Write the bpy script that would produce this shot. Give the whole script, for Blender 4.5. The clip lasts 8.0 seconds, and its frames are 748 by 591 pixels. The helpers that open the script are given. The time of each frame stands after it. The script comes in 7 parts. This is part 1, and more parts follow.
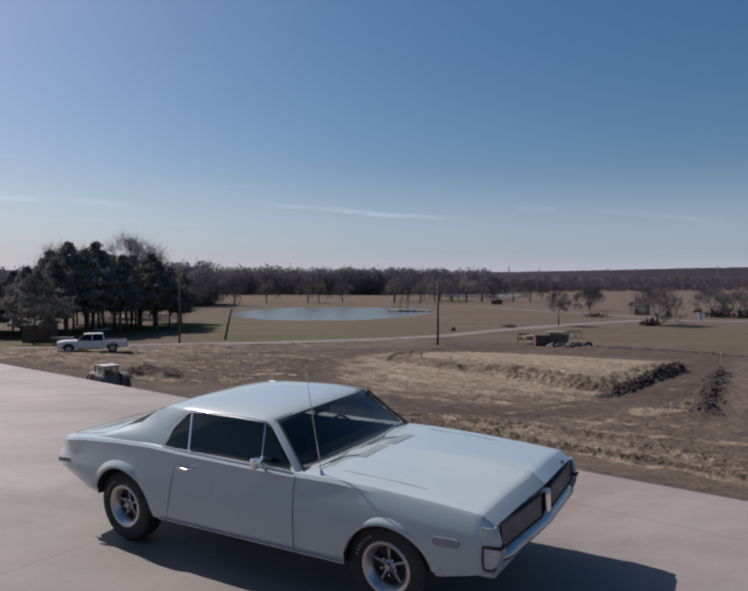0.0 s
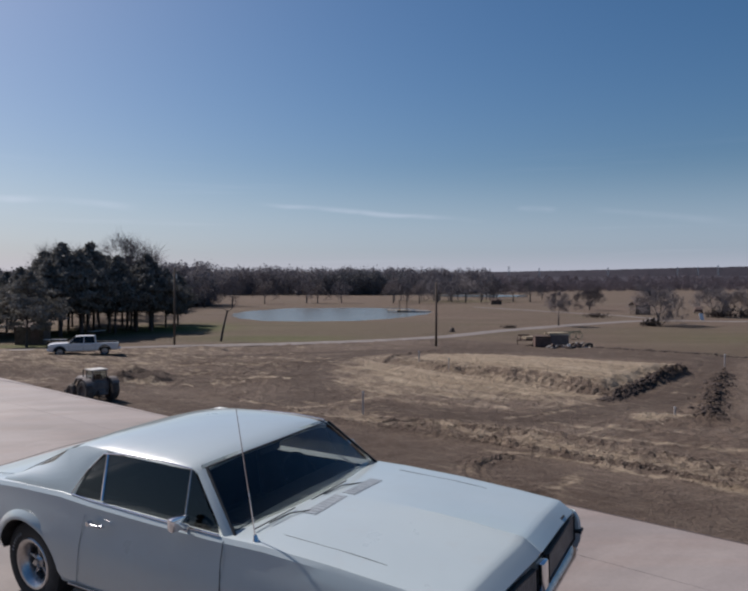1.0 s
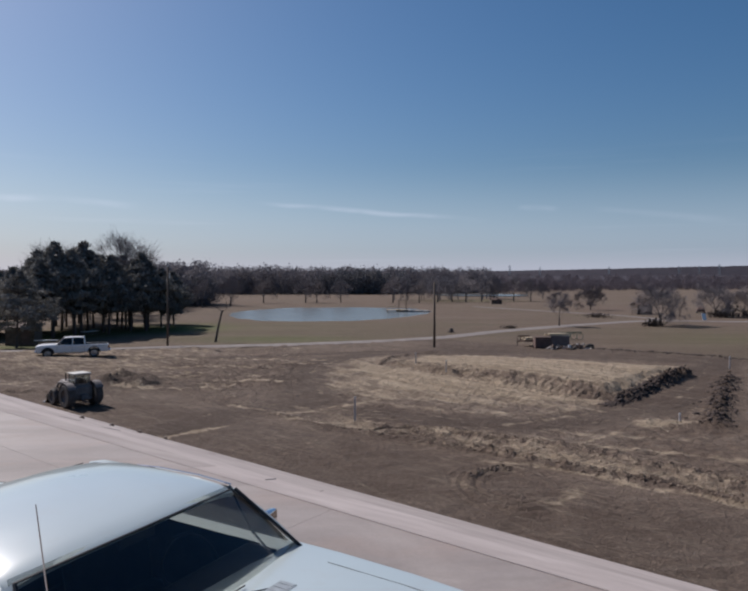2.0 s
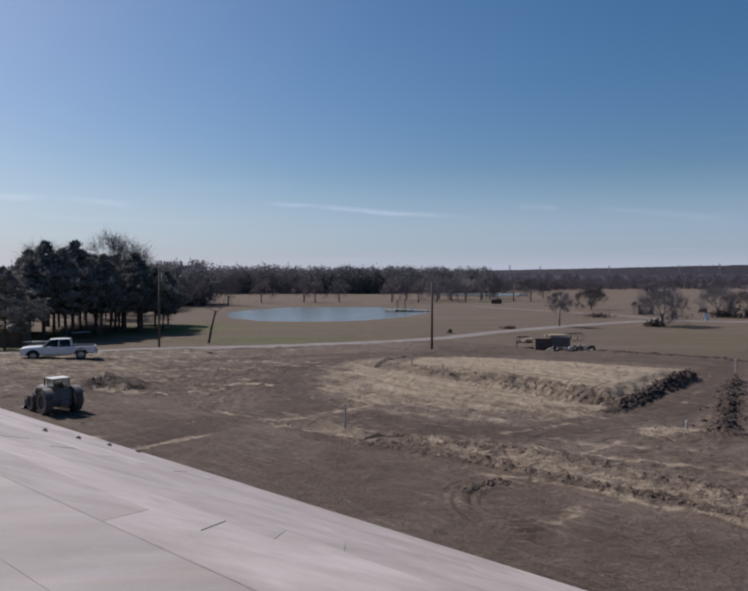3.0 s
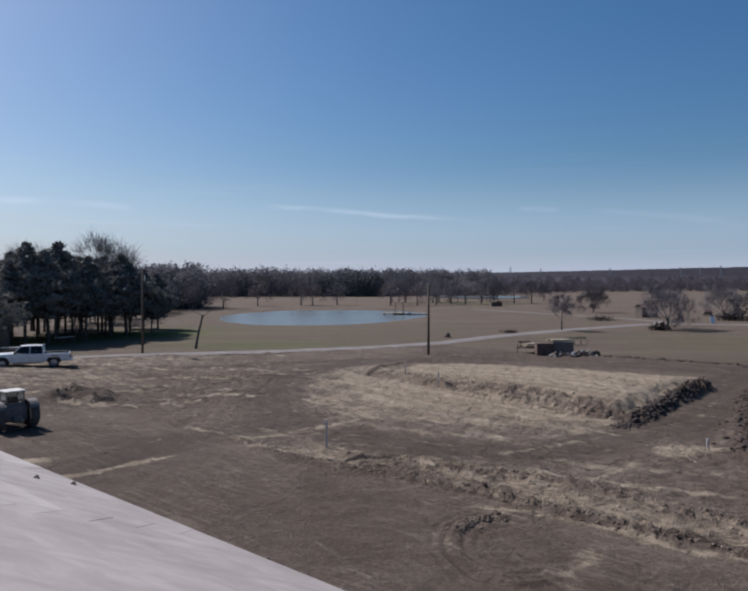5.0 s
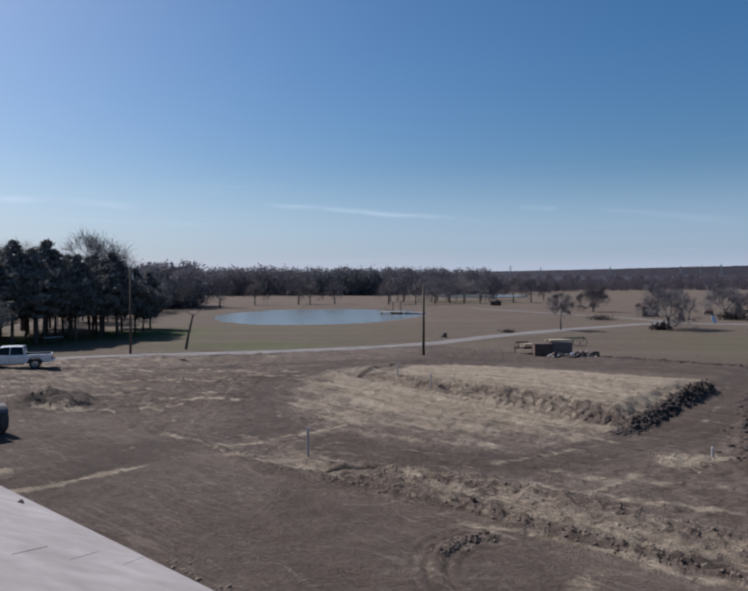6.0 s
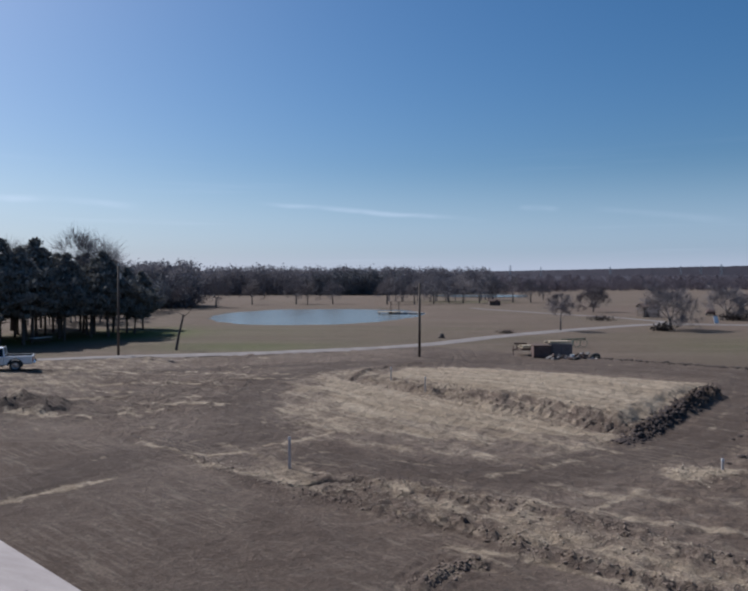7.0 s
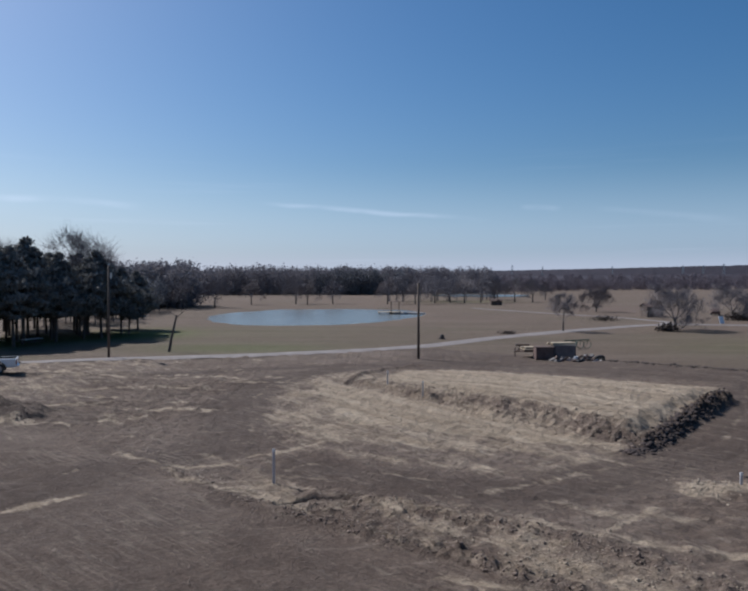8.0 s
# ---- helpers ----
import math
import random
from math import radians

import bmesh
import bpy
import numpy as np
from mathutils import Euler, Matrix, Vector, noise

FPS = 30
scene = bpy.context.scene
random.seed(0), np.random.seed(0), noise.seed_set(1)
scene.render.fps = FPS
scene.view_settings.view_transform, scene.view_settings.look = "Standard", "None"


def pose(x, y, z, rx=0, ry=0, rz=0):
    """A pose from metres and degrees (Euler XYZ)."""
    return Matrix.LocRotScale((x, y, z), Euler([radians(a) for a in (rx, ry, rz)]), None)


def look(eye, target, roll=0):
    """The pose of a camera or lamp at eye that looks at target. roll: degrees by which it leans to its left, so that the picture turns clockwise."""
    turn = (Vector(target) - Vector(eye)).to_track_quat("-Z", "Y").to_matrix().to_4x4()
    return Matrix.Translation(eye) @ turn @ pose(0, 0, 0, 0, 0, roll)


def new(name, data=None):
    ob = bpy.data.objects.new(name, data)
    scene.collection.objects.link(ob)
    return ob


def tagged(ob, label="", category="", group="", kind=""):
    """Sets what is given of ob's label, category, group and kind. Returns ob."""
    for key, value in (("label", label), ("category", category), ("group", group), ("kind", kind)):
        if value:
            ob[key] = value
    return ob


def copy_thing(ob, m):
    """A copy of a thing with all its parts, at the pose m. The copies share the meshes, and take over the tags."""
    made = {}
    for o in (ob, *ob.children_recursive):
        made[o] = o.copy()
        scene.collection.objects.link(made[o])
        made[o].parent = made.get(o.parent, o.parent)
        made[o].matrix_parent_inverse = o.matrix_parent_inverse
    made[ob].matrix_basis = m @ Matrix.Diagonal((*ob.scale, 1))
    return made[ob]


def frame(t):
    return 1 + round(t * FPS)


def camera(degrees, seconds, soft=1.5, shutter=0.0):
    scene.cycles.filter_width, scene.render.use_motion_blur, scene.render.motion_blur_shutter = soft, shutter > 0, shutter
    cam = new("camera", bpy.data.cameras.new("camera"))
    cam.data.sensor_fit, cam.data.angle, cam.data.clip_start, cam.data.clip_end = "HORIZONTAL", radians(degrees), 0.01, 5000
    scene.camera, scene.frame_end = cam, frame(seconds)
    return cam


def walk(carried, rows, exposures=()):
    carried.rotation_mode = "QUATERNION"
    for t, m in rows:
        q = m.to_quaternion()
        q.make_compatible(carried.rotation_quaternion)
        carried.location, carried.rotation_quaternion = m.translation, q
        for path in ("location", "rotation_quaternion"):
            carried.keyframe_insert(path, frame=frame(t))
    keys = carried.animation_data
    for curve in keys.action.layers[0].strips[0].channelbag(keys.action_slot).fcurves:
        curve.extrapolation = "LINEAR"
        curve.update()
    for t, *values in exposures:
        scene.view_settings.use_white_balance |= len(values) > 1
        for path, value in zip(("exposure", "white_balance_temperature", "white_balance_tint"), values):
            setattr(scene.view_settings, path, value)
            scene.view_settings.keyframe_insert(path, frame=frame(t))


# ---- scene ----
cam = camera(56.36, 8.0, 2.4)
PATH = [
    (0, (-0.588, -2.326, 2.340), (-0.728, -0.332, 2.295), 0.11),
    (0.5, (-0.482, -1.835, 2.384), (-0.622, 0.159, 2.339), 0.01),
    (1, (-0.367, -1.182, 2.411), (-0.507, 0.812, 2.366), -0.00),
    (1.5, (-0.218, -0.446, 2.442), (-0.360, 1.548, 2.396), 0.03),
    (3, (0.275, 2.142, 2.568), (0.132, 4.136, 2.518), 0.01),
    (3.5, (0.324, 3.032, 2.547), (0.183, 5.026, 2.498), 0.01),
    (4, (0.372, 3.967, 2.546), (0.231, 5.961, 2.500), -0.02),
    (4.5, (0.521, 4.867, 2.540), (0.377, 6.861, 2.498), -0.06),
    (6, (1.269, 7.607, 2.539), (1.124, 9.601, 2.493), -0.09),
    (6.5, (1.492, 8.564, 2.536), (1.348, 10.559, 2.489), -0.06),
    (7, (1.665, 9.569, 2.521), (1.520, 11.563, 2.474), -0.01),
    (7.5, (1.813, 10.554, 2.525), (1.665, 12.548, 2.478), -0.06),
    (8, (1.923, 11.575, 2.532), (1.773, 13.569, 2.484), -0.06),
]
walk(cam, [(t, look(e, g, r)) for t, e, g, r in PATH], [(0, 0.10, 6300, 16), (3, 0.14, 6050, 14.5), (8, 0.26, 5700, 11)])

# ---- light ----
SUN_AZ = radians(-56)
SUN_EL = radians(42.5)
sun_way = Vector((math.sin(SUN_AZ) * math.cos(SUN_EL), math.cos(SUN_AZ) * math.cos(SUN_EL), math.sin(SUN_EL)))
world = bpy.data.worlds.new("world")
scene.world = world
world.use_nodes = True
wn = world.node_tree
sky = wn.nodes.new("ShaderNodeTexSky")
sky.sky_type, sky.sun_disc = "NISHITA", False
sky.sun_elevation, sky.sun_rotation = SUN_EL, SUN_AZ
sky.air_density, sky.dust_density, sky.ozone_density = 1.0, 1.3, 2.6
# thin cirrus and old contrails: long faint streaks low in the sky
way = wn.nodes.new("ShaderNodeTexCoord").outputs["Generated"]
axes = wn.nodes.new("ShaderNodeSeparateXYZ")
wn.links.new(way, axes.inputs[0])


def sky_math(op, a, b=0.0, c=0.0):
    n = wn.nodes.new("ShaderNodeMath")
    n.operation = op
    for value, sock in zip((a, b, c), n.inputs):
        if isinstance(value, (int, float)):
            sock.default_value = value
        else:
            wn.links.new(value, sock)
    return n.outputs[0]


def sky_range(value, a, b, top=1.0):
    n = wn.nodes.new("ShaderNodeMapRange")
    n.interpolation_type = "SMOOTHSTEP"
    n.inputs["From Min"].default_value, n.inputs["From Max"].default_value, n.inputs["To Max"].default_value = a, b, top
    wn.links.new(value, n.inputs["Value"])
    return n.outputs["Result"]


def sky_noise(scale, stretched, detail):
    mp = wn.nodes.new("ShaderNodeMapping")
    mp.inputs["Scale"].default_value = stretched
    wn.links.new(way, mp.inputs["Vector"])
    n = wn.nodes.new("ShaderNodeTexNoise")
    n.inputs["Scale"].default_value, n.inputs["Detail"].default_value = scale, detail
    wn.links.new(mp.outputs["Vector"], n.inputs["Vector"])
    return n.outputs["Fac"]


ahead = sky_math("MAXIMUM", axes.outputs["Y"], 0.05)
across, above = sky_math("DIVIDE", axes.outputs["X"], ahead), sky_math("DIVIDE", axes.outputs["Z"], ahead)
uneven = sky_noise(3.0, (3.0, 1.0, 10.0), 5)
clouds = None
# each streak from (across, above) to (across, above), its half width and how white it is
for x0, z0, x1, z1, half, white in ((-0.2500, 0.1108, 0.1012, 0.0812, 0.0030, 0.18), (-0.6646, 0.1254, -0.4042, 0.1065, 0.0046, 0.17), (0.1279, 0.1008, 0.1941, 0.0983, 0.0038, 0.09), (0.2236, 0.0988, 0.4415, 0.0801, 0.0045, 0.06)):
    slope = (z1 - z0) / (x1 - x0)
    drift = sky_math("MULTIPLY", sky_math("SUBTRACT", uneven, 0.5), half * 3.2)
    off = sky_math("ADD", sky_math("SUBTRACT", above, sky_math("MULTIPLY_ADD", across, slope, z0 - slope * x0)), drift)
    body = sky_range(sky_math("ABSOLUTE", off), half * 1.8, 0.0, white)
    ends = sky_math("MULTIPLY", sky_range(across, x0, x0 + 0.22 * (x1 - x0)), sky_range(across, x1, x0 + 0.72 * (x1 - x0)))
    one = sky_math("MULTIPLY", sky_math("MULTIPLY", body, ends), sky_range(uneven, 0.22, 0.66))
    clouds = one if clouds is None else sky_math("MAXIMUM", clouds, one)
wisps = sky_range(sky_noise(1.3, (1.6, 1.6, 42.0), 5), 0.56, 0.74, 0.07)
veil = wn.nodes.new("ShaderNodeMix")
veil.data_type = "RGBA"
veil.inputs[7].default_value = (6.2, 7.9, 10.5, 1)
amount = sky_math("MAXIMUM", sky_math("MULTIPLY", wisps, sky_range(axes.outputs["Z"], 0.20, 0.10)), clouds)
# pale blue haze low in the sky, whitish close over the horizon
wn.links.new(sky_range(axes.outputs["Z"], 0.17, 0.03, 0.44), veil.inputs[0])
rim = wn.nodes.new("ShaderNodeMix")
rim.data_type = "RGBA"
rim.inputs[7].default_value = (9.0, 9.0, 9.9, 1)
wn.links.new(sky_range(axes.outputs["Z"], 0.045, 0.0, 0.50), rim.inputs[0])
wn.links.new(veil.outputs[2], rim.inputs[6])
cover = wn.nodes.new("ShaderNodeMix")
cover.data_type = "RGBA"
cover.inputs[7].default_value = (13.0, 13.4, 14.8, 1)
wn.links.new(amount, cover.inputs[0])
wn.links.new(rim.outputs[2], cover.inputs[6])
# a clear, saturated winter blue
deep = wn.nodes.new("ShaderNodeHueSaturation")
deep.inputs["Saturation"].default_value, deep.inputs["Hue"].default_value = 1.30, 0.496
wn.links.new(sky.outputs["Color"], deep.inputs["Color"])
wn.links.new(deep.outputs["Color"], veil.inputs[6])
wn.links.new(cover.outputs[2], wn.nodes["Background"].inputs["Color"])
wn.nodes["Background"].inputs["Strength"].default_value = 0.063
sun = new("sun", bpy.data.lights.new("sun", "SUN"))
sun.data.energy, sun.data.angle, sun.data.color = 4.5, radians(0.53), (1.0, 0.93, 0.84)
sun.matrix_world = look((0, 0, 60), Vector((0, 0, 60)) - sun_way)


# ---- helpers of the scene ----
def link(name, bm, mat, parent=None, smooth=False):
    me = bpy.data.meshes.new(name)
    bm.to_mesh(me)
    bm.free()
    if smooth:
        for p in me.polygons:
            p.use_smooth = True
    if mat:
        me.materials.append(mat)
    ob = new(name, me)
    ob.parent = parent
    return ob


def part(name, bm, mat, parent, label="", smooth=False):
    ob = link(name, bm, mat, parent, smooth)
    return tagged(ob, label) if label else ob


def holder(name, m, label, category, group="", kind=""):
    ob = new(name)
    ob.empty_display_size = 0.2
    ob.matrix_world = m
    return tagged(ob, label, category, group, kind)


def bm_box(size, at=(0, 0, 0), bevel=0.0, rot=None, into=None):
    bm = bmesh.new()
    bmesh.ops.create_cube(bm, size=1)
    bmesh.ops.scale(bm, vec=size, verts=bm.verts)
    if bevel:
        bmesh.ops.bevel(bm, geom=bm.edges[:], offset=bevel, segments=2, affect="EDGES", profile=0.5)
    if rot:
        bmesh.ops.transform(bm, matrix=rot, verts=bm.verts)
    bmesh.ops.translate(bm, vec=at, verts=bm.verts)
    return merge(into, bm)


def merge(into, bm):
    if into is None:
        return bm
    me = bpy.data.meshes.new("tmp")
    bm.to_mesh(me)
    bm.free()
    into.from_mesh(me)
    bpy.data.meshes.remove(me)
    return into


def bm_cyl(r1, r2, a, b, seg=12, into=None):
    """A tapered cylinder from point a to point b."""
    a, b = Vector(a), Vector(b)
    bm = bmesh.new()
    bmesh.ops.create_cone(bm, cap_ends=True, segments=seg, radius1=r1, radius2=r2, depth=(b - a).length)
    m = Matrix.Translation((a + b) / 2) @ (b - a).to_track_quat("Z", "Y").to_matrix().to_4x4()
    bmesh.ops.transform(bm, matrix=m, verts=bm.verts)
    return merge(into, bm)


def fbm(x, y, z=0.0, octaves=4):
    s, a = 0.0, 0.5
    for _ in range(octaves):
        s += a * noise.noise((x, y, z))
        x, y, a = x * 2.03, y * 2.03, a * 0.5
    return s


def smooth(a, b, x):
    t = min(1.0, max(0.0, (x - a) / (b - a)))
    return t * t * (3 - 2 * t)


# ---- materials ----
def mat_base(name, rough=0.9, metal=0.0, color=(0.5, 0.5, 0.5)):
    m = bpy.data.materials.new(name)
    m.use_nodes = True
    b = m.node_tree.nodes["Principled BSDF"]
    b.inputs["Roughness"].default_value = rough
    b.inputs["Metallic"].default_value = metal
    b.inputs["Base Color"].default_value = (*color, 1)
    return m, m.node_tree, b


def tex_coords(nt, generated=False):
    if generated:
        return nt.nodes.new("ShaderNodeTexCoord").outputs["Object"]
    return nt.nodes.new("ShaderNodeNewGeometry").outputs["Position"]


def noise_node(nt, vec, scale, detail=4, rough=0.55, stretch=None, warp=0.0):
    if stretch:
        mp = nt.nodes.new("ShaderNodeMapping")
        mp.inputs["Scale"].default_value = stretch[:3]
        if len(stretch) > 3:
            mp.inputs["Rotation"].default_value = (0, 0, radians(stretch[3]))
        nt.links.new(vec, mp.inputs["Vector"])
        vec = mp.outputs["Vector"]
    n = nt.nodes.new("ShaderNodeTexNoise")
    n.inputs["Scale"].default_value = scale
    n.inputs["Detail"].default_value = detail
    n.inputs["Roughness"].default_value = rough
    n.inputs["Distortion"].default_value = warp
    nt.links.new(vec, n.inputs["Vector"])
    return n.outputs["Fac"]


def ramp(nt, fac, stops):
    r = nt.nodes.new("ShaderNodeValToRGB")
    el = r.color_ramp.elements
    while len(el) < len(stops):
        el.new(0.5)
    for e, (p, c) in zip(el, stops):
        e.position, e.color = p, (*c, 1) if len(c) == 3 else c
    nt.links.new(fac, r.inputs["Fac"])
    return r.outputs["Color"]


def grey(a, b):
    return [(a, (0, 0, 0)), (b, (1, 1, 1))]


def mix(nt, fac, a, b, mode="MIX"):
    n = nt.nodes.new("ShaderNodeMix")
    n.data_type, n.blend_type = "RGBA", mode
    for val, sock in ((fac, n.inputs[0]), (a, n.inputs[6]), (b, n.inputs[7])):
        if isinstance(val, (int, float)):
            sock.default_value = val
        elif isinstance(val, tuple):
            sock.default_value = (*val, 1)
        else:
            nt.links.new(val, sock)
    return n.outputs[2]


def bump(nt, bsdf, height, strength, distance):
    n = nt.nodes.new("ShaderNodeBump")
    n.inputs["Strength"].default_value = strength
    n.inputs["Distance"].default_value = distance
    nt.links.new(height, n.inputs["Height"])
    nt.links.new(n.outputs["Normal"], bsdf.inputs["Normal"])


def mottled(name, dark, light, scale=3.0, rough=0.85, metal=0.0, fine=40.0, relief=0.01, local=True):
    """A plain surface with blotches and fine grain."""
    m, nt, b = mat_base(name, rough, metal)
    v = tex_coords(nt, local)
    c = mix(nt, ramp(nt, noise_node(nt, v, scale), grey(0.3, 0.7)), dark, light)
    g = noise_node(nt, v, fine, 2)
    c = mix(nt, 0.25, c, ramp(nt, g, [(0.3, (0.25, 0.25, 0.25)), (0.7, (0.75, 0.75, 0.75))]), "OVERLAY")
    nt.links.new(c, b.inputs["Base Color"])
    if relief:
        bump(nt, b, g, 0.5, relief)
    return m


def from_arrays(name, verts, quads, mat, parent=None):
    """A mesh of many loose quads from numpy arrays."""
    me = bpy.data.meshes.new(name)
    n, k = len(verts), len(quads)
    me.vertices.add(n)
    me.vertices.foreach_set("co", np.asarray(verts, dtype=np.float32).ravel())
    me.loops.add(k * 4)
    me.loops.foreach_set("vertex_index", np.asarray(quads, dtype=np.int32).ravel())
    me.polygons.add(k)
    me.polygons.foreach_set("loop_start", np.arange(0, 4 * k, 4, dtype=np.int32))
    me.update(calc_edges=True)
    me.validate()
    me.materials.append(mat)
    ob = new(name, me)
    ob.parent = parent
    return ob


# ---- the land ----
# edge of the bare yard: grass lies beyond this line
YARD = [(-400, 72), (-47, 71.5), (-35, 69.5), (-29, 78), (-12, 83.5), (1, 91), (6, 86.5), (11, 83.5), (18, 78), (29, 69.5), (60, 48), (120, 10), (400, -150)]
# the graded building pad, its pale top and the sandy apron before it
PAD = [(-3.7, 61.0), (11.5, 42.6), (20.0, 55.5), (5.0, 68.0)]
PAD_TOP = [(-3.7, 61.5), (11.6, 42.8), (20.3, 55.2), (22.0, 61.5), (13.5, 65.8), (6.2, 70.8), (0.0, 70.0)]
APRON = [(-3.4, 65.5), (-6.4, 60.8), (-3.6, 50.5), (-1.8, 45.4), (2.1, 43.6), (7.5, 42.8), (11.0, 41.4), (11.6, 42.6)]
WINDROW = [(-12.0, 41.2), (-9.8, 39.4), (-8.1, 37.7), (-6.8, 36.6), (-4.3, 34.4), (-2.5, 33.3), (-0.8, 32.2), (0.7, 31.2), (2.5, 30.3), (4.0, 29.0), (6.0, 27.5), (7.8, 26.2), (9.3, 24.8), (15.5, 19.8)]
SECOND = [(-1.6, 35.0), (0.7, 34.5), (4.5, 32.4), (6.9, 31.1), (8.4, 29.4), (10.2, 27.4), (16.5, 21.5)]
CURB = [(-3.8, 60.6), (-3.4, 66.3), (-1.8, 69.6), (0.6, 72.8), (2.2, 73.8)]
SPOIL = [(14.6, 36.4), (17.7, 43.5), (22.8, 54.5)]
# smooth driven lanes with their half widths
LANES = [([(-14, 30), (-10.5, 38.0), (-6.6, 42.0), (-8.2, 47.5), (-9.6, 53.1), (-10.0, 59.9), (-8.9, 64.8), (-5.9, 70.1), (0.0, 75.5), (8, 74.5), (18, 68), (25, 64)], 1.9),
         ([(40, 84), (26.0, 63.8), (20.8, 52.5), (16.8, 45.2), (13.2, 41.2), (9.4, 38.6), (5.9, 36.0), (2.0, 36.4), (-2.6, 38.6)], 1.8),
         ([(-45, 62), (-30, 60.5), (-18, 66), (-5, 74), (8, 76), (30, 66)], 1.3)]
# pale scraped streaks as (line, half width, strength)
STREAKS = [([(-24, 48.0), (-22.0, 49.0), (-20.0, 49.7), (-17.2, 51.5)], 0.55, 0.9), ([(-20.6, 55.7), (-18.6, 57.6), (-16.2, 58.2), (-12.0, 57.6)], 0.45, 0.9), ([(-18.4, 62.4), (-14.8, 63.7), (-12, 63.5)], 0.35, 0.8),
           ([(-17.8, 57.1), (-14.6, 59.5), (-10.8, 63.4)], 0.3, 0.7), ([(-21.5, 46.6), (-19.7, 47.9), (-18.0, 50.9)], 0.5, 0.8), ([(-30, 56), (-25, 58.5), (-20, 60)], 0.5, 0.6),
           ([(-21.5, 31.5), (-19.0, 32.2), (-17.0, 33.0), (-15.0, 33.6)], 0.55, 1.0), ([(-17, 28.0), (-12.5, 31.5), (-11.3, 33.2), (-10.0, 34.6)], 0.32, 1.1), ([(-11.3, 40.4), (-9.0, 38.9), (-7.8, 38.5), (-6.2, 38.9), (-5.5, 40.3), (-4.5, 40.9), (-2.3, 43.6)], 0.25, 0.95),
           ([(-8.2, 38.0), (-7.2, 36.8), (-6.0, 36.2), (-4.1, 34.9), (-2.0, 33.6)], 0.26, 1.0), ([(7.2, 32.4), (9.4, 34.7)], 0.18, 0.8), ([(4.0, 36.0), (6.6, 37.6), (9.4, 39.7), (11.3, 41.0)], 0.35, 0.55),
           ([(0.0, 34.8), (3.3, 33.5), (5.8, 32.5), (7.9, 31.6), (11.4, 30.4), (18, 27)], 0.45, 0.75), ([(11.2, 36.3), (12.2, 36.9), (13.4, 37.3)], 0.75, 1.1), ([(4.4, 23.7), (5.7, 25.5)], 0.42, 0.75),
           ([(-6, 47), (-2, 44), (3, 41)], 1.0, 0.5), ([(-30, 52), (-26, 54), (-22, 53)], 0.6, 0.6), ([(2.3, 29.0), (4.6, 27.9), (6.5, 26.6), (7.6, 25.6), (9.2, 24.4), (15, 19.4)], 0.20, 1.0),
           ([(-7.5, 40.6), (-4.4, 37.6), (-1.0, 37.0)], 0.3, 0.5), ([(-2.0, 41.5), (1.5, 39.6), (5.0, 38.8)], 0.5, 0.6), ([(6.0, 34.6), (9.5, 33.6), (13.0, 33.6)], 0.5, 0.5)]
POND = (-21.7, 164.5, 21.8, 35.0)
MIX_TABLE = np.random.default_rng(5).permutation(256)


def gnoise(x, y, seed=0.0):
    """Gradient noise over the plan, about -1 to 1, for numbers or arrays."""
    x, y = np.asarray(x, dtype=float) + seed * 17.13, np.asarray(y, dtype=float) + seed * 31.71
    xi, yi = np.floor(x).astype(int), np.floor(y).astype(int)
    xf, yf = x - xi, y - yi
    u, v = xf * xf * xf * (xf * (xf * 6 - 15) + 10), yf * yf * yf * (yf * (yf * 6 - 15) + 10)

    def corner(i, j):
        a = MIX_TABLE[(MIX_TABLE[(xi + i) & 255] + yi + j) & 255] * (2 * math.pi / 256)
        return np.cos(a) * (xf - i) + np.sin(a) * (yf - j)

    lo = corner(0, 0) * (1 - u) + corner(1, 0) * u
    hi = corner(0, 1) * (1 - u) + corner(1, 1) * u
    return 1.4 * (lo * (1 - v) + hi * v)


def gfbm(x, y, seed=0.0, octaves=4):
    s, a = 0.0, 0.5
    for k in range(octaves):
        s = s + a * gnoise(x, y, seed + k)
        x, y, a = x * 2.03, y * 2.03, a * 0.5
    return s


def lumps(x, y, seed=0.0):
    """Broken clods: sharp valleys between rounded lumps, about 0 to 1."""
    return 0.9 * np.abs(gnoise(x, y, seed)) + 0.5 * np.abs(gnoise(x * 2.3, y * 2.3, seed + 1)) + 0.3 * np.abs(gnoise(x * 4.9, y * 4.9, seed + 2))


def step(a, b, x):
    t = np.clip((x - a) / (b - a), 0.0, 1.0)
    return t * t * (3 - 2 * t)


def bell(d, w):
    return np.exp(-((d / w) ** 2))


def along(line, x, y):
    """Distance to a polyline and how far along it, in metres."""
    best, run, where = np.full(np.shape(x), 1e9), 0.0, np.zeros(np.shape(x))
    for (ax, ay), (bx, by) in zip(line, line[1:]):
        dx, dy = bx - ax, by - ay
        n = math.hypot(dx, dy)
        s = np.clip(((x - ax) * dx + (y - ay) * dy) / (n * n), 0.0, 1.0)
        d = np.hypot(x - ax - s * dx, y - ay - s * dy)
        where = np.where(d < best, run + s * n, where)
        best = np.minimum(best, d)
        run += n
    return best, where


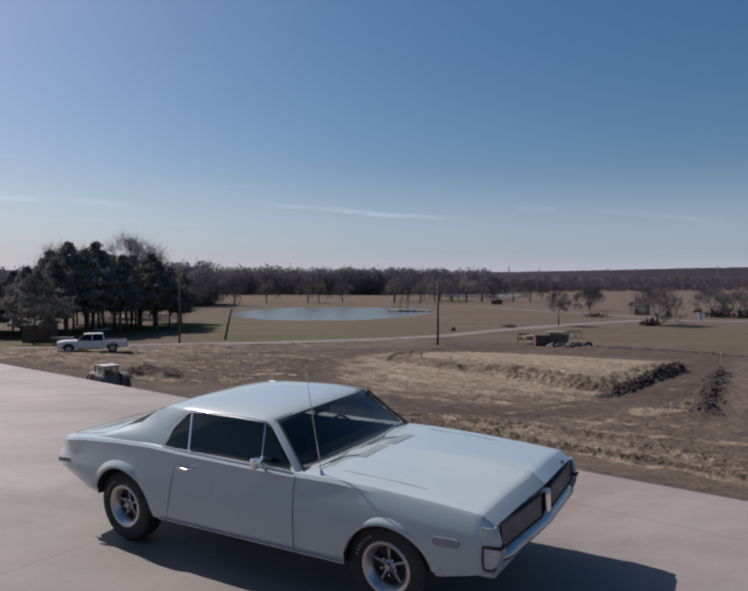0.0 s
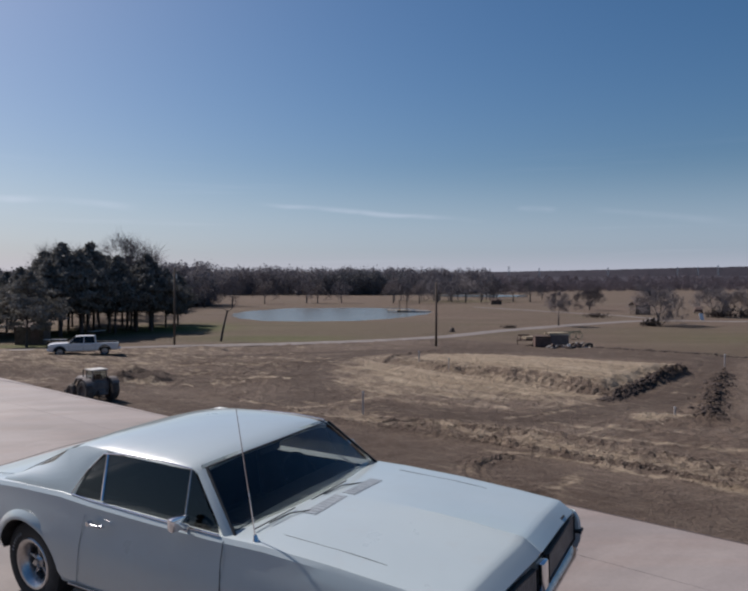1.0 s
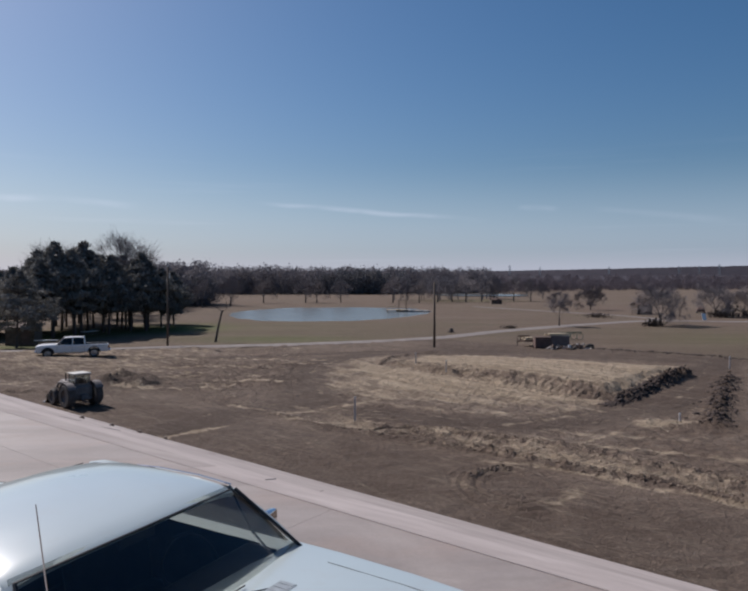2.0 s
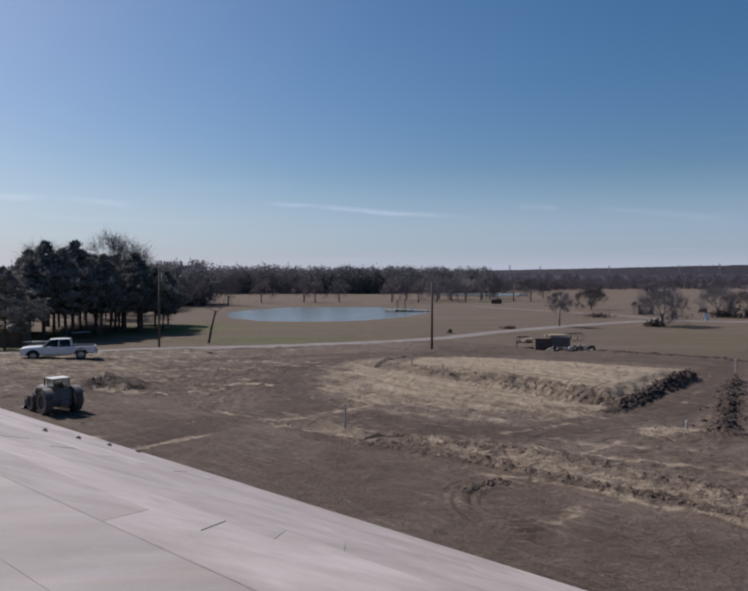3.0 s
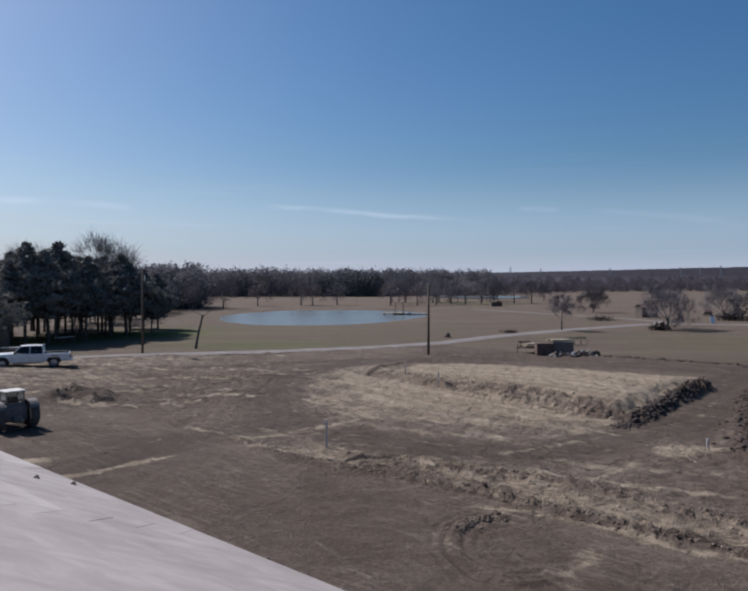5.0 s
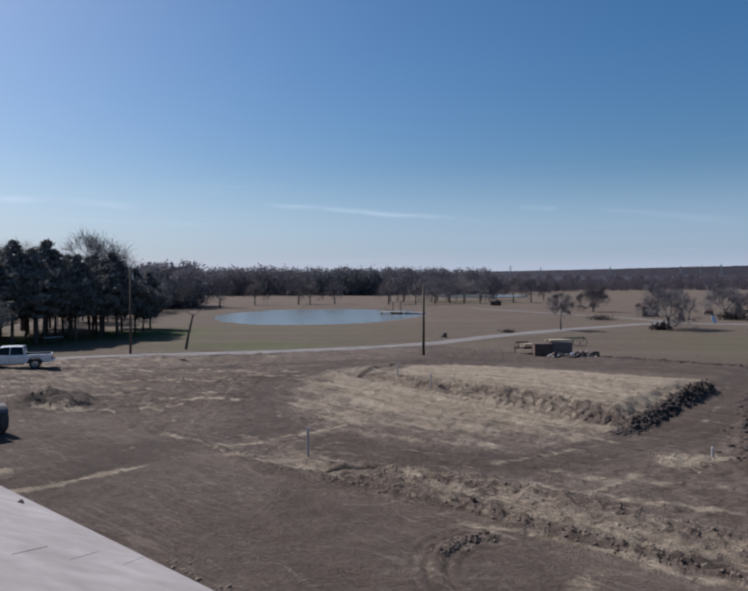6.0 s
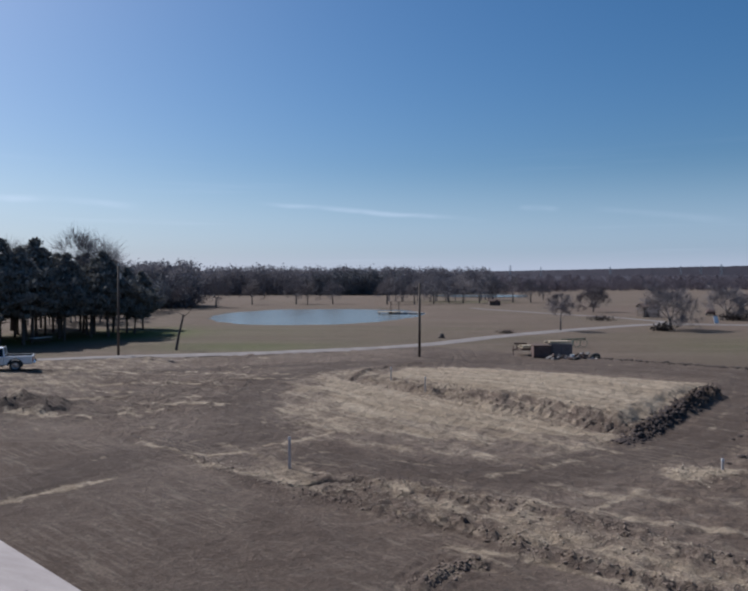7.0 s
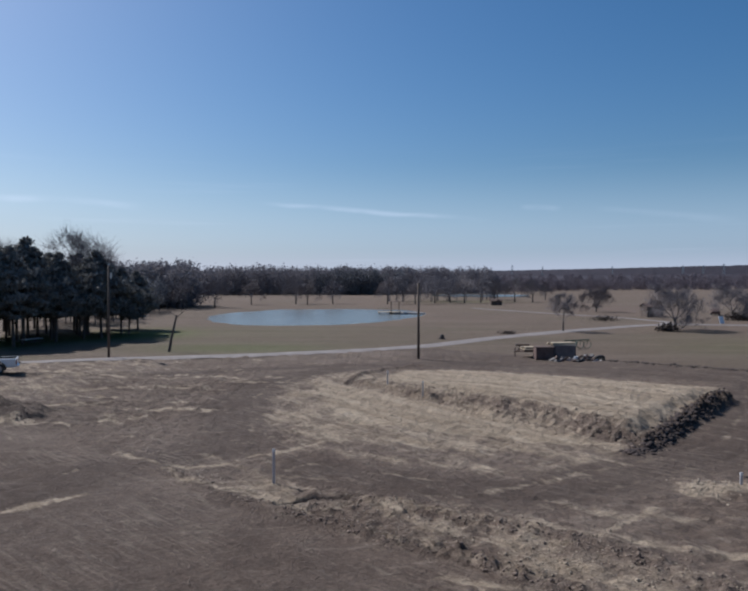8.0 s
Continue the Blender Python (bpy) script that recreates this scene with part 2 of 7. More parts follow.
def side_of(a, b, x, y):
    """Signed distance to the line from a to b, positive on its left."""
    return ((b[0] - a[0]) * (y - a[1]) - (b[1] - a[1]) * (x - a[0])) / math.hypot(b[0] - a[0], b[1] - a[1])


def inside(poly, x, y):
    """Signed distance to a convex polygon, positive inside."""
    best = 1e9
    for a, b in zip(poly, poly[1:] + poly[:1]):
        best = np.minimum(best, side_of(a, b, x, y))
    return best


def yard_edge(x):
    return np.interp(x, [p[0] for p in YARD], [p[1] for p in YARD])


def lane_wear(x, y):
    """How much a driven lane has smoothed the soil, and its wheel ruts."""
    worn, rut = 0.0, 0.0
    for line, half in LANES:
        d = along(line, x, y)[0] + 0.5 * gfbm(x * 0.3, y * 0.3, 21.0, 2)
        worn = np.maximum(worn, np.exp(-(np.abs(d / half) ** 4)))
        rut = np.maximum(rut, bell(d - 0.85, 0.2))
    return worn, rut


def pond_ring(x, y):
    """Below 1 inside the pond."""
    cx, cy, rx, ry = POND
    a = np.arctan2(y - cy, x - cx)
    return np.hypot((x - cx) / rx, (y - cy) / ry) / (1 + 0.06 * np.sin(2 * a + 1) + 0.04 * np.sin(3 * a))


def yard_relief(x, y):
    """The worked soil of the yard over the even ground."""
    rough = 1 - step(-3, 2, y - yard_edge(x))
    front, right = side_of(PAD[0], PAD[1], x, y), side_of(PAD[1], PAD[2], x, y)
    left = side_of(PAD[3], PAD[0], x, y)
    s1 = along(PAD[:2], x, y)[1]
    dark, s2 = along([(10.4, 41.6)] + PAD[1:3], x, y)
    wob = 1.1 * gfbm(x * 0.45, y * 0.45, 7.7, 3)
    z = (0.44 + 0.38 * step(2, 16, s1)) * step(-0.3, 0.9 + 0.9 * step(4, 14, s1), front + (0.35 + 0.65 * step(4, 14, s1)) * wob) * step(-0.3, 1.7, right + 0.4 * wob) * step(-0.6, 0.8, left) * (1 - 0.8 * step(58, 67, y + 0.25 * x))
    lump, fine = lumps(x * 1.5, y * 1.5, 1.3), lumps(x * 3.4, y * 3.4, 5.2)
    bank = np.exp(-(np.abs((front - 0.6 + 0.3 * wob) / 1.25) ** 3)) * step(-0.4, 1.0, right + 0.5) * step(-0.5, 0.5, left) * (0.45 + 0.55 * step(3, 9, s1))
    z = z + bank * (0.17 * (lump - 0.35) + 0.17 * (fine - 0.3) + 0.16 * gfbm(x * 2.2, y * 2.2, 18.0, 3))
    z = z + (0.10 + (0.45 + 0.5 * step(5, 13, s2)) * (0.3 + lump) * (0.4 + 0.6 * fine)) * bell(dark + 0.25 * wob, 0.42 + 0.16 * step(5, 13, s2)) * step(0, 4, s2)
    z = z + (0.08 + 0.22 * lump) * bell(along(CURB, x, y)[0], 0.30)
    wr, s3 = along(WINDROW, x, y)
    far_side = step(-0.2, 0.3, side_of((-8.1, 37.7), (9.3, 24.8), x, y))
    z = z + (0.04 + 0.19 * lump + 0.10 * fine) * bell(wr, 0.42) * step(0, 6, s3) * (0.55 + 0.7 * step(8, 18, s3))
    churn = far_side * np.exp(-(np.abs(wr / 3.2) ** 3)) * step(5, 14, s3)
    z = z + churn * (0.11 * (lump - 0.3) + 0.09 * (fine - 0.3))
    se, s4 = along(SECOND, x, y)
    z = z + (0.15 * lump + 0.11 * fine) * bell(se, 0.55) * step(0, 3, s4)
    sp = along(SPOIL, x, y)[0]
    z = z + (0.1 + 0.62 * lump * (0.4 + 0.6 * fine)) * bell(sp, 0.62)
    z = z + 0.16 * (0.6 + lump) * np.exp(-(((x - 12.2) / 1.3) ** 2 + ((y - 37.0) / 0.9) ** 2))
    z = z + (0.75 + 0.9 * gfbm(x * 0.6, y * 0.6, 5.5, 4)) * np.exp(-(((x + 20.4) / 3.2) ** 2 + ((y - 47.0) / 2.0) ** 2))
    z = z + 0.45 * lump * np.exp(-(((x + 25.5) / 3.0) ** 2 + ((y - 42.5) / 1.5) ** 2))
    ring = np.abs(np.hypot((x - 3.1) / 0.8, (y - 25.4) / 1.2) - 1.9)
    turn = step(1.6, -0.1, x - 3.1)
    z = z + turn * (0.15 * lump + 0.1 * fine) * bell(ring, 0.42) * step(25.2, 26.6, y) + turn * 0.05 * np.sin(14.0 * ring) * bell(ring, 0.9)
    z = z - 0.18 * bell(along([(-2.9, 33.9), (-2.0, 34.8), (-0.6, 35.1)], x, y)[0], 0.16)
    z = z + 0.20 * (lumps(x * 0.35 + 0.5 * wob, y * 0.9, 41.0) - 0.4) * step(-7, -13, x) * step(42, 48, y) * rough
    worn, rut = lane_wear(x, y)
    z = z + rough * ((0.09 * gfbm(x * 0.5, y * 0.5, 2.0, 4) + (0.035 + 0.12 * far_side) * gfbm(x * 1.5, y * 1.5, 4.0, 4)) * (1 - 0.65 * worn) - 0.03 * rut)
    return z


def ground_z(x, y):
    flat = np.ndim(x) == 0
    x, y = np.atleast_1d(np.asarray(x, dtype=float)), np.atleast_1d(np.asarray(y, dtype=float))
    z = -4.90 - 0.35 * step(45, 85, y)
    z = z + 0.9 * np.exp(-(((x + 35) / 12) ** 2 + ((y - 56) / 13) ** 2))
    z = z + 0.10 * gfbm(x * 0.06, y * 0.06, 3.1, 3)
    near = (np.hypot(x, y - 40) < 75) & (y > 8)
    if near.any():
        z[near] += yard_relief(x[near], y[near])
    z = z - 0.7 * step(1.12, 0.85, pond_ring(x, y))
    return float(z[0]) if flat else z


def axis(dense_a, dense_b, fine_step, far_a, far_b):
    """Grid lines: even where dense, then ever wider towards both ends."""
    def out(v, end, way):
        got, s = [], fine_step
        while (end - v) * way > 0:
            s *= 1.03 if s < 0.5 else 1.12
            v += way * s
            got.append(v if (end - v) * way > 0 else end)
        return got

    n = round((dense_b - dense_a) / fine_step)
    return out(dense_a, far_a, -1)[::-1] + [dense_a + i * fine_step for i in range(n + 1)] + out(dense_b, far_b, 1)


def soil_tones(x, y):
    """Where the surface is turf, pale sand, green grass and dark or shaded soil."""
    grass = step(-1.2, 1.2, y - yard_edge(x))
    wob, fray = gfbm(x * 0.35, y * 0.35, 6.0, 3), gfbm(x * 1.1, y * 1.1, 14.0, 3)
    front, right = side_of(PAD[0], PAD[1], x, y), side_of(PAD[1], PAD[2], x, y)
    top = inside(PAD_TOP, x, y)
    pale = 0.95 * step(-0.5, 0.9, top + 0.9 * wob)
    apron = inside(APRON, x, y)
    pale = np.maximum(pale, 0.95 * step(-0.6, 1.0, apron + 1.0 * wob))
    pale = np.maximum(pale, (0.52 + 0.6 * wob) * step(-7.5, -0.5, apron + 1.5 * wob) * step(-14, -6, x))
    # front bank kept less pale than the top and the apron
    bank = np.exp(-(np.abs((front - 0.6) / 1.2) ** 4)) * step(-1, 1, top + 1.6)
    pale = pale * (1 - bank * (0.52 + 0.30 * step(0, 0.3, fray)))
    curb = bell(along(CURB, x, y)[0], 0.34)
    pale = pale * (1 - 0.8 * curb)
    wr, s3 = along(WINDROW, x, y)
    far_side = step(-0.2, 0.3, side_of((-8.1, 37.7), (9.3, 24.8), x, y))
    pale = np.maximum(pale, far_side * step(2, 9, s3) * (0.34 + 0.8 * wob + 0.35 * fray) * np.exp(-(np.abs((wr - 0.8) / 3.4) ** 3)))
    worn, rut = lane_wear(x, y)
    hold = np.where(np.maximum(top, apron) > 0, 0.0, 1.0)
    pale = pale * (1 - 0.85 * worn * hold)
    pale = np.maximum(pale, 0.32 * rut * step(-0.1, 0.2, wob) * (y < 95) * (np.abs(x) < 60))
    for line, half, much in STREAKS:
        d = along(line, x, y)[0]
        width = half * (1 + 0.8 * gnoise(x * 0.7, y * 0.7, 33.0))
        pale = np.maximum(pale, much * bell(d + 1.2 * half * fray, np.maximum(width, 0.08)) * (0.75 + 1.3 * fray))
    pale = np.maximum(pale, 0.70 * step(0.14, 0.36, gfbm(x * 0.20 + 0.9 * wob, y * 0.70 + 0.7 * fray, 9.0, 5)) * step(-2, -9, x) * step(38, 46, y))
    pale = np.maximum(pale, (0.36 + 0.9 * fray + 0.3 * wob) * step(-15, -26, x) * step(46, 53, y) * (1 - grass))
    # right bank: dark soil, with the shade of its near face painted in
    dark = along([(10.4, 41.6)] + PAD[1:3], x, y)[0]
    dark_and_shade = np.maximum(bell(dark - 0.15, 0.62), 0.6 * curb)
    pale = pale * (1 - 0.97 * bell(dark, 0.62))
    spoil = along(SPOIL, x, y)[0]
    dark_and_shade = np.maximum(dark_and_shade, 0.85 * bell(spoil, 0.7))
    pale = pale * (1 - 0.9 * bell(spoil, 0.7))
    dark_and_shade = np.maximum(dark_and_shade, 0.80 * worn)
    dark_and_shade = np.maximum(dark_and_shade, 0.5 * bell(wr - 0.30 - 0.25 * np.sin(s3 * 0.7), 0.22))
    dark_and_shade = np.maximum(dark_and_shade, 0.9 * np.exp(-(((x + 20.8) / 2.8) ** 2 + ((y - 46.0) / 1.7) ** 2)))
    dark_and_shade = np.maximum(dark_and_shade, 0.40 * step(24.6, 22.8, 0.6 * x + 0.8 * y) * step(-30, -12, x))
    dark_and_shade = np.maximum(dark_and_shade, 0.60 * step(0.5, -1.5, top) * step(64, 68, y) * step(-2, 3, x) * (1 - grass))
    ring = np.abs(np.hypot((x - 3.1) / 0.8, (y - 25.4) / 1.2) - 1.9)
    pale = np.maximum(pale, (0.40 + 0.5 * fray) * bell(ring, 0.55) * step(1.6, -0.1, x - 3.1) * step(23.0, 26.5, y))
    lush = 0.7 * np.exp(-(((x + 45) / 7) ** 2 + ((y - 75) / 3.5) ** 2)) + np.exp(-(((x + 39) / 7) ** 2 + ((y - 106) / 9) ** 2)) + np.exp(-(((x + 49) / 6) ** 2 + ((y - 93) / 9) ** 2)) + 0.45 * np.exp(-(((x + 19) / 12) ** 2 + ((y - 88) / 6) ** 2))
    lush = lush + 0.25 * np.exp(-(((x - 40) / 14) ** 2 + ((y - 92) / 14) ** 2)) + 0.18 * np.exp(-(((x + 22) / 26) ** 2 + ((y - 110) / 14) ** 2)) + 0.45 * np.exp(-(((x - 15) / 16) ** 2 + ((y - 255) / 10) ** 2))
    return {"grass": grass, "pale": pale, "lush": np.minimum(1.0, lush), "dark_shaded": dark_and_shade}


def build_ground(mat):
    xs, ys = np.array(axis(-15, 20, 0.095, -4000, 4000)), np.array(axis(20, 60, 0.095, -2500, 4500))
    nx, ny = len(xs), len(ys)
    gx, gy = (g.ravel() for g in np.meshgrid(xs, ys))
    gz = ground_z(gx, gy)
    i, j = (g.ravel() for g in np.meshgrid(np.arange(nx - 1), np.arange(ny - 1)))
    a = j * nx + i
    ob = from_arrays("ground", np.stack([gx, gy, gz], 1), np.stack([a, a + 1, a + nx + 1, a + nx], 1), mat)
    me = ob.data
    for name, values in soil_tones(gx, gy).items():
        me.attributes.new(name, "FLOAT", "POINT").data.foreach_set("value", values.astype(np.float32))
    me.shade_smooth()
    return tagged(ob, "bare graded brown soil giving way to dormant winter pasture", "ground", kind="structure")


def attr(nt, name):
    n = nt.nodes.new("ShaderNodeAttribute")
    n.attribute_name = name
    return n.outputs["Fac"]


def math_node(nt, op, a, b):
    n = nt.nodes.new("ShaderNodeMath")
    n.operation = op
    for v, s in ((a, n.inputs[0]), (b, n.inputs[1])):
        if isinstance(v, (int, float)):
            s.default_value = v
        else:
            nt.links.new(v, s)
    return n.outputs[0]


def brushed(nt, vec, degrees, length, width, detail=5, rough=0.65, warp=0.3):
    """Noise drawn out along one direction of the plan, by length and width in metres."""
    mp = nt.nodes.new("ShaderNodeMapping")
    mp.vector_type = "TEXTURE"
    mp.inputs["Rotation"].default_value = (0, 0, radians(degrees))
    mp.inputs["Scale"].default_value = (length, width, width)
    nt.links.new(vec, mp.inputs["Vector"])
    return noise_node(nt, mp.outputs["Vector"], 1.0, detail, rough, None, warp)


def ground_material():
    m, nt, b = mat_base("soil_and_pasture", 0.95)
    v = tex_coords(nt)
    big = noise_node(nt, v, 0.16, 5, 0.6)
    mid = noise_node(nt, v, 0.8, 8, 0.70, None, 0.7)
    drag = brushed(nt, v, -48, 3.2, 0.55, 7, 0.68, 0.8)
    graded = brushed(nt, v, -50.5, 16.0, 0.95, 6, 0.66, 0.2)
    cross = brushed(nt, v, 14, 2.6, 0.5, 7, 0.7, 0.8)
    fine = noise_node(nt, v, 7.0, 5, 0.75)
    rag = noise_node(nt, v, 2.6, 7, 0.75, (1, 1, 1), 0.9)
    comb = brushed(nt, v, -36, 2.6, 0.15, 3, 0.55, 0.4)
    dirt = mix(nt, ramp(nt, mid, grey(0.30, 0.70)), (0.091, 0.065, 0.050), (0.163, 0.122, 0.093))
    dirt = mix(nt, ramp(nt, big, grey(0.42, 0.66)), dirt, mix(nt, 0.55, dirt, (0.183, 0.143, 0.115)))
    dirt = mix(nt, ramp(nt, cross, grey(0.54, 0.72)), dirt, (0.230, 0.182, 0.144))
    dirt = mix(nt, ramp(nt, drag, grey(0.54, 0.74)), dirt, mix(nt, 0.6, dirt, (0.252, 0.209, 0.162)))
    dirt = mix(nt, ramp(nt, rag, grey(0.55, 0.75)), dirt, mix(nt, 0.32, dirt, (0.243, 0.199, 0.162)))
    dirt = mix(nt, math_node(nt, "MULTIPLY", attr(nt, "dark_shaded"), 0.85), dirt, mix(nt, mid, (0.049, 0.035, 0.027), (0.103, 0.076, 0.060)))
    combed = ramp(nt, noise_node(nt, v, 0.22, 3), grey(0.46, 0.60))
    dirt = mix(nt, math_node(nt, "MULTIPLY", combed, ramp(nt, comb, grey(0.48, 0.64))), dirt, mix(nt, 0.42, dirt, (0.243, 0.192, 0.150)))
    sand = mix(nt, ramp(nt, mid, grey(0.3, 0.7)), (0.292, 0.229, 0.163), (0.449, 0.367, 0.269))
    sand = mix(nt, ramp(nt, graded, grey(0.42, 0.57)), mix(nt, 0.62, sand, (0.210, 0.159, 0.107)), sand)
    sand = mix(nt, ramp(nt, drag, grey(0.32, 0.52)), mix(nt, 0.3, sand, (0.220, 0.166, 0.113)), sand)
    spread = math_node(nt, "ADD", math_node(nt, "SUBTRACT", drag, 0.5), math_node(nt, "SUBTRACT", rag, 0.5))
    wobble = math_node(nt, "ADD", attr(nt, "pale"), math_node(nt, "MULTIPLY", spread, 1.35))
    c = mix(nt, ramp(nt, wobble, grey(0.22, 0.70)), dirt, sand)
    gbig = noise_node(nt, v, 0.03, 4, 0.6, (1, 2.6, 1))
    gmid = noise_node(nt, v, 0.4, 5, 0.7)
    turf = mix(nt, ramp(nt, gbig, grey(0.38, 0.66)), (0.134, 0.096, 0.074), (0.118, 0.092, 0.064))
    turf = mix(nt, ramp(nt, gmid, grey(0.3, 0.7)), turf, mix(nt, 0.4, turf, (0.165, 0.128, 0.096)))
    turf = mix(nt, ramp(nt, brushed(nt, v, 4, 26.0, 3.5, 5, 0.6, 0.4), grey(0.45, 0.62)), turf, mix(nt, 0.5, turf, (0.178, 0.138, 0.106)))
    turf = mix(nt, math_node(nt, "MULTIPLY", attr(nt, "lush"), 0.9), turf, mix(nt, gmid, (0.062, 0.093, 0.019), (0.120, 0.153, 0.039)))
    gm = math_node(nt, "ADD", attr(nt, "grass"), math_node(nt, "MULTIPLY", math_node(nt, "SUBTRACT", gmid, 0.5), 0.9))
    c = mix(nt, ramp(nt, gm, grey(0.4, 0.6)), c, turf)
    c = mix(nt, 0.55, c, ramp(nt, fine, [(0.3, (0.25, 0.25, 0.25)), (0.7, (0.75, 0.75, 0.75))]), "OVERLAY")
    grit = noise_node(nt, v, 22.0, 4, 0.7)
    c = mix(nt, 0.45, c, ramp(nt, grit, [(0.32, (0.25, 0.25, 0.25)), (0.68, (0.75, 0.75, 0.75))]), "OVERLAY")
    nt.links.new(c, b.inputs["Base Color"])
    b.inputs["Specular IOR Level"].default_value = 0.15
    relief = math_node(nt, "ADD", math_node(nt, "MULTIPLY", fine, 0.7), math_node(nt, "MULTIPLY", rag, 1.6))
    relief = math_node(nt, "ADD", relief, math_node(nt, "MULTIPLY", math_node(nt, "MULTIPLY", comb, combed), 1.2))
    relief = math_node(nt, "ADD", relief, math_node(nt, "MULTIPLY", grit, 0.35))
    relief = math_node(nt, "ADD", relief, math_node(nt, "MULTIPLY", graded, 0.4))
    bump(nt, b, relief, 0.9, 0.13)
    return m


build_ground(ground_material())


def ribbon(name, pts, width, mat, lift, label, category="road"):
    """A strip laid on the ground along a smooth line."""
    ctrl = [Vector((x, y)) for x, y in pts]
    line = []
    for i in range(len(ctrl) - 1):
        p0, p1, p2, p3 = ctrl[max(i - 1, 0)], ctrl[i], ctrl[i + 1], ctrl[min(i + 2, len(ctrl) - 1)]
        for k in range(10):
            t = k / 10
            line.append(0.5 * (2 * p1 + (p2 - p0) * t + (2 * p0 - 5 * p1 + 4 * p2 - p3) * t * t + (3 * p1 - p0 - 3 * p2 + p3) * t ** 3))
    line.append(ctrl[-1])
    bm, rows = bmesh.new(), []
    for i, p in enumerate(line):
        d = (line[min(i + 1, len(line) - 1)] - line[max(i - 1, 0)]).normalized()
        n = Vector((-d.y, d.x))
        row = []
        for k in range(7):
            off = (k / 6 - 0.5) * width * (1 + 0.18 * noise.noise((i * 0.35, k // 3, 0)))
            q = p + n * off
            row.append(bm.verts.new((q.x, q.y, ground_z(q.x, q.y) + lift * (1 - (abs(k - 3) / 3) ** 4) + 0.015)))
        rows.append(row)
    for a, c in zip(rows, rows[1:]):
        for k in range(6):
            bm.faces.new((a[k], a[k + 1], c[k + 1], c[k]))
    ob = link(name, bm, mat, smooth=True)
    return tagged(ob, label, category, kind="structure")


gravel = mottled("gravel", (0.145, 0.122, 0.108), (0.225, 0.196, 0.178), 0.6, 0.95, fine=14, relief=0.02, local=False)
ribbon("road", [(-90, 58), (-60, 61), (-40, 67), (-29, 75.5), (-12.9, 82.6), (1, 91.3), (15.3, 109), (40, 131), (57, 131.5), (90, 136), (160, 150)], 3.1, gravel, 0.06, "pale gravel farm road crossing the pasture")
ribbon("road", [(42, 133), (44.3, 141.9), (36.6, 159.2), (24.6, 177.2), (13.9, 196.4)], 2.0, gravel, 0.05, "faint gravel track branching towards the pond")

# the pond
def build_pond():
    m, nt, b = mat_base("pond_water", 0.16, 0, (0.17, 0.18, 0.175))
    b.inputs["IOR"].default_value = 1.33
    v = tex_coords(nt)
    bump(nt, b, noise_node(nt, v, 1.6, 4, 0.6, (1, 2.0, 1)), 0.34, 0.12)
    cx, cy, rx, ry = POND
    bm = bmesh.new()
    ring = []
    for i in range(72):
        a = 2 * math.pi * i / 72
        k = 1.03 * (1 + 0.06 * math.sin(2 * a + 1) + 0.04 * math.sin(3 * a))
        ring.append(bm.verts.new((cx + rx * k * math.cos(a), cy + ry * k * math.sin(a), -5.5)))
    bm.faces.new(ring)
    return tagged(link("water", bm, m), "still blue pond reflecting the sky", "pond", kind="structure")


build_pond()

# ---- the raised slab and the sloping deck below it ----
U, V = Vector((0.7955, -0.6060, 0)), Vector((0.6060, 0.7955, 0))
CREASE, EAVE = 5.27, 15.05
SLAB_N = Vector((-0.03907, -0.03932, 1)).normalized()


def slab_z(x, y):
    return 0.03907 * x + 0.03932 * y - 0.0888


def deck_z(v):
    return 2.294 - 0.3984 * v


def on_slab(u, v, lift=0.0):
    p = U * u + V * v
    return Vector((p.x, p.y, slab_z(p.x, p.y) + lift))


def on_deck(u, v, lift=0.0):
    p = U * u + V * v
    e = U * u + V * CREASE
    top = slab_z(e.x, e.y) - deck_z(CREASE)
    return Vector((p.x, p.y, deck_z(v) + top * max(0.0, 1 - (v - CREASE) / 1.5) + lift))


def prism(top, thick, bevel=0.0):
    """A slab with the given four top corners."""
    bm = bmesh.new()
    a = [bm.verts.new(p) for p in top]
    b = [bm.verts.new(Vector(p) - Vector((0, 0, thick))) for p in top]
    bm.faces.new(a)
    bm.faces.new(b[::-1])
    for i in range(4):
        j = (i + 1) % 4
        bm.faces.new((a[j], a[i], b[i], b[j]))
    bmesh.ops.recalc_face_normals(bm, faces=bm.faces)
    if bevel:
        bmesh.ops.bevel(bm, geom=[e for e in bm.edges if e.verts[0] in a and e.verts[1] in a], offset=bevel, segments=1, affect="EDGES")
    return bm


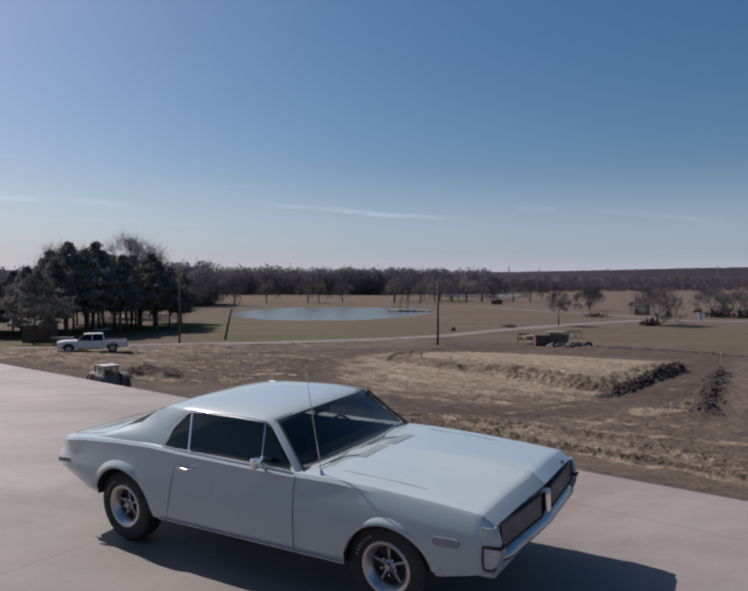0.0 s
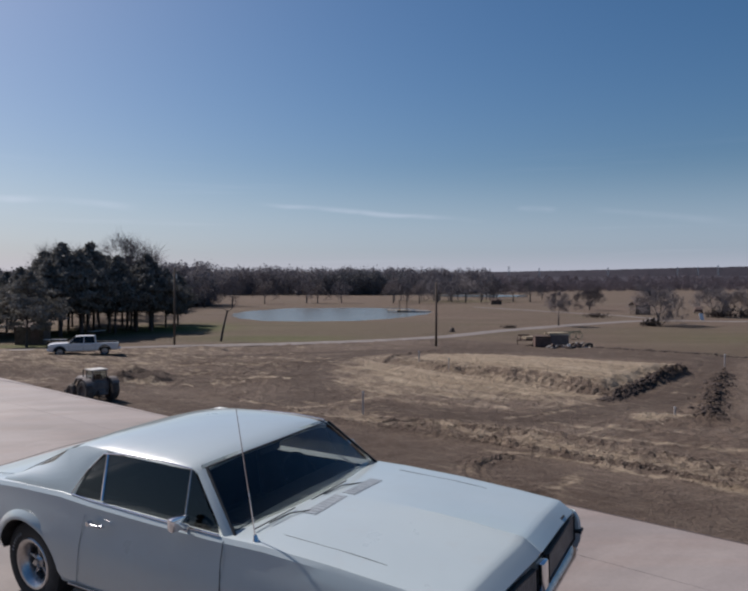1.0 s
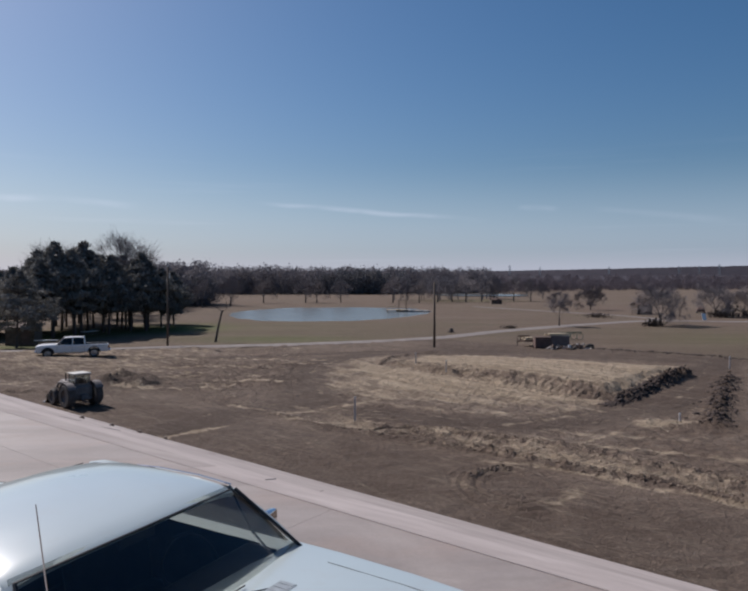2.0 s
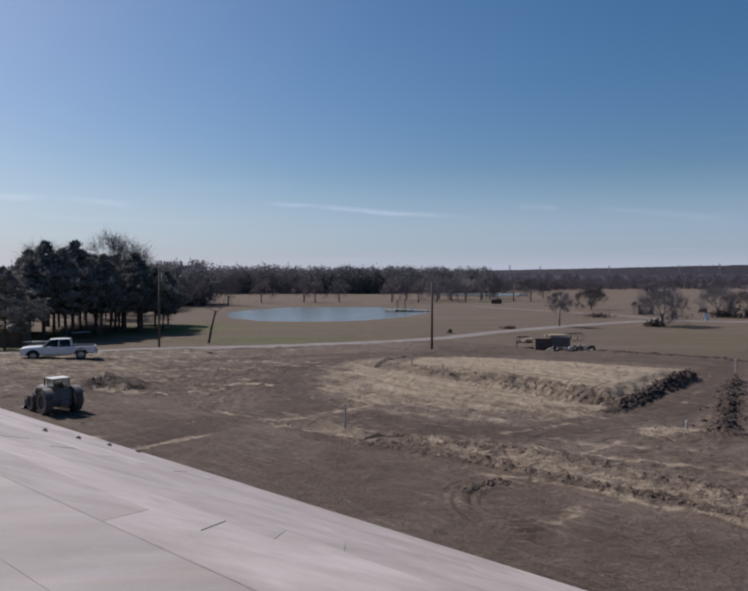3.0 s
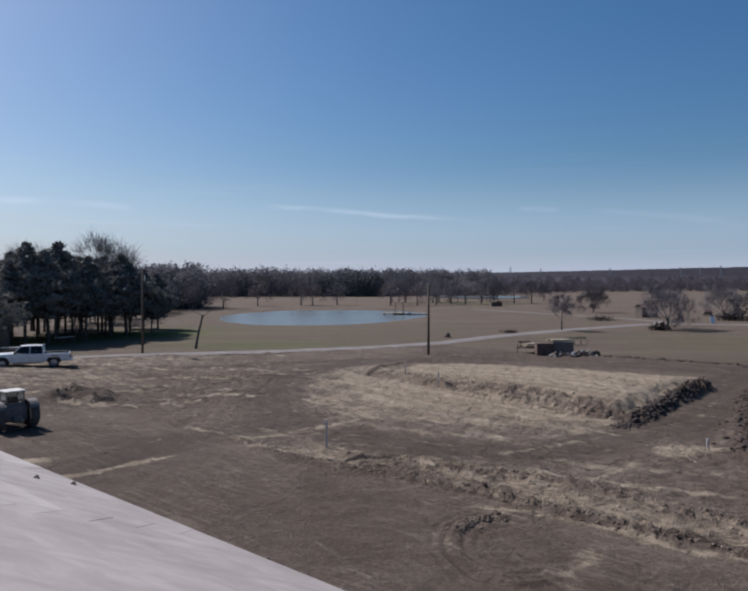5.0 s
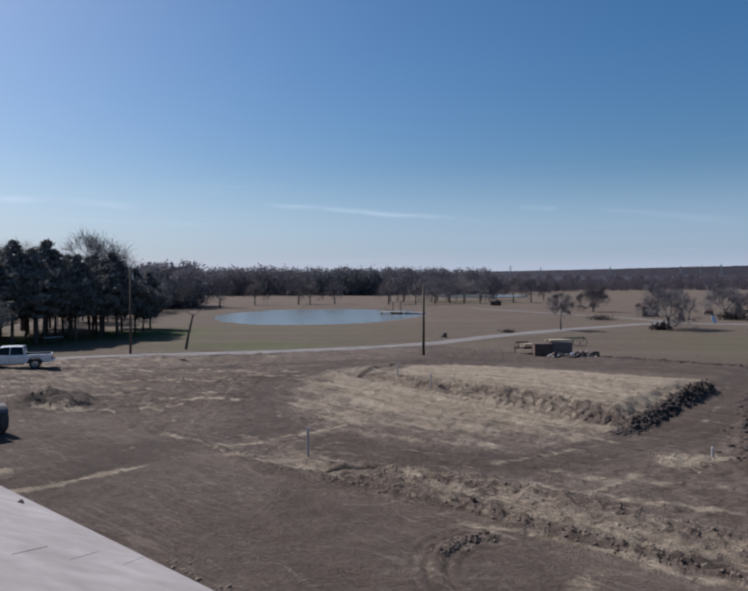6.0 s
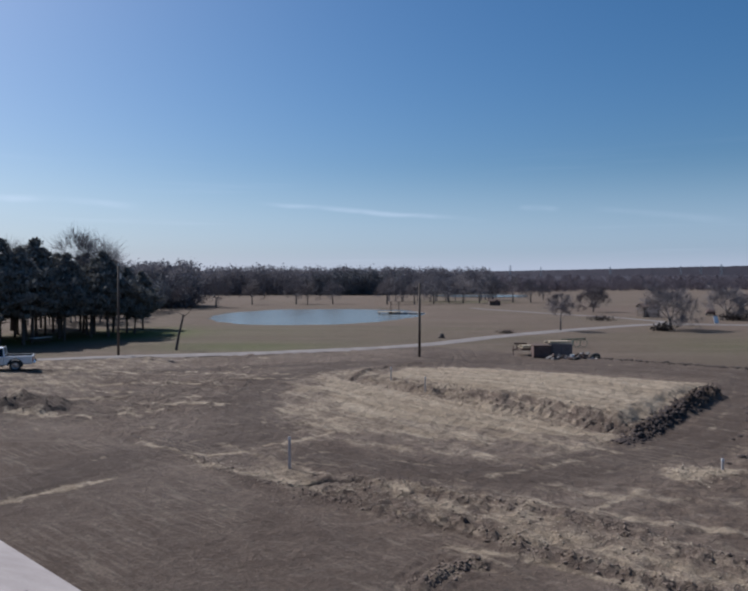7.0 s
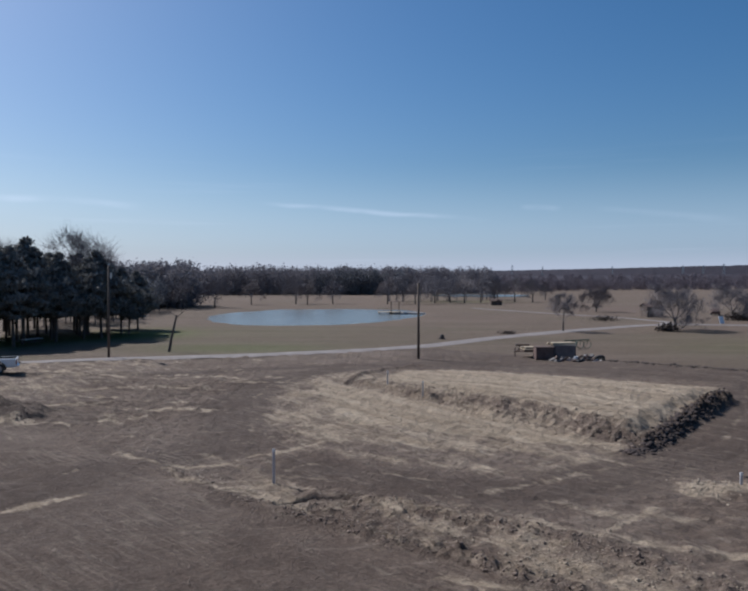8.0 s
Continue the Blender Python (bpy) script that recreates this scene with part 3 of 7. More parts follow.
def concrete_material(name, lo, hi, stain, dirty, vary, even=0.0, worn=None):
    m, nt, b = mat_base(name, 0.7)
    v = tex_coords(nt)
    c = mix(nt, ramp(nt, noise_node(nt, v, 0.5 + 0.25 * even, 5, 0.6, (0.6 + 0.4 * even, 1.8 - 0.5 * even, 1, 37), 0.4), grey(0.3, 0.7)), lo, hi)
    c = mix(nt, ramp(nt, noise_node(nt, v, 0.9, 6, 0.66, (0.5 + 0.4 * even, 1.6 - 0.4 * even, 1, 30), 0.5), grey(0.48, 0.75)), c, mix(nt, 0.5, c, stain))
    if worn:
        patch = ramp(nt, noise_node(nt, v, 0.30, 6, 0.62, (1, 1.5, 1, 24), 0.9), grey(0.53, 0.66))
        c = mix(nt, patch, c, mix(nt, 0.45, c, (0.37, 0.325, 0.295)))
        # slab colour darkens towards the given point, with a ragged fade
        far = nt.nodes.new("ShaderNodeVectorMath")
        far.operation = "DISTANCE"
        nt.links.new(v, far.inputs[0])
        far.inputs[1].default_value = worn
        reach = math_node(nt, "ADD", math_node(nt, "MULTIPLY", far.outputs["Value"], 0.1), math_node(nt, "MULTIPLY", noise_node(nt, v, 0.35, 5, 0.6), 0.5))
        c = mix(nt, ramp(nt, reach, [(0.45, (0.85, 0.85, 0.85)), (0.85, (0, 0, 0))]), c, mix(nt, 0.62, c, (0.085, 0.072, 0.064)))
    spots = ramp(nt, noise_node(nt, v, 5.5, 3, 0.6), grey(0.68, 0.8))
    c = mix(nt, math_node(nt, "MULTIPLY", spots, dirty), c, (0.2, 0.17, 0.15))
    info = nt.nodes.new("ShaderNodeObjectInfo")
    c = mix(nt, vary, c, ramp(nt, info.outputs["Random"], [(0, (0.3, 0.29, 0.28)), (1, (0.7, 0.7, 0.72))]), "OVERLAY")
    g = noise_node(nt, v, 26, 3, 0.7)
    c = mix(nt, 0.12, c, ramp(nt, g, [(0.3, (0.3, 0.3, 0.3)), (0.7, (0.7, 0.7, 0.7))]), "OVERLAY")
    nt.links.new(c, b.inputs["Base Color"])
    bump(nt, b, math_node(nt, "ADD", g, noise_node(nt, v, 1.5, 3)), 0.35, 0.006)
    return m


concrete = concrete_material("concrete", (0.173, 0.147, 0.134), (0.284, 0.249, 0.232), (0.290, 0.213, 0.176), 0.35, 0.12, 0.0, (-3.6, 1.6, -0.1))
sheet = concrete_material("pale_sheeting", (0.310, 0.262, 0.238), (0.445, 0.388, 0.356), (0.26, 0.215, 0.192), 0.3, 0.28, 1.0)
under = mottled("dark_bedding", (0.10, 0.09, 0.085), (0.16, 0.145, 0.135), 2.0, local=False)
block = mottled("foundation", (0.30, 0.27, 0.25), (0.38, 0.35, 0.32), 1.0, local=False)

LEFT, RIGHT, BACK = -46.0, 30.0, -16.0
slab = link("floor", prism([on_slab(LEFT, BACK, -0.12), on_slab(RIGHT, BACK, -0.12), on_slab(RIGHT, CREASE, -0.12), on_slab(LEFT, CREASE, -0.12)], 0.2), under)
tagged(slab, "broad pale pinkish concrete slab with stains and sawn joints", "slab", kind="structure")
deck = link("deck", prism([on_deck(LEFT, CREASE - 0.02, -0.05), on_deck(RIGHT, CREASE - 0.02, -0.05), on_deck(RIGHT, EAVE, -0.05), on_deck(LEFT, EAVE, -0.05)], 0.18), under)
tagged(deck, "pale grey sheeted deck sloping down from the slab edge", "deck", kind="structure")


def build_foundation():
    bm = bmesh.new()
    for v, top in ((EAVE - 0.45, deck_z(EAVE - 0.45) - 0.24),):
        a = [U * LEFT + V * v, U * RIGHT + V * v, U * RIGHT + V * (v - 0.3), U * LEFT + V * (v - 0.3)]
        bm = prism([(p.x, p.y, top) for p in a], top + 5.6)
    ob = link("wall_front", bm, block)
    tagged(ob, "plain low foundation wall under the sloping deck", "wall", kind="structure")
    a = [U * LEFT + V * BACK, U * RIGHT + V * BACK, U * RIGHT + V * (CREASE - 0.6), U * LEFT + V * (CREASE - 0.6)]
    bm = prism([on_slab(p.dot(U), p.dot(V), -0.33) for p in a], 6.0)
    ob = link("wall_back", bm, block)
    tagged(ob, "plain foundation block under the concrete slab", "wall", kind="structure")


build_foundation()


# ---- common things ----
def tri_mesh(name, verts, faces, mat, parent=None, smooth_faces=False):
    me = bpy.data.meshes.new(name)
    me.from_pydata([tuple(v) for v in verts], [], faces)
    if smooth_faces:
        for p in me.polygons:
            p.use_smooth = True
    me.materials.append(mat)
    ob = new(name, me)
    ob.parent = parent
    return ob


def leaf_quads(rng, centres, size, flat=0.5, long=1.6):
    """Small four-sided sprays at the given centres, turned every way."""
    n = len(centres)
    a = rng.normal(size=(n, 3))
    a[:, 2] *= flat
    a /= np.linalg.norm(a, axis=1)[:, None]
    b = np.cross(a, rng.normal(size=(n, 3)))
    b /= np.linalg.norm(b, axis=1)[:, None]
    s = size * rng.uniform(0.6, 1.4, size=(n, 1))
    a, b = a * s * long, b * s
    v = np.stack([centres - a, centres - 0.2 * a + b, centres + a, centres - 0.1 * a - b], 1).reshape(-1, 3)
    return v, np.arange(4 * n).reshape(n, 4)


def spray_quads(rng, centres, facing, size, jitter=0.6, long=1.5):
    """Small four-sided sprays that mostly lie along the crown's surface."""
    n = len(centres)
    f = facing / np.maximum(np.linalg.norm(facing, axis=1)[:, None], 1e-6) + jitter * rng.normal(size=(n, 3))
    a = np.cross(f, rng.normal(size=(n, 3)))
    a /= np.linalg.norm(a, axis=1)[:, None]
    b = np.cross(f, a)
    b /= np.linalg.norm(b, axis=1)[:, None]
    s = size * rng.uniform(0.5, 1.5, size=(n, 1))
    a, b = a * s * long, b * s
    v = np.stack([centres - a, centres - 0.25 * a + b, centres + a, centres - 0.1 * a - 0.9 * b], 1).reshape(-1, 3)
    return v, np.arange(4 * n).reshape(n, 4)


def limb_mesh(segs, sides=5):
    """Tapered limbs: a list of (start, end, radius at start, radius at end)."""
    verts, quads = [], []
    for a, b, ra, rb in segs:
        d = (b - a).normalized()
        s = d.orthogonal().normalized()
        t = d.cross(s)
        base = len(verts)
        for p, r in ((a, ra), (b, rb)):
            for i in range(sides):
                w = 2 * math.pi * i / sides
                verts.append(p + s * (r * math.cos(w)) + t * (r * math.sin(w)))
        for i in range(sides):
            j = (i + 1) % sides
            quads.append((base + i, base + j, base + sides + j, base + sides + i))
    return verts, quads


bark = mottled("bark", (0.055, 0.046, 0.042), (0.105, 0.088, 0.080), 4.0, 0.95, fine=22, relief=0.03)
twigs = mottled("twigs", (0.135, 0.118, 0.120), (0.195, 0.172, 0.174), 1.0, 0.95, fine=6, relief=0)


def foliage_material(name, dark, light, through_leaf=0.3):
    m, nt, b = mat_base(name, 0.8)
    geo = nt.nodes.new("ShaderNodeNewGeometry")
    info = nt.nodes.new("ShaderNodeObjectInfo")
    c = mix(nt, geo.outputs["Random Per Island"], dark, light)
    c = mix(nt, 0.3, c, ramp(nt, info.outputs["Random"], [(0, (0.35, 0.35, 0.35)), (1, (0.7, 0.66, 0.6))]), "OVERLAY")
    nt.links.new(c, b.inputs["Base Color"])
    b.inputs["Specular IOR Level"].default_value = 0.2
    tr = nt.nodes.new("ShaderNodeBsdfTranslucent")
    nt.links.new(c, tr.inputs["Color"])
    mx = nt.nodes.new("ShaderNodeMixShader")
    mx.inputs["Fac"].default_value = through_leaf
    out = nt.nodes["Material Output"]
    nt.links.new(b.outputs["BSDF"], mx.inputs[1])
    nt.links.new(tr.outputs["BSDF"], mx.inputs[2])
    nt.links.new(mx.outputs["Shader"], out.inputs["Surface"])
    return m


# cedar foliage lifted above its own tone to stand in for lens glare
cedar_leaf = foliage_material("cedar_foliage", (0.150, 0.148, 0.138), (0.205, 0.200, 0.186), 0.16)
# far woods: grey winter tone, blued and lightened in place of aerial haze
hazed_wood_leaf = foliage_material("hazed_winter_wood", (0.138, 0.131, 0.146), (0.180, 0.170, 0.186), 0.25)
brush = foliage_material("far_brush", (0.100, 0.085, 0.101), (0.130, 0.112, 0.129), 0.2)
dry_brush = foliage_material("dry_brush", (0.040, 0.033, 0.031), (0.078, 0.064, 0.058), 0.2)
# far evergreens likewise carry the haze in their base colour
hazed_wood_green = foliage_material("hazed_evergreen", (0.112, 0.114, 0.124), (0.146, 0.147, 0.158), 0.12)


def grow(rng, start, way, length, radius, depth, segs, tips, spread=0.55, up=0.12):
    """Recursive bare branches."""
    p, d = Vector(start), Vector(way).normalized()
    steps = 3
    for i in range(steps):
        d = (d + Vector(rng.normal(size=3)) * 0.10 + Vector((0, 0, up * 0.4))).normalized()
        q = p + d * (length / steps)
        r1 = radius * (1 - 0.55 * (i + 1) / steps)
        segs.append((p.copy(), q.copy(), radius * (1 - 0.55 * i / steps), r1))
        p = q
        if depth > 0 and i > 0:
            for _ in range(2 if depth > 1 else 3):
                side = Vector(rng.normal(size=3))
                side = (side - d * side.dot(d)).normalized()
                grow(rng, p, d + side * spread * rng.uniform(0.8, 1.6) + Vector((0, 0, up)), length * rng.uniform(0.55, 0.8), r1 * 0.62, depth - 1, segs, tips, spread, up)
    tips.append((p.copy(), d.copy()))


def bare_tree(name, m, seed, height, label, spread=0.6, trunk=0.3, depth=3, group="", fine=9, leader=False):
    rng = np.random.default_rng(seed)
    tree = holder(name, m, label, "tree", group)
    segs, tips = [], []
    fork = height * trunk
    r0 = height * 0.026
    segs.append((Vector((0, 0, -0.3)), Vector((0, 0, fork * 0.5)), r0 * 1.25, r0))
    segs.append((Vector((0, 0, fork * 0.5)), Vector((0.03 * height * rng.normal() * 0.3, 0, fork)), r0, r0 * 0.85))
    v, q = limb_mesh(segs, 8)
    tri_mesh("trunk", v, q, bark, tree, True)
    segs = []
    if leader:
        segs.append((Vector((0, 0, fork)), Vector((0.03 * height, 0, height * 0.9)), r0 * 0.6, r0 * 0.15))
        for i in range(13):
            f = 0.30 + 0.58 * i / 12
            a = 2.4 * i + rng.uniform(-0.3, 0.3)
            way = Vector((math.cos(a), math.sin(a), rng.uniform(0.5, 1.0)))
            reach = 0.24 * height * math.sqrt(max(0.1, 1 - ((f - 0.52) / 0.46) ** 2))
            grow(rng, (0, 0, height * f), way, reach, r0 * 0.25, depth - 1, segs, tips, 0.5)
    else:
        for i in range(5):
            a = 2 * math.pi * (i + rng.uniform(-0.3, 0.3)) / 5
            way = Vector((math.cos(a) * spread, math.sin(a) * spread, rng.uniform(0.6, 1.1)))
            grow(rng, (0, 0, fork * rng.uniform(0.85, 1.0)), way, (height - fork) * rng.uniform(0.42, 0.52), r0 * 0.46, depth, segs, tips, spread)
    v, q = limb_mesh(segs, 4)
    tri_mesh("branchwork", v, q, twigs, tree, True)
    # fine twigs at the ends
    verts, quads = [], []
    for p, d in tips:
        for _ in range(fine):
            w = (d + Vector(rng.normal(size=3)) * 0.7).normalized()
            e = p + w * height * rng.uniform(0.05, 0.17)
            s = w.orthogonal().normalized() * max(0.0095, height * 0.0013)
            base = len(verts)
            verts += [p - s, p + s, e + s * 0.3, e - s * 0.3]
            quads.append((base, base + 1, base + 2, base + 3))
    tri_mesh("crown", verts, quads, twigs, tree)
    return tree


def cedar(name, m, seed, height, width, label, bare=0.2, group=""):
    rng = np.random.default_rng(seed)
    tree = holder(name, m, label, "tree", group)
    segs = []
    lean = Vector((rng.normal() * 0.03, rng.normal() * 0.03, 1)) * height
    for i in range(6):
        segs.append((lean * (i / 6) - Vector((0, 0, 0.3 if i == 0 else 0)), lean * ((i + 1) / 6), height * 0.018 * (1 - i / 6.5), height * 0.018 * (1 - (i + 1) / 6.5)))
    v, q = limb_mesh(segs, 7)
    tri_mesh("trunk", v, q, bark, tree, True)
    segs, centres, facing = [], [], []
    n = int(150 * height / 12)
    for i in range(n):
        f = bare * 0.75 + (0.985 - bare * 0.75) * (i + rng.uniform()) / n
        a = rng.uniform(0, 2 * math.pi)
        open_up = (f - bare) / (1 - bare)
        shape = min(1.0, 0.62 + 1.3 * open_up) if open_up < 0.3 else max(0.0, 1.0 - (open_up - 0.3) / 0.70) ** 1.05
        reach = width * max(0.05, shape) * rng.uniform(0.55, 1.12)
        s = lean * f
        e = s + Vector((math.cos(a) * reach, math.sin(a) * reach, reach * rng.uniform(0.0, 0.30)))
        if f < bare:
            segs.append((s, s + (e - s) * 0.5, height * 0.004, height * 0.002))
            continue
        segs.append((s, e, height * 0.005, height * 0.0015))
        k = int(26 + 100 * reach / width)
        t = rng.uniform(0.35, 1.08, size=(k, 1)) ** 0.55
        c = np.array(s) + (np.array(e) - np.array(s)) * t + rng.normal(size=(k, 3)) * np.array([0.046, 0.046, 0.017]) * height * (0.3 + 0.7 * reach / width)
        centres.append(c)
        facing.append(np.array([math.cos(a), math.sin(a), 0.45]) + 0.35 * (c - np.array(s)) / reach)
    v, q = limb_mesh(segs, 4)
    tri_mesh("branchwork", v, q, bark, tree)
    c = np.concatenate(centres)
    v, q = spray_quads(rng, c, np.concatenate(facing), height * 0.0092, 0.85, 2.1)
    from_arrays("crown", v, q, cedar_leaf, tree)
    return tree


def woods(name, line, depth, count, height, mat, seed, label, sprays=42, size=0.042, base_shift=0.0, low=0.04):
    """A far belt of trees: trunks and many small sprays in one mesh."""
    rng = np.random.default_rng(seed)
    pts = np.array(line, dtype=float)
    seg = np.linalg.norm(np.diff(pts, axis=0), axis=1)
    run = np.concatenate([[0], np.cumsum(seg)])
    verts, quads, at = [], [], 0
    for i in range(count):
        s = rng.uniform(0, run[-1])
        k = min(np.searchsorted(run, s, "right") - 1, len(seg) - 1)
        p = pts[k] + (pts[k + 1] - pts[k]) * (s - run[k]) / seg[k]
        d = (pts[k + 1] - pts[k]) / seg[k]
        p = p + np.array([-d[1], d[0]]) * rng.uniform(0, depth)
        h = height * rng.uniform(0.80, 1.06)
        z = ground_z(p[0], p[1]) + base_shift
        w = h * rng.uniform(0.28, 0.46)
        t = rng.uniform(0, 1, size=(sprays, 1))
        a = rng.uniform(0, 2 * math.pi, size=(sprays, 1))
        r = w * rng.uniform(0.45, 1.0, size=(sprays, 1)) ** 0.5 * np.sin(np.pi * (0.16 + 0.80 * t)) ** 0.7
        c = np.concatenate([p[0] + r * np.cos(a), p[1] + r * np.sin(a), z + h * np.maximum(low * 0.8, low + (0.94 - low) * t + 0.05 * rng.normal(size=(sprays, 1)))], 1)
        out = np.concatenate([np.cos(a), np.sin(a), 1.6 * (t - 0.35)], 1)
        v, q = spray_quads(rng, c, out, h * size, 1.1, 1.8)
        verts.append(v)
        quads.append(q + at)
        at += len(v)
        tw = h * 0.018
        v = np.array([[p[0] - tw, p[1], z - 0.4], [p[0] + tw, p[1], z - 0.4], [p[0] + tw * 0.5, p[1], z + h * 0.6], [p[0] - tw * 0.5, p[1], z + h * 0.6],
                      [p[0], p[1] - tw, z - 0.4], [p[0], p[1] + tw, z - 0.4], [p[0], p[1] + tw * 0.5, z + h * 0.6], [p[0], p[1] - tw * 0.5, z + h * 0.6]])
        verts.append(v)
        quads.append(np.array([[0, 1, 2, 3], [4, 5, 6, 7]]) + at)
        at += 8
    ob = from_arrays(name, np.concatenate(verts), np.concatenate(quads), mat)
    return tagged(ob, label, "woods", kind="stuff")


def at_ground(x, y, turn=0.0, sink=0.0):
    return pose(x, y, ground_z(x, y) - sink, 0, 0, turn)


# ---- the distance ----
def ridge(name, y, x0, x1, tops, mat, seed, label, lean=60):
    """A far wooded rise with a ragged top."""
    rng = np.random.default_rng(seed)
    n = 900
    xs = np.linspace(x0, x1, n)
    top = np.interp(xs, [t[0] for t in tops], [t[1] for t in tops])
    verts, quads = [], []
    rows = 7
    for j in range(rows):
        f = j / (rows - 1)
        for i, x in enumerate(xs):
            rag = rng.uniform(-1, 1) * 0.35 + 1.6 * fbm(x * 0.02, 1.7, seed, 3)
            verts.append((x, y - lean * (1 - f) + rng.uniform(-0.6, 0.6), -5.4 + (top[i] + 5.4) * f + (rag if j else 0)))
    for j in range(rows - 1):
        for i in range(n - 1):
            quads.append((j * n + i, j * n + i + 1, (j + 1) * n + i + 1, (j + 1) * n + i))
    ob = tri_mesh(name, verts, quads, mat, None, True)
    return tagged(ob, label, "hill", kind="structure")


far_wood = mottled("far_wooded_hill", (0.030, 0.026, 0.036), (0.044, 0.037, 0.049), 0.03, 0.95, fine=0.25, relief=0, local=False)
ridge("backdrop", 1500, -1700, 1900, [(-1700, 24), (-300, 20), (0, 17), (300, 22), (700, 31), (1100, 38), (1900, 40)], far_wood, 3, "long low wooded ridge along the horizon")
ridge("backdrop", 820, -300, 1000, [(-300, 4), (0, 5), (250, 6), (500, 9), (1000, 10)], far_wood, 4, "nearer belt of leafless woodland below the ridge")
# added out of view: keeps bright low sky out of the car's reflections
ridge("backdrop", -120, -420, 420, [(-420, 18), (-150, 13), (0, 16), (200, 12), (420, 19)], far_wood, 6, "unseen dark rise behind the slab, added to darken reflections", -40)


# ---- vehicles ----
def gloss_paint(name, color, rough=0.22, coat=0.6):
    m, nt, b = mat_base(name, rough, 0.0, color)
    v = tex_coords(nt, True)
    c = mix(nt, ramp(nt, noise_node(nt, v, 1.4, 4), grey(0.35, 0.75)), color, tuple(k * 0.93 for k in color))
    dust = ramp(nt, noise_node(nt, v, 7.0, 5, 0.7), grey(0.55, 0.85))
    c = mix(nt, math_node(nt, "MULTIPLY", dust, 0.25), c, (0.42, 0.38, 0.33))
    nt.links.new(c, b.inputs["Base Color"])
    b.inputs["Coat Weight"].default_value = coat
    b.inputs["Coat Roughness"].default_value = 0.04
    r = nt.nodes.new("ShaderNodeMapRange")
    r.inputs["To Min"].default_value, r.inputs["To Max"].default_value = rough, rough + 0.18
    nt.links.new(noise_node(nt, v, 3.0, 4), r.inputs["Value"])
    nt.links.new(r.outputs["Result"], b.inputs["Roughness"])
    return m


def glass_material(name, tint, rough=0.02):
    m, nt, b = mat_base(name, rough, 0.0, tint)
    b.inputs["Transmission Weight"].default_value = 1.0
    b.inputs["IOR"].default_value = 1.45
    return m


blue_paint = gloss_paint("pale_blue_paint", (0.455, 0.520, 0.520), 0.22, 0.9)
white_paint = gloss_paint("white_paint", (0.72, 0.72, 0.72), 0.3)
chrome = mottled("chrome", (0.72, 0.72, 0.74), (0.82, 0.82, 0.84), 6.0, 0.10, 1.0, fine=30, relief=0)
wheel_chrome = mottled("brushed_wheel_metal", (0.52, 0.50, 0.49), (0.64, 0.62, 0.60), 6.0, 0.34, 1.0, fine=30, relief=0)
# chrome in a lower tone, for the front bumper, lamp lips and sill trim
dim_chrome = mottled("darker_chrome", (0.30, 0.30, 0.32), (0.42, 0.42, 0.45), 6.0, 0.16, 1.0, fine=30, relief=0)
steel = mottled("dull_steel", (0.30, 0.30, 0.31), (0.46, 0.46, 0.47), 6.0, 0.32, 1.0, fine=30, relief=0)
rubber = mottled("tyre_rubber", (0.018, 0.018, 0.018), (0.040, 0.038, 0.036), 5.0, 0.75, fine=60, relief=0.003)
gap_dark = mottled("panel_gap", (0.06, 0.07, 0.075), (0.09, 0.10, 0.105), 6.0, 0.6, relief=0)
slat_grey = mottled("grille_slat", (0.17, 0.165, 0.165), (0.24, 0.235, 0.23), 8.0, 0.45, 0.3, relief=0)
black = mottled("black_trim", (0.010, 0.010, 0.011), (0.025, 0.025, 0.026), 6.0, 0.55, relief=0)
vent_grey = mottled("vent_paint", (0.24, 0.27, 0.285), (0.30, 0.33, 0.345), 6.0, 0.4, relief=0)
vinyl = mottled("dark_vinyl", (0.020, 0.019, 0.021), (0.040, 0.038, 0.040), 9.0, 0.5, fine=50, relief=0.002)
letter_white = mottled("tyre_marking", (0.22, 0.22, 0.21), (0.34, 0.34, 0.33), 20.0, 0.8, relief=0)
lamp_glass = mottled("lamp_lens", (0.42, 0.41, 0.40), (0.56, 0.55, 0.53), 14.0, 0.15, relief=0)
red_lens = mottled("red_lens", (0.16, 0.012, 0.012), (0.24, 0.02, 0.02), 14.0, 0.2, relief=0)
marker_lens = mottled("side_marker_lens", (0.24, 0.25, 0.27), (0.32, 0.33, 0.35), 14.0, 0.35, relief=0)
clear_tint = glass_material("windscreen_glass", (0.56, 0.58, 0.58))
tint = glass_material("tinted_glass", (0.085, 0.086, 0.086))


def lerp_table(table, x):
    """Linear values of a table of rows (x, a, b, ...)."""
    if x <= table[0][0]:
        return table[0][1:]
    for a, b in zip(table, table[1:]):
        if x <= b[0]:
            t = (x - a[0]) / (b[0] - a[0])
            t = t * t * (3 - 2 * t) * 0.4 + t * 0.6
            return tuple(p + (q - p) * t for p, q in zip(a[1:], b[1:]))
    return table[-1][1:]


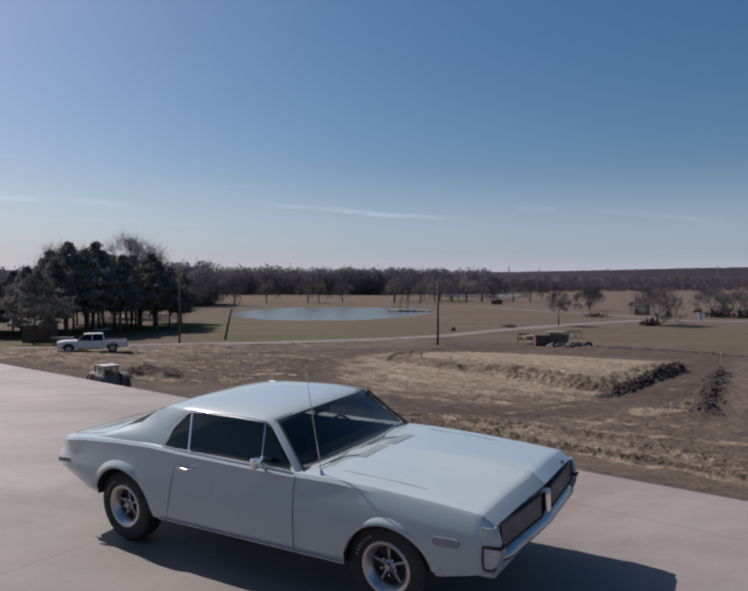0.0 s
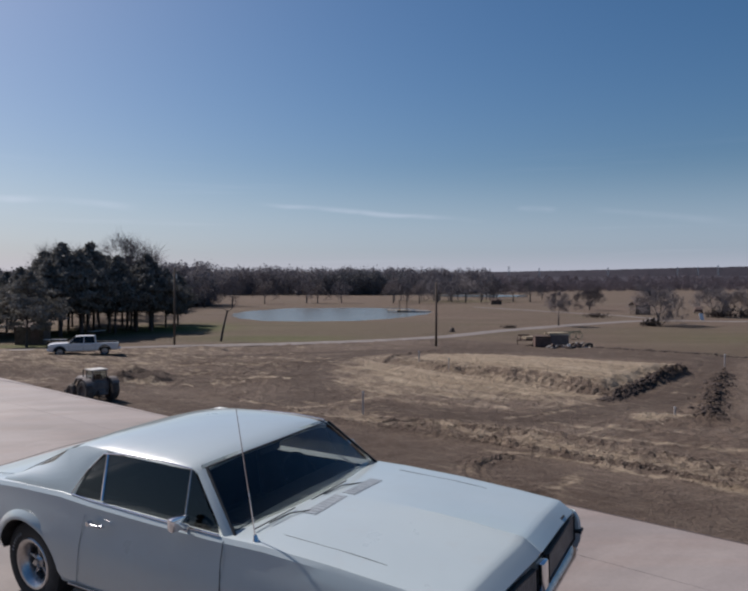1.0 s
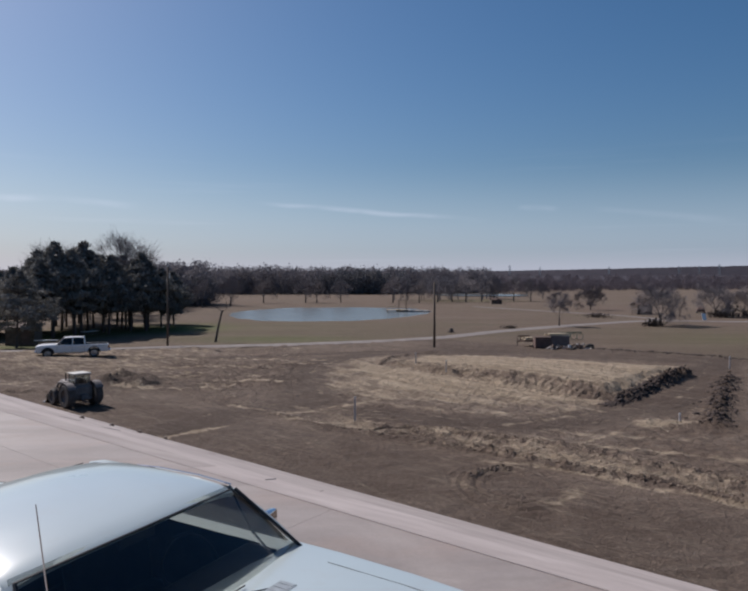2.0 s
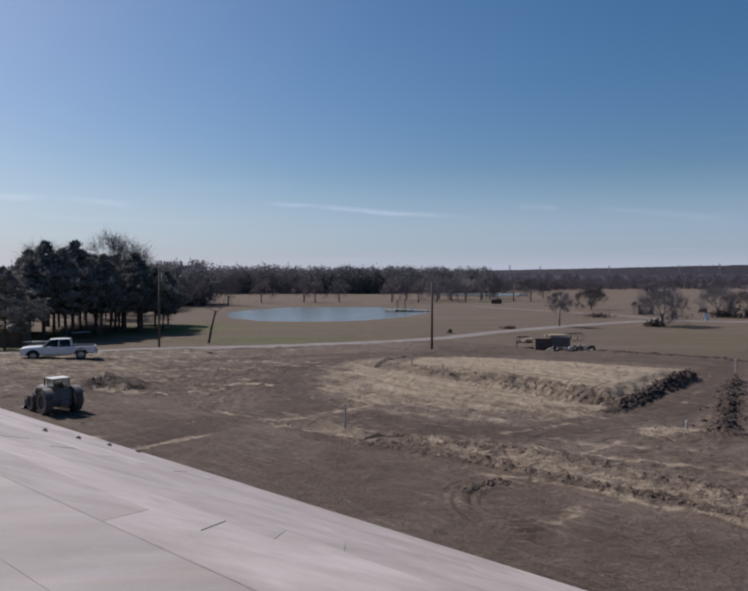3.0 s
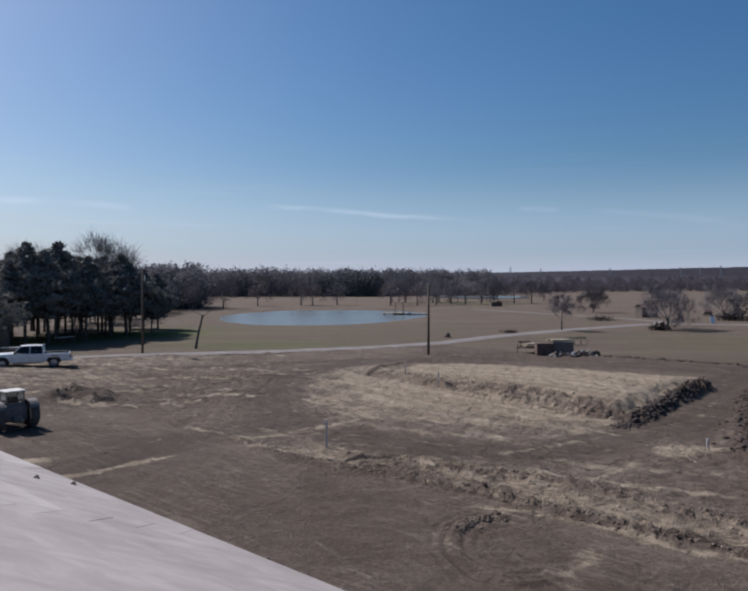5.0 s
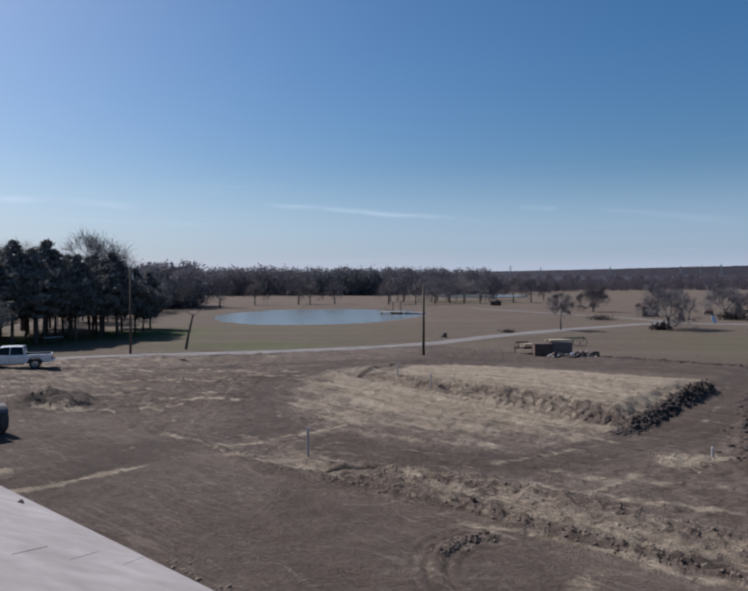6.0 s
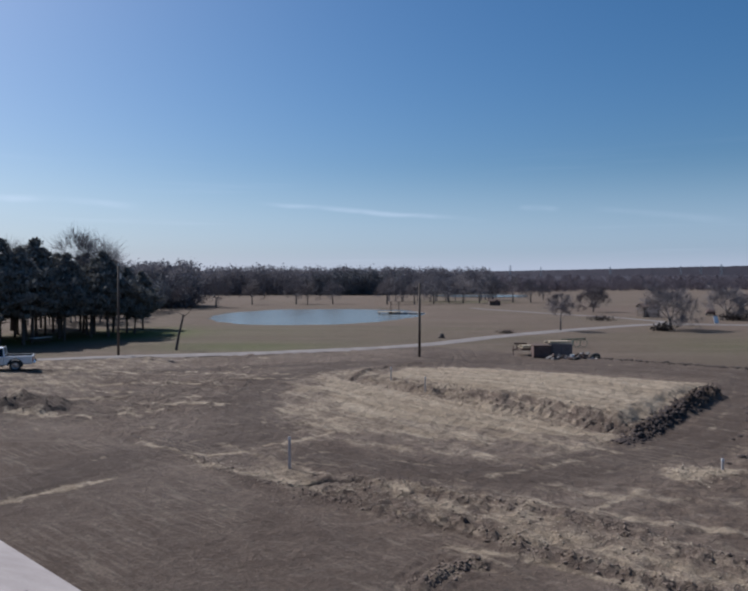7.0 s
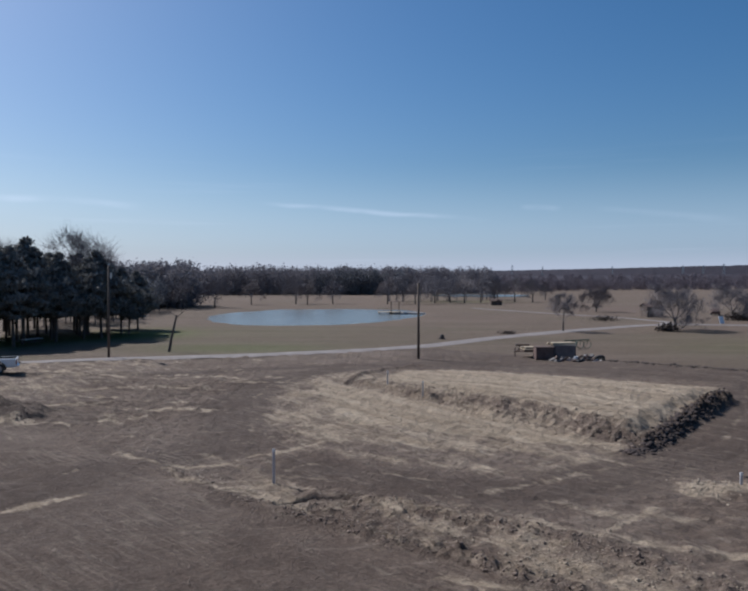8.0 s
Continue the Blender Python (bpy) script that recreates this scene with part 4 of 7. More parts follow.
def loft(sections):
    """A closed solid through sections of equal point count, each a ring."""
    bm = bmesh.new()
    rings = [[bm.verts.new(p) for p in s] for s in sections]
    n = len(rings[0])
    for a, b in zip(rings, rings[1:]):
        for i in range(n):
            j = (i + 1) % n
            bm.faces.new((a[i], a[j], b[j], b[i]))
    bm.faces.new(rings[0][::-1])
    bm.faces.new(rings[-1])
    bmesh.ops.recalc_face_normals(bm, faces=bm.faces)
    return bm


def carve(ob, cutters):
    """Cuts solids out of a mesh object and keeps the cut faces' materials."""
    mods = []
    for bm, mat in cutters:
        c = link("cutter", bm, mat)
        mod = ob.modifiers.new("cut", "BOOLEAN")
        mod.operation, mod.object, mod.solver = "DIFFERENCE", c, "EXACT"
        mod.material_mode = "TRANSFER"
        mods.append(c)
    bpy.context.view_layer.update()
    deps = bpy.context.evaluated_depsgraph_get()
    me = bpy.data.meshes.new_from_object(ob.evaluated_get(deps))
    ob.modifiers.clear()
    old = ob.data
    ob.data = me
    bpy.data.meshes.remove(old)
    for c in mods:
        d = c.data
        bpy.data.objects.remove(c)
        bpy.data.meshes.remove(d)
    return ob


def crisp(ob, degrees=32):
    for p in ob.data.polygons:
        p.use_smooth = True
    ob.data.set_sharp_from_angle(angle=radians(degrees))
    return ob


def tube(points, r, seg=6, into=None):
    """One swept tube through the points."""
    pts = [Vector(q) for q in points]
    bm = bmesh.new()
    rings, side = [], None
    shut = len(pts) > 3 and (pts[0] - pts[-1]).length < 1e-6
    for i, q in enumerate(pts):
        a, b = pts[max(i - 1, 0)], pts[min(i + 1, len(pts) - 1)]
        if shut and i in (0, len(pts) - 1):
            a, b = pts[-2], pts[1]
        d = (b - a).normalized()
        side = d.orthogonal().normalized() if side is None else (side - d * side.dot(d)).normalized()
        t = d.cross(side)
        rings.append([bm.verts.new(q + (side * math.cos(2 * math.pi * k / seg) + t * math.sin(2 * math.pi * k / seg)) * r) for k in range(seg)])
    for a, b in zip(rings, rings[1:]):
        for k in range(seg):
            j = (k + 1) % seg
            bm.faces.new((a[k], a[j], b[j], b[k]))
    bm.faces.new(rings[0][::-1])
    bm.faces.new(rings[-1])
    return merge(into, bm)


def ring_solid(profile, seg=36):
    """A solid of revolution about the Y axis; profile rows are (radius, y)."""
    bm = bmesh.new()
    rings = []
    for r, y in profile:
        rings.append([bm.verts.new((r * math.cos(2 * math.pi * i / seg), y, r * math.sin(2 * math.pi * i / seg))) for i in range(seg)])
    n = len(rings)
    for k in range(n):
        a, b = rings[k], rings[(k + 1) % n]
        for i in range(seg):
            j = (i + 1) % seg
            bm.faces.new((a[i], a[j], b[j], b[i]))
    bmesh.ops.recalc_face_normals(bm, faces=bm.faces)
    return bm


def wheel(parent, x, y, z, radius, rim, width, style, side):
    """A wheel with its tyre and rim; side is -1 for the right side (outer face to -y)."""
    w = new("wheel")
    w.empty_display_size = 0.1
    w.parent = parent
    w.matrix_local = pose(x, y, z, 0, 0, 0 if side < 0 else 180)
    h = width / 2
    tyre = ring_solid([(rim, -h * 0.80), (rim + 0.02, -h * 0.98), (radius * 0.86, -h * 1.02), (radius * 0.965, -h * 0.86), (radius, -h * 0.55), (radius, h * 0.55), (radius * 0.965, h * 0.86), (radius * 0.86, h * 1.02), (rim, h * 0.9)], 40)
    crisp(part("tyre", tyre, rubber, w), 40)
    crisp(part("rim", ring_solid([(rim + 0.012, -h * 0.93), (rim + 0.004, -h * 1.0), (rim - 0.010, -h * 0.98), (rim - 0.022, -h * 0.90), (rim - 0.050, -h * 0.52), (rim - 0.056, -h * 0.30), (rim - 0.058, -h * 0.1), (rim - 0.06, h * 0.8), (rim + 0.005, h * 0.85)], 40), wheel_chrome if style == "spoked" else steel, w, "bright metal rim"), 40)
    if style == "spoked":
        part("hub", ring_solid([(0.001, -h * 0.72), (0.024, -h * 0.72), (0.028, -h * 0.55), (0.050, -h * 0.40), (0.055, h * 0.1), (0.001, h * 0.1)], 24), steel, w)
        for i in range(5):
            a = 2 * math.pi * i / 5 + 0.35
            bm = bm_box((rim - 0.065, 0.016, 0.022), ((rim - 0.04) / 2 + 0.035, -h * 0.30, 0), 0.008)
            bmesh.ops.rotate(bm, cent=(0, 0, 0), matrix=Matrix.Rotation(-a, 3, "Y"), verts=bm.verts)
            part("spoke", bm, steel, w)
            bm = bm_cyl(0.007, 0.007, (0.062 * math.cos(a + 0.63), -h * 0.38, 0.062 * math.sin(a + 0.63)), (0.062 * math.cos(a + 0.63), -h * 0.55, 0.062 * math.sin(a + 0.63)), 8)
            part("nut", bm, chrome, w)
        part("backing", ring_solid([(0.001, 0.0), (rim - 0.045, 0.0), (rim - 0.045, 0.02), (0.001, 0.02)], 28), black, w)
        for i in range(7):
            a = 2.05 + i * 0.13
            bm = bm_box((0.013, 0.003, 0.020), (0, 0, 0), 0)
            bmesh.ops.rotate(bm, cent=(0, 0, 0), matrix=Matrix.Rotation(math.pi / 2 - a, 3, "Y"), verts=bm.verts)
            r = (rim + radius * 0.86) / 2 + 0.008
            bmesh.ops.translate(bm, vec=(r * math.cos(a), -h * 1.03, r * math.sin(a)), verts=bm.verts)
            part("marking", bm, letter_white, w, "raised pale sidewall marking")
    else:
        part("hub", ring_solid([(0.001, -h * 0.6), (0.05, -h * 0.6), (0.08, -h * 0.4), (rim - 0.03, -h * 0.3), (rim - 0.03, 0), (0.001, 0)], 24), steel, w)
    return w


# sections of the coupe: x, floor z, half width, half width at the crease, crease z, crown height
COUPE = [
    (-2.40, 0.60, 0.780, 0.765, 0.885, 0.000),
    (-2.28, 0.52, 0.830, 0.795, 0.893, 0.004),
    (-1.90, 0.42, 0.875, 0.805, 0.920, 0.008),
    (-1.45, 0.33, 0.900, 0.815, 0.946, 0.008),
    (-0.95, 0.30, 0.908, 0.825, 0.958, 0.000),
    (-0.60, 0.30, 0.908, 0.840, 0.948, -0.02),
    (0.00, 0.30, 0.908, 0.846, 0.936, -0.02),
    (0.55, 0.30, 0.906, 0.840, 0.925, 0.010),
    (0.95, 0.30, 0.902, 0.825, 0.925, 0.036),
    (1.41, 0.32, 0.900, 0.820, 0.905, 0.042),
    (1.85, 0.36, 0.888, 0.812, 0.872, 0.040),
    (2.10, 0.41, 0.872, 0.808, 0.847, 0.036),
    (2.145, 0.42, 0.868, 0.807, 0.841, 0.035),
    (2.158, 0.43, 0.865, 0.806, 0.834, 0.033),
    (2.24, 0.47, 0.848, 0.796, 0.780, 0.026),
]


def coupe_section(x):
    zb, ym, yt, zt, cr = lerp_table(COUPE, x)
    nose = smooth(1.9, 2.2, x)
    tail = smooth(-1.9, -2.4, x)
    pts = []
    zk = max(0.70, zt - 0.135)
    prof = [(0.0, zb), (ym - 0.20, zb), (ym - 0.045, zb + 0.02), (ym - 0.014, zb + 0.10), (ym, 0.60), (ym - 0.003, 0.68), (ym - 0.003 - 0.278 * (zk - 0.68), zk), (yt + 0.026, zt - 0.03), (yt + 0.006, zt - 0.004), (yt - 0.014, zt), (yt - 0.05, zt + 0.003), (yt * 0.55, zt + cr * 0.75), (0.045, zt + cr), (0.0, zt + cr + 0.019 * smooth(1.0, 1.9, x))]
    for k, (y, z) in enumerate(prof):
        dx = 0.0
        if tail:
            dx += tail * (0.14 * smooth(0.66, 0.9, z) + 0.10 * smooth(0.6, 0.42, z))
        if nose:
            dx += nose * (0.05 * (1 - abs(y) / 0.85) * smooth(0.70, 0.82, z) - 0.02 * smooth(0.6, 0.4, z))
        pts.append((x + dx, y, z))
    return [(px, -y, z) for px, y, z in pts] + [(px, y, z) for px, y, z in reversed(pts[1:-1])]


def hood_z(x, y):
    """The height of the hood or deck surface."""
    zb, ym, yt, zt, cr = lerp_table(COUPE, x)
    y = abs(y)
    if y < 0.045:
        return zt + cr + 0.019 * smooth(1.0, 1.9, x) * (1 - y / 0.045)
    if y < yt * 0.55:
        return zt + cr * (1 - 0.25 * (y - 0.045) / (yt * 0.55 - 0.045))
    return zt + 0.003 + (cr * 0.75 - 0.003) * (1 - (y - yt * 0.55) / (yt * 0.45 - 0.05))


def pane(parent, corners, mat, name="pane", thick=0.005, label="dark tinted glass pane"):
    """A thin sheet of glass through its corners."""
    c = [Vector(p) for p in corners]
    mid = sum(c, Vector()) / len(c)
    n = sum((p.cross(r) for p, r in zip(c, c[1:] + c[:1])), Vector()).normalized()
    c = [p - n * (p - mid).dot(n) for p in c]
    n = n * thick
    bm = bmesh.new()
    a = [bm.verts.new(p) for p in c]
    b = [bm.verts.new(p + n) for p in c]
    bm.faces.new(a)
    bm.faces.new(b[::-1])
    k = len(c)
    for i in range(k):
        j = (i + 1) % k
        bm.faces.new((a[j], a[i], b[i], b[j]))
    bmesh.ops.recalc_face_normals(bm, faces=bm.faces)
    ob = part(name, bm, mat, parent, label)
    ob.visible_shadow = False
    return ob


def stadium(width, height, thick, at, turn=0.0):
    """An upright oblong with round ends, facing along y."""
    bm = bmesh.new()
    r = height / 2
    ring = []
    for s in (1, -1):
        for i in range(9):
            a = math.pi * (i / 8 - 0.5)
            ring.append((s * (width / 2 - r + r * math.cos(a)), s * r * math.sin(a)))
    f = [bm.verts.new((x, thick / 2, z)) for x, z in ring]
    b = [bm.verts.new((x, -thick / 2, z)) for x, z in ring]
    bm.faces.new(f)
    bm.faces.new(b[::-1])
    for i in range(len(ring)):
        j = (i + 1) % len(ring)
        bm.faces.new((f[j], f[i], b[i], b[j]))
    bmesh.ops.recalc_face_normals(bm, faces=bm.faces)
    bmesh.ops.rotate(bm, cent=(0, 0, 0), matrix=Matrix.Rotation(turn, 3, "Z"), verts=bm.verts)
    bmesh.ops.translate(bm, vec=at, verts=bm.verts)
    return bm


def sheet_patch(rows, thick, into=None):
    """A curved panel through rows of points, with thickness downwards along its normals."""
    bm = bmesh.new()
    g = [[bm.verts.new(p) for p in r] for r in rows]
    for a, b in zip(g, g[1:]):
        for i in range(len(a) - 1):
            bm.faces.new((a[i], a[i + 1], b[i + 1], b[i]))
    bmesh.ops.recalc_face_normals(bm, faces=bm.faces)
    bmesh.ops.solidify(bm, geom=bm.faces[:], thickness=thick)
    bmesh.ops.recalc_face_normals(bm, faces=bm.faces)
    return merge(into, bm)


def build_coupe(m):
    car = holder("car", m, "pale blue classic two-door coupe parked on the concrete slab", "car")
    xs = [-2.40, -2.36, -2.28, -2.1, -1.9, -1.65, -1.45, -1.2, -0.95, -0.75, -0.6, -0.3, 0, 0.3, 0.55, 0.75, 0.95, 1.2, 1.41, 1.65, 1.85, 2.0, 2.1, 2.145, 2.158, 2.20, 2.24]
    body = link("body", loft([coupe_section(x) for x in xs]), blue_paint)
    cuts = []
    arches = ((-1.345, 0.320, 0.392), (1.450, 0.300, 0.372))
    for x, z, r in arches:
        for s in (-1, 1):
            cuts.append((bm_cyl(r, r, (x, s * 0.48, z), (x, s * 1.1, z), 44), black))
    cuts.append((bm_box((1.72, 1.42, 0.62), (-0.36, 0, 0.74), 0.04), vinyl))
    carve(body, cuts)
    crisp(body, 24)
    body.parent = car
    # wheels
    for x in (-1.40, 1.40):
        for s in (-1, 1):
            wheel(car, x, s * 0.718, 0.325, 0.325, 0.188, 0.205, "spoked", s)
    for x, z, r in arches:
        for s in (-1, 1):
            yb = 0.897 - 0.012 * (x > 0)
            rows = []
            for i in range(33):
                a = math.pi * (0.10 + (0.78 if x < 0 else 0.80) * i / 32)
                full = smooth(0.0, 0.42, i / 32) * smooth(1.0, 0.58, i / 32)
                rows.append([(x + (r + dr) * math.cos(a), s * (yb + dy * full - 0.010 * (1 - full)), z + (r + dr) * math.sin(a)) for dr, dy in ((-0.004, -0.010), (-0.002, 0.020), (0.008, 0.026), (0.026, 0.018), (0.048, 0.004), (0.065, -0.012))])
            crisp(part("arch_lip", sheet_patch(rows, 0.004), blue_paint, car, "flared wheel arch lip"), 60)
    # roof and pillars
    rows = []
    for x, zc, ze, ye in [(0.372, 1.268, 1.246, 0.645), (0.35, 1.281, 1.257, 0.652), (0.20, 1.305, 1.276, 0.668), (0.0, 1.322, 1.288, 0.676), (-0.3, 1.330, 1.292, 0.680), (-0.6, 1.322, 1.280, 0.680), (-0.85, 1.296, 1.252, 0.678), (-1.02, 1.258, 1.216, 0.678)]:
        out = smooth(-0.75, -0.25, x)
        yo, zo = ye + 0.006 + 0.028 * out, ze - 0.014 - 0.030 * out
        half = [(yo * k, zo + (zc - zo) * (1 - k ** 2.7) ** 0.62) for k in (0.0, 0.2, 0.4, 0.55, 0.68, 0.78, 0.86, 0.92, 0.965, 0.99, 1.0)]
        rows.append([(x - 0.05 * (y / ye) ** 2 * (x > 0.3), y, z) for y, z in [(-y, z) for y, z in half[:0:-1]] + half])
    roof = part("roof", sheet_patch(rows, 0.03), blue_paint, car)
    crisp(roof, 60)
    for s in (-1, 1):
        low = [(0.700, s * 0.804, 0.915), (0.692, s * 0.822, 0.910), (0.676, s * 0.835, 0.907), (0.656, s * 0.841, 0.906), (0.644, s * 0.828, 0.908)]
        high = [(0.336, s * 0.660, 1.246), (0.330, s * 0.678, 1.241), (0.316, s * 0.691, 1.236), (0.298, s * 0.698, 1.233), (0.286, s * 0.684, 1.237)]
        part("gasket", tube([(0.706, s * 0.798, 0.918), (0.350, s * 0.655, 1.250)], 0.010), black, car, "black rubber screen gasket")
        bm = sheet_patch([[tuple(Vector(p).lerp(Vector(q), k / 5) + Vector((0.010, s * 0.010, 0.006)) * math.sin(math.pi * k / 5)) for p, q in zip(low, high)] for k in range(6)], 0.012)
        crisp(part("pillar", bm, blue_paint, car), 50)
        sail = [[(-0.56, s * 0.706, 1.248), (-0.60, s * 0.682, 1.262)], [(-0.70, s * 0.742, 1.160), (-0.85, s * 0.675, 1.262)], [(-0.80, s * 0.822, 0.954), (-1.02, s * 0.690, 1.225)], [(-1.05, s * 0.822, 0.945), (-1.22, s * 0.705, 1.10)], [(-1.40, s * 0.815, 0.945), (-1.42, s * 0.712, 1.05)], [(-1.75, s * 0.795, 0.915), (-1.72, s * 0.715, 0.945)]]
        sail = [[tuple(Vector(p).lerp(Vector(q), k / 6) + Vector((0, s * 0.018, 0.012)) * math.sin(math.pi * k / 6) * (0.2 + 0.8 * smooth(-0.6, -1.0, p[0]))) for k in range(7)] for p, q in sail]
        crisp(part("pillar", sheet_patch(sail, 0.02), blue_paint, car), 50)
        # side glass with its frame
        pane(car, [(0.60, s * 0.822, 0.925), (0.28, s * 0.695, 1.235), (-0.54, s * 0.708, 1.245), (-0.49, s * 0.815, 0.944)], tint, "window")
        pane(car, [(-0.51, s * 0.815, 0.944), (-0.56, s * 0.708, 1.245), (-0.62, s * 0.720, 1.225), (-0.73, s * 0.770, 1.10), (-0.80, s * 0.815, 0.955)], tint, "window")
        part("window_post", tube([(-0.50, s * 0.822, 0.955), (-0.55, s * 0.710, 1.25)], 0.012), chrome, car, "bright window post")
        part("window_post", tube([(0.30, s * 0.825, 0.93), (0.26, s * 0.70, 1.24)], 0.007), steel, car, "bright vent window post")
        drip = [(0.27, s * 0.708, 1.246), (0.0, s * 0.712, 1.264), (-0.35, s * 0.714, 1.264), (-0.58, s * 0.722, 1.248), (-0.72, s * 0.768, 1.12), (-0.83, s * 0.828, 0.962)]
        part("drip_rail", tube(drip, 0.0055), chrome, car, "thin bright window trim")
        part("belt_trim", tube([(0.62, s * 0.845, 0.927), (0.0, s * 0.850, 0.938), (-0.6, s * 0.842, 0.951), (-0.83, s * 0.830, 0.960)], 0.006), chrome, car, "thin bright belt trim")
        # seams, sill trim, handle
        yo = 0.911
        part("seam", tube([(0.66, s * 0.857, 0.905), (0.66, s * 0.893, 0.78), (0.655, s * (yo - 0.002), 0.62), (0.65, s * (yo - 0.003), 0.45), (0.63, s * 0.880, 0.345)], 0.0028, 4), gap_dark, car)
        part("seam", tube([(-0.62, s * 0.876, 0.86), (-0.66, s * (yo - 0.001), 0.66), (-0.70, s * (yo - 0.001), 0.5), (-0.76, s * 0.884, 0.345)], 0.0022, 4), vent_grey, car)
        part("sill_trim", bm_box((1.95, 0.014, 0.014), (0.12, s * 0.884, 0.330), 0.004), dim_chrome, car, "dull rocker moulding")
        h = new("door_handle")
        h.parent = car
        h.matrix_local = pose(-0.46, s * 0.895, 0.825)
        part("grip", tube([(-0.06, s * 0.026, 0), (-0.03, s * 0.034, 0), (0.03, s * 0.034, 0), (0.065, s * 0.026, 0)], 0.009, 10), steel, h, "", True)
        part("button", bm_cyl(0.018, 0.018, (-0.07, 0, 0), (-0.07, s * 0.035, 0), 14), chrome, h)
        part("mount", bm_box((0.03, 0.03, 0.02), (0.06, s * 0.015, 0), 0.004), chrome, h)
        part("side_marker", stadium(0.195, 0.058, 0.02, (1.918, s * 0.880, 0.640), radians(-3 * s)), marker_lens, car, "oblong grey side marker")
        part("side_marker", stadium(0.16, 0.042, 0.02, (-2.20, s * 0.850, 0.675), radians(-8 * s)), marker_lens, car, "slim rear side marker")
    # one mirror on each front door
    for s in (-1, 1):
        g = new("mirror")
        g.parent = car
        g.matrix_local = pose(0.36, s * 0.90, 0.965, 0, 0, s * 8)
        crisp(part("housing", bm_box((0.055, 0.13, 0.085), (0, s * 0.02, 0.02), 0.014), chrome, g), 40)
        part("glass", bm_box((0.004, 0.115, 0.07), (-0.029, s * 0.02, 0.02)), chrome, g)
        part("stem", tube([(0.0, -s * 0.05, -0.055), (0, 0, -0.02)], 0.011), chrome, g)
    # windscreen and rear window
    ws = []
    for f in (0.0, 0.5, 1.0):
        row = []
        for k in range(-4, 5):
            t = k / 4
            lo = Vector((0.80 - 0.13 * t * t, 0.80 * t, 0.915 + 0.015 * (1 - t * t)))
            hi = Vector((0.345 - 0.04 * t * t, 0.662 * t, 1.262 + 0.02 * (1 - t * t)))
            row.append(lo.lerp(hi, f) + Vector((0.012 * math.sin(math.pi * f), 0, 0.008 * math.sin(math.pi * f))))
        ws.append(row)
    ob = part("windscreen", sheet_patch(ws, 0.005), clear_tint, car, "dark tinted windscreen")
    ob.visible_shadow = False
    crisp(ob, 60)
    bg = []
    for f in (0.0, 1.0):
        bg.append([Vector((-1.70, 0.70 * k / 4, 0.950)).lerp(Vector((-1.03, 0.64 * k / 4, 1.228 + 0.02 * (1 - (k / 4) ** 2))), f) for k in range(-4, 5)])
    ob = part("rear_window", sheet_patch(bg, 0.005), tint, car, "sloping rear window")
    ob.visible_shadow = False
    part("screen_trim", tube([(0.70, -0.815, 0.912), (0.80, -0.4, 0.930), (0.83, 0, 0.938), (0.80, 0.4, 0.930), (0.70, 0.815, 0.912)], 0.008), chrome, car)
    part("screen_trim", tube([(0.326, -0.65, 1.242), (0.362, -0.33, 1.260), (0.376, 0, 1.265), (0.362, 0.33, 1.260), (0.326, 0.65, 1.242)], 0.006), black, car)
    # cowl vents, wipers, hood seams
    for y0 in (-0.375, 0.02):
        v = new("cowl_vent")
        v.parent = car
        xm, ym = 0.935 + 0.03 * (y0 > 0), y0 + 0.17

        def laid(x0, x1, ya, yb, up):
            return sheet_patch([[(x, y, hood_z(x, y) + up) for y in [ya + (yb - ya) * j / 6 for j in range(7)]] for x in [x0 + (x1 - x0) * i / 4 for i in range(5)]], 0.004)

        part("tray", laid(xm - 0.052, xm + 0.052, ym - 0.175, ym + 0.175, 0.0015), vent_grey, v)
        for i in range(9):
            yc = ym - 0.16 + 0.04 * i
            part("slat", laid(xm - 0.044, xm + 0.044, yc - 0.012, yc + 0.012, 0.0030), vent_grey, v)
    for y0, y1 in ((-0.30, -0.72), (0.28, -0.16)):
        w = new("wiper")
        w.parent = car
        part("arm", tube([(0.92, y0, 0.952), (0.83, y0 - 0.15, 0.962), (0.815, y1 + 0.1, 0.958)], 0.004), black, w)
        part("blade", tube([(0.800, y0 - 0.05, 0.962), (0.785, y1, 0.950)], 0.004, 4), black, w)
    for s in (-1, 1):
        part("seam", tube([(x, s * 0.675, hood_z(x, 0.675) + 0.0005) for x in (0.98, 1.1, 1.25, 1.41, 1.55, 1.68)], 0.0017, 4), gap_dark, car)
    # front: lip, grilles, nose piece, bumper
    for s in (-1, 1):
        g = new("grille")
        g.parent = car
        turn = math.atan2(0.055, 0.80) * s
        g.matrix_local = Matrix.Translation((2.266, s * 0.43, 0.690)) @ Matrix.Rotation(turn, 4, "Z")
        part("backing", bm_box((0.02, 0.66, 0.155), (-0.008, 0, 0)), black, g)
        for i in range(26):
            part("slat", bm_box((0.012, 0.014, 0.14), (0.006, -0.312 + 0.025 * i, 0)), slat_grey, g)
        part("frame", tube([(0.014, -0.335, -0.082), (0.014, 0.335, -0.082), (0.014, 0.335, 0.082), (0.014, -0.335, 0.082), (0.014, -0.335, -0.082)], 0.007), black, g, "black grille surround")
        lampx = new("parking_lamp")
        lampx.parent = car
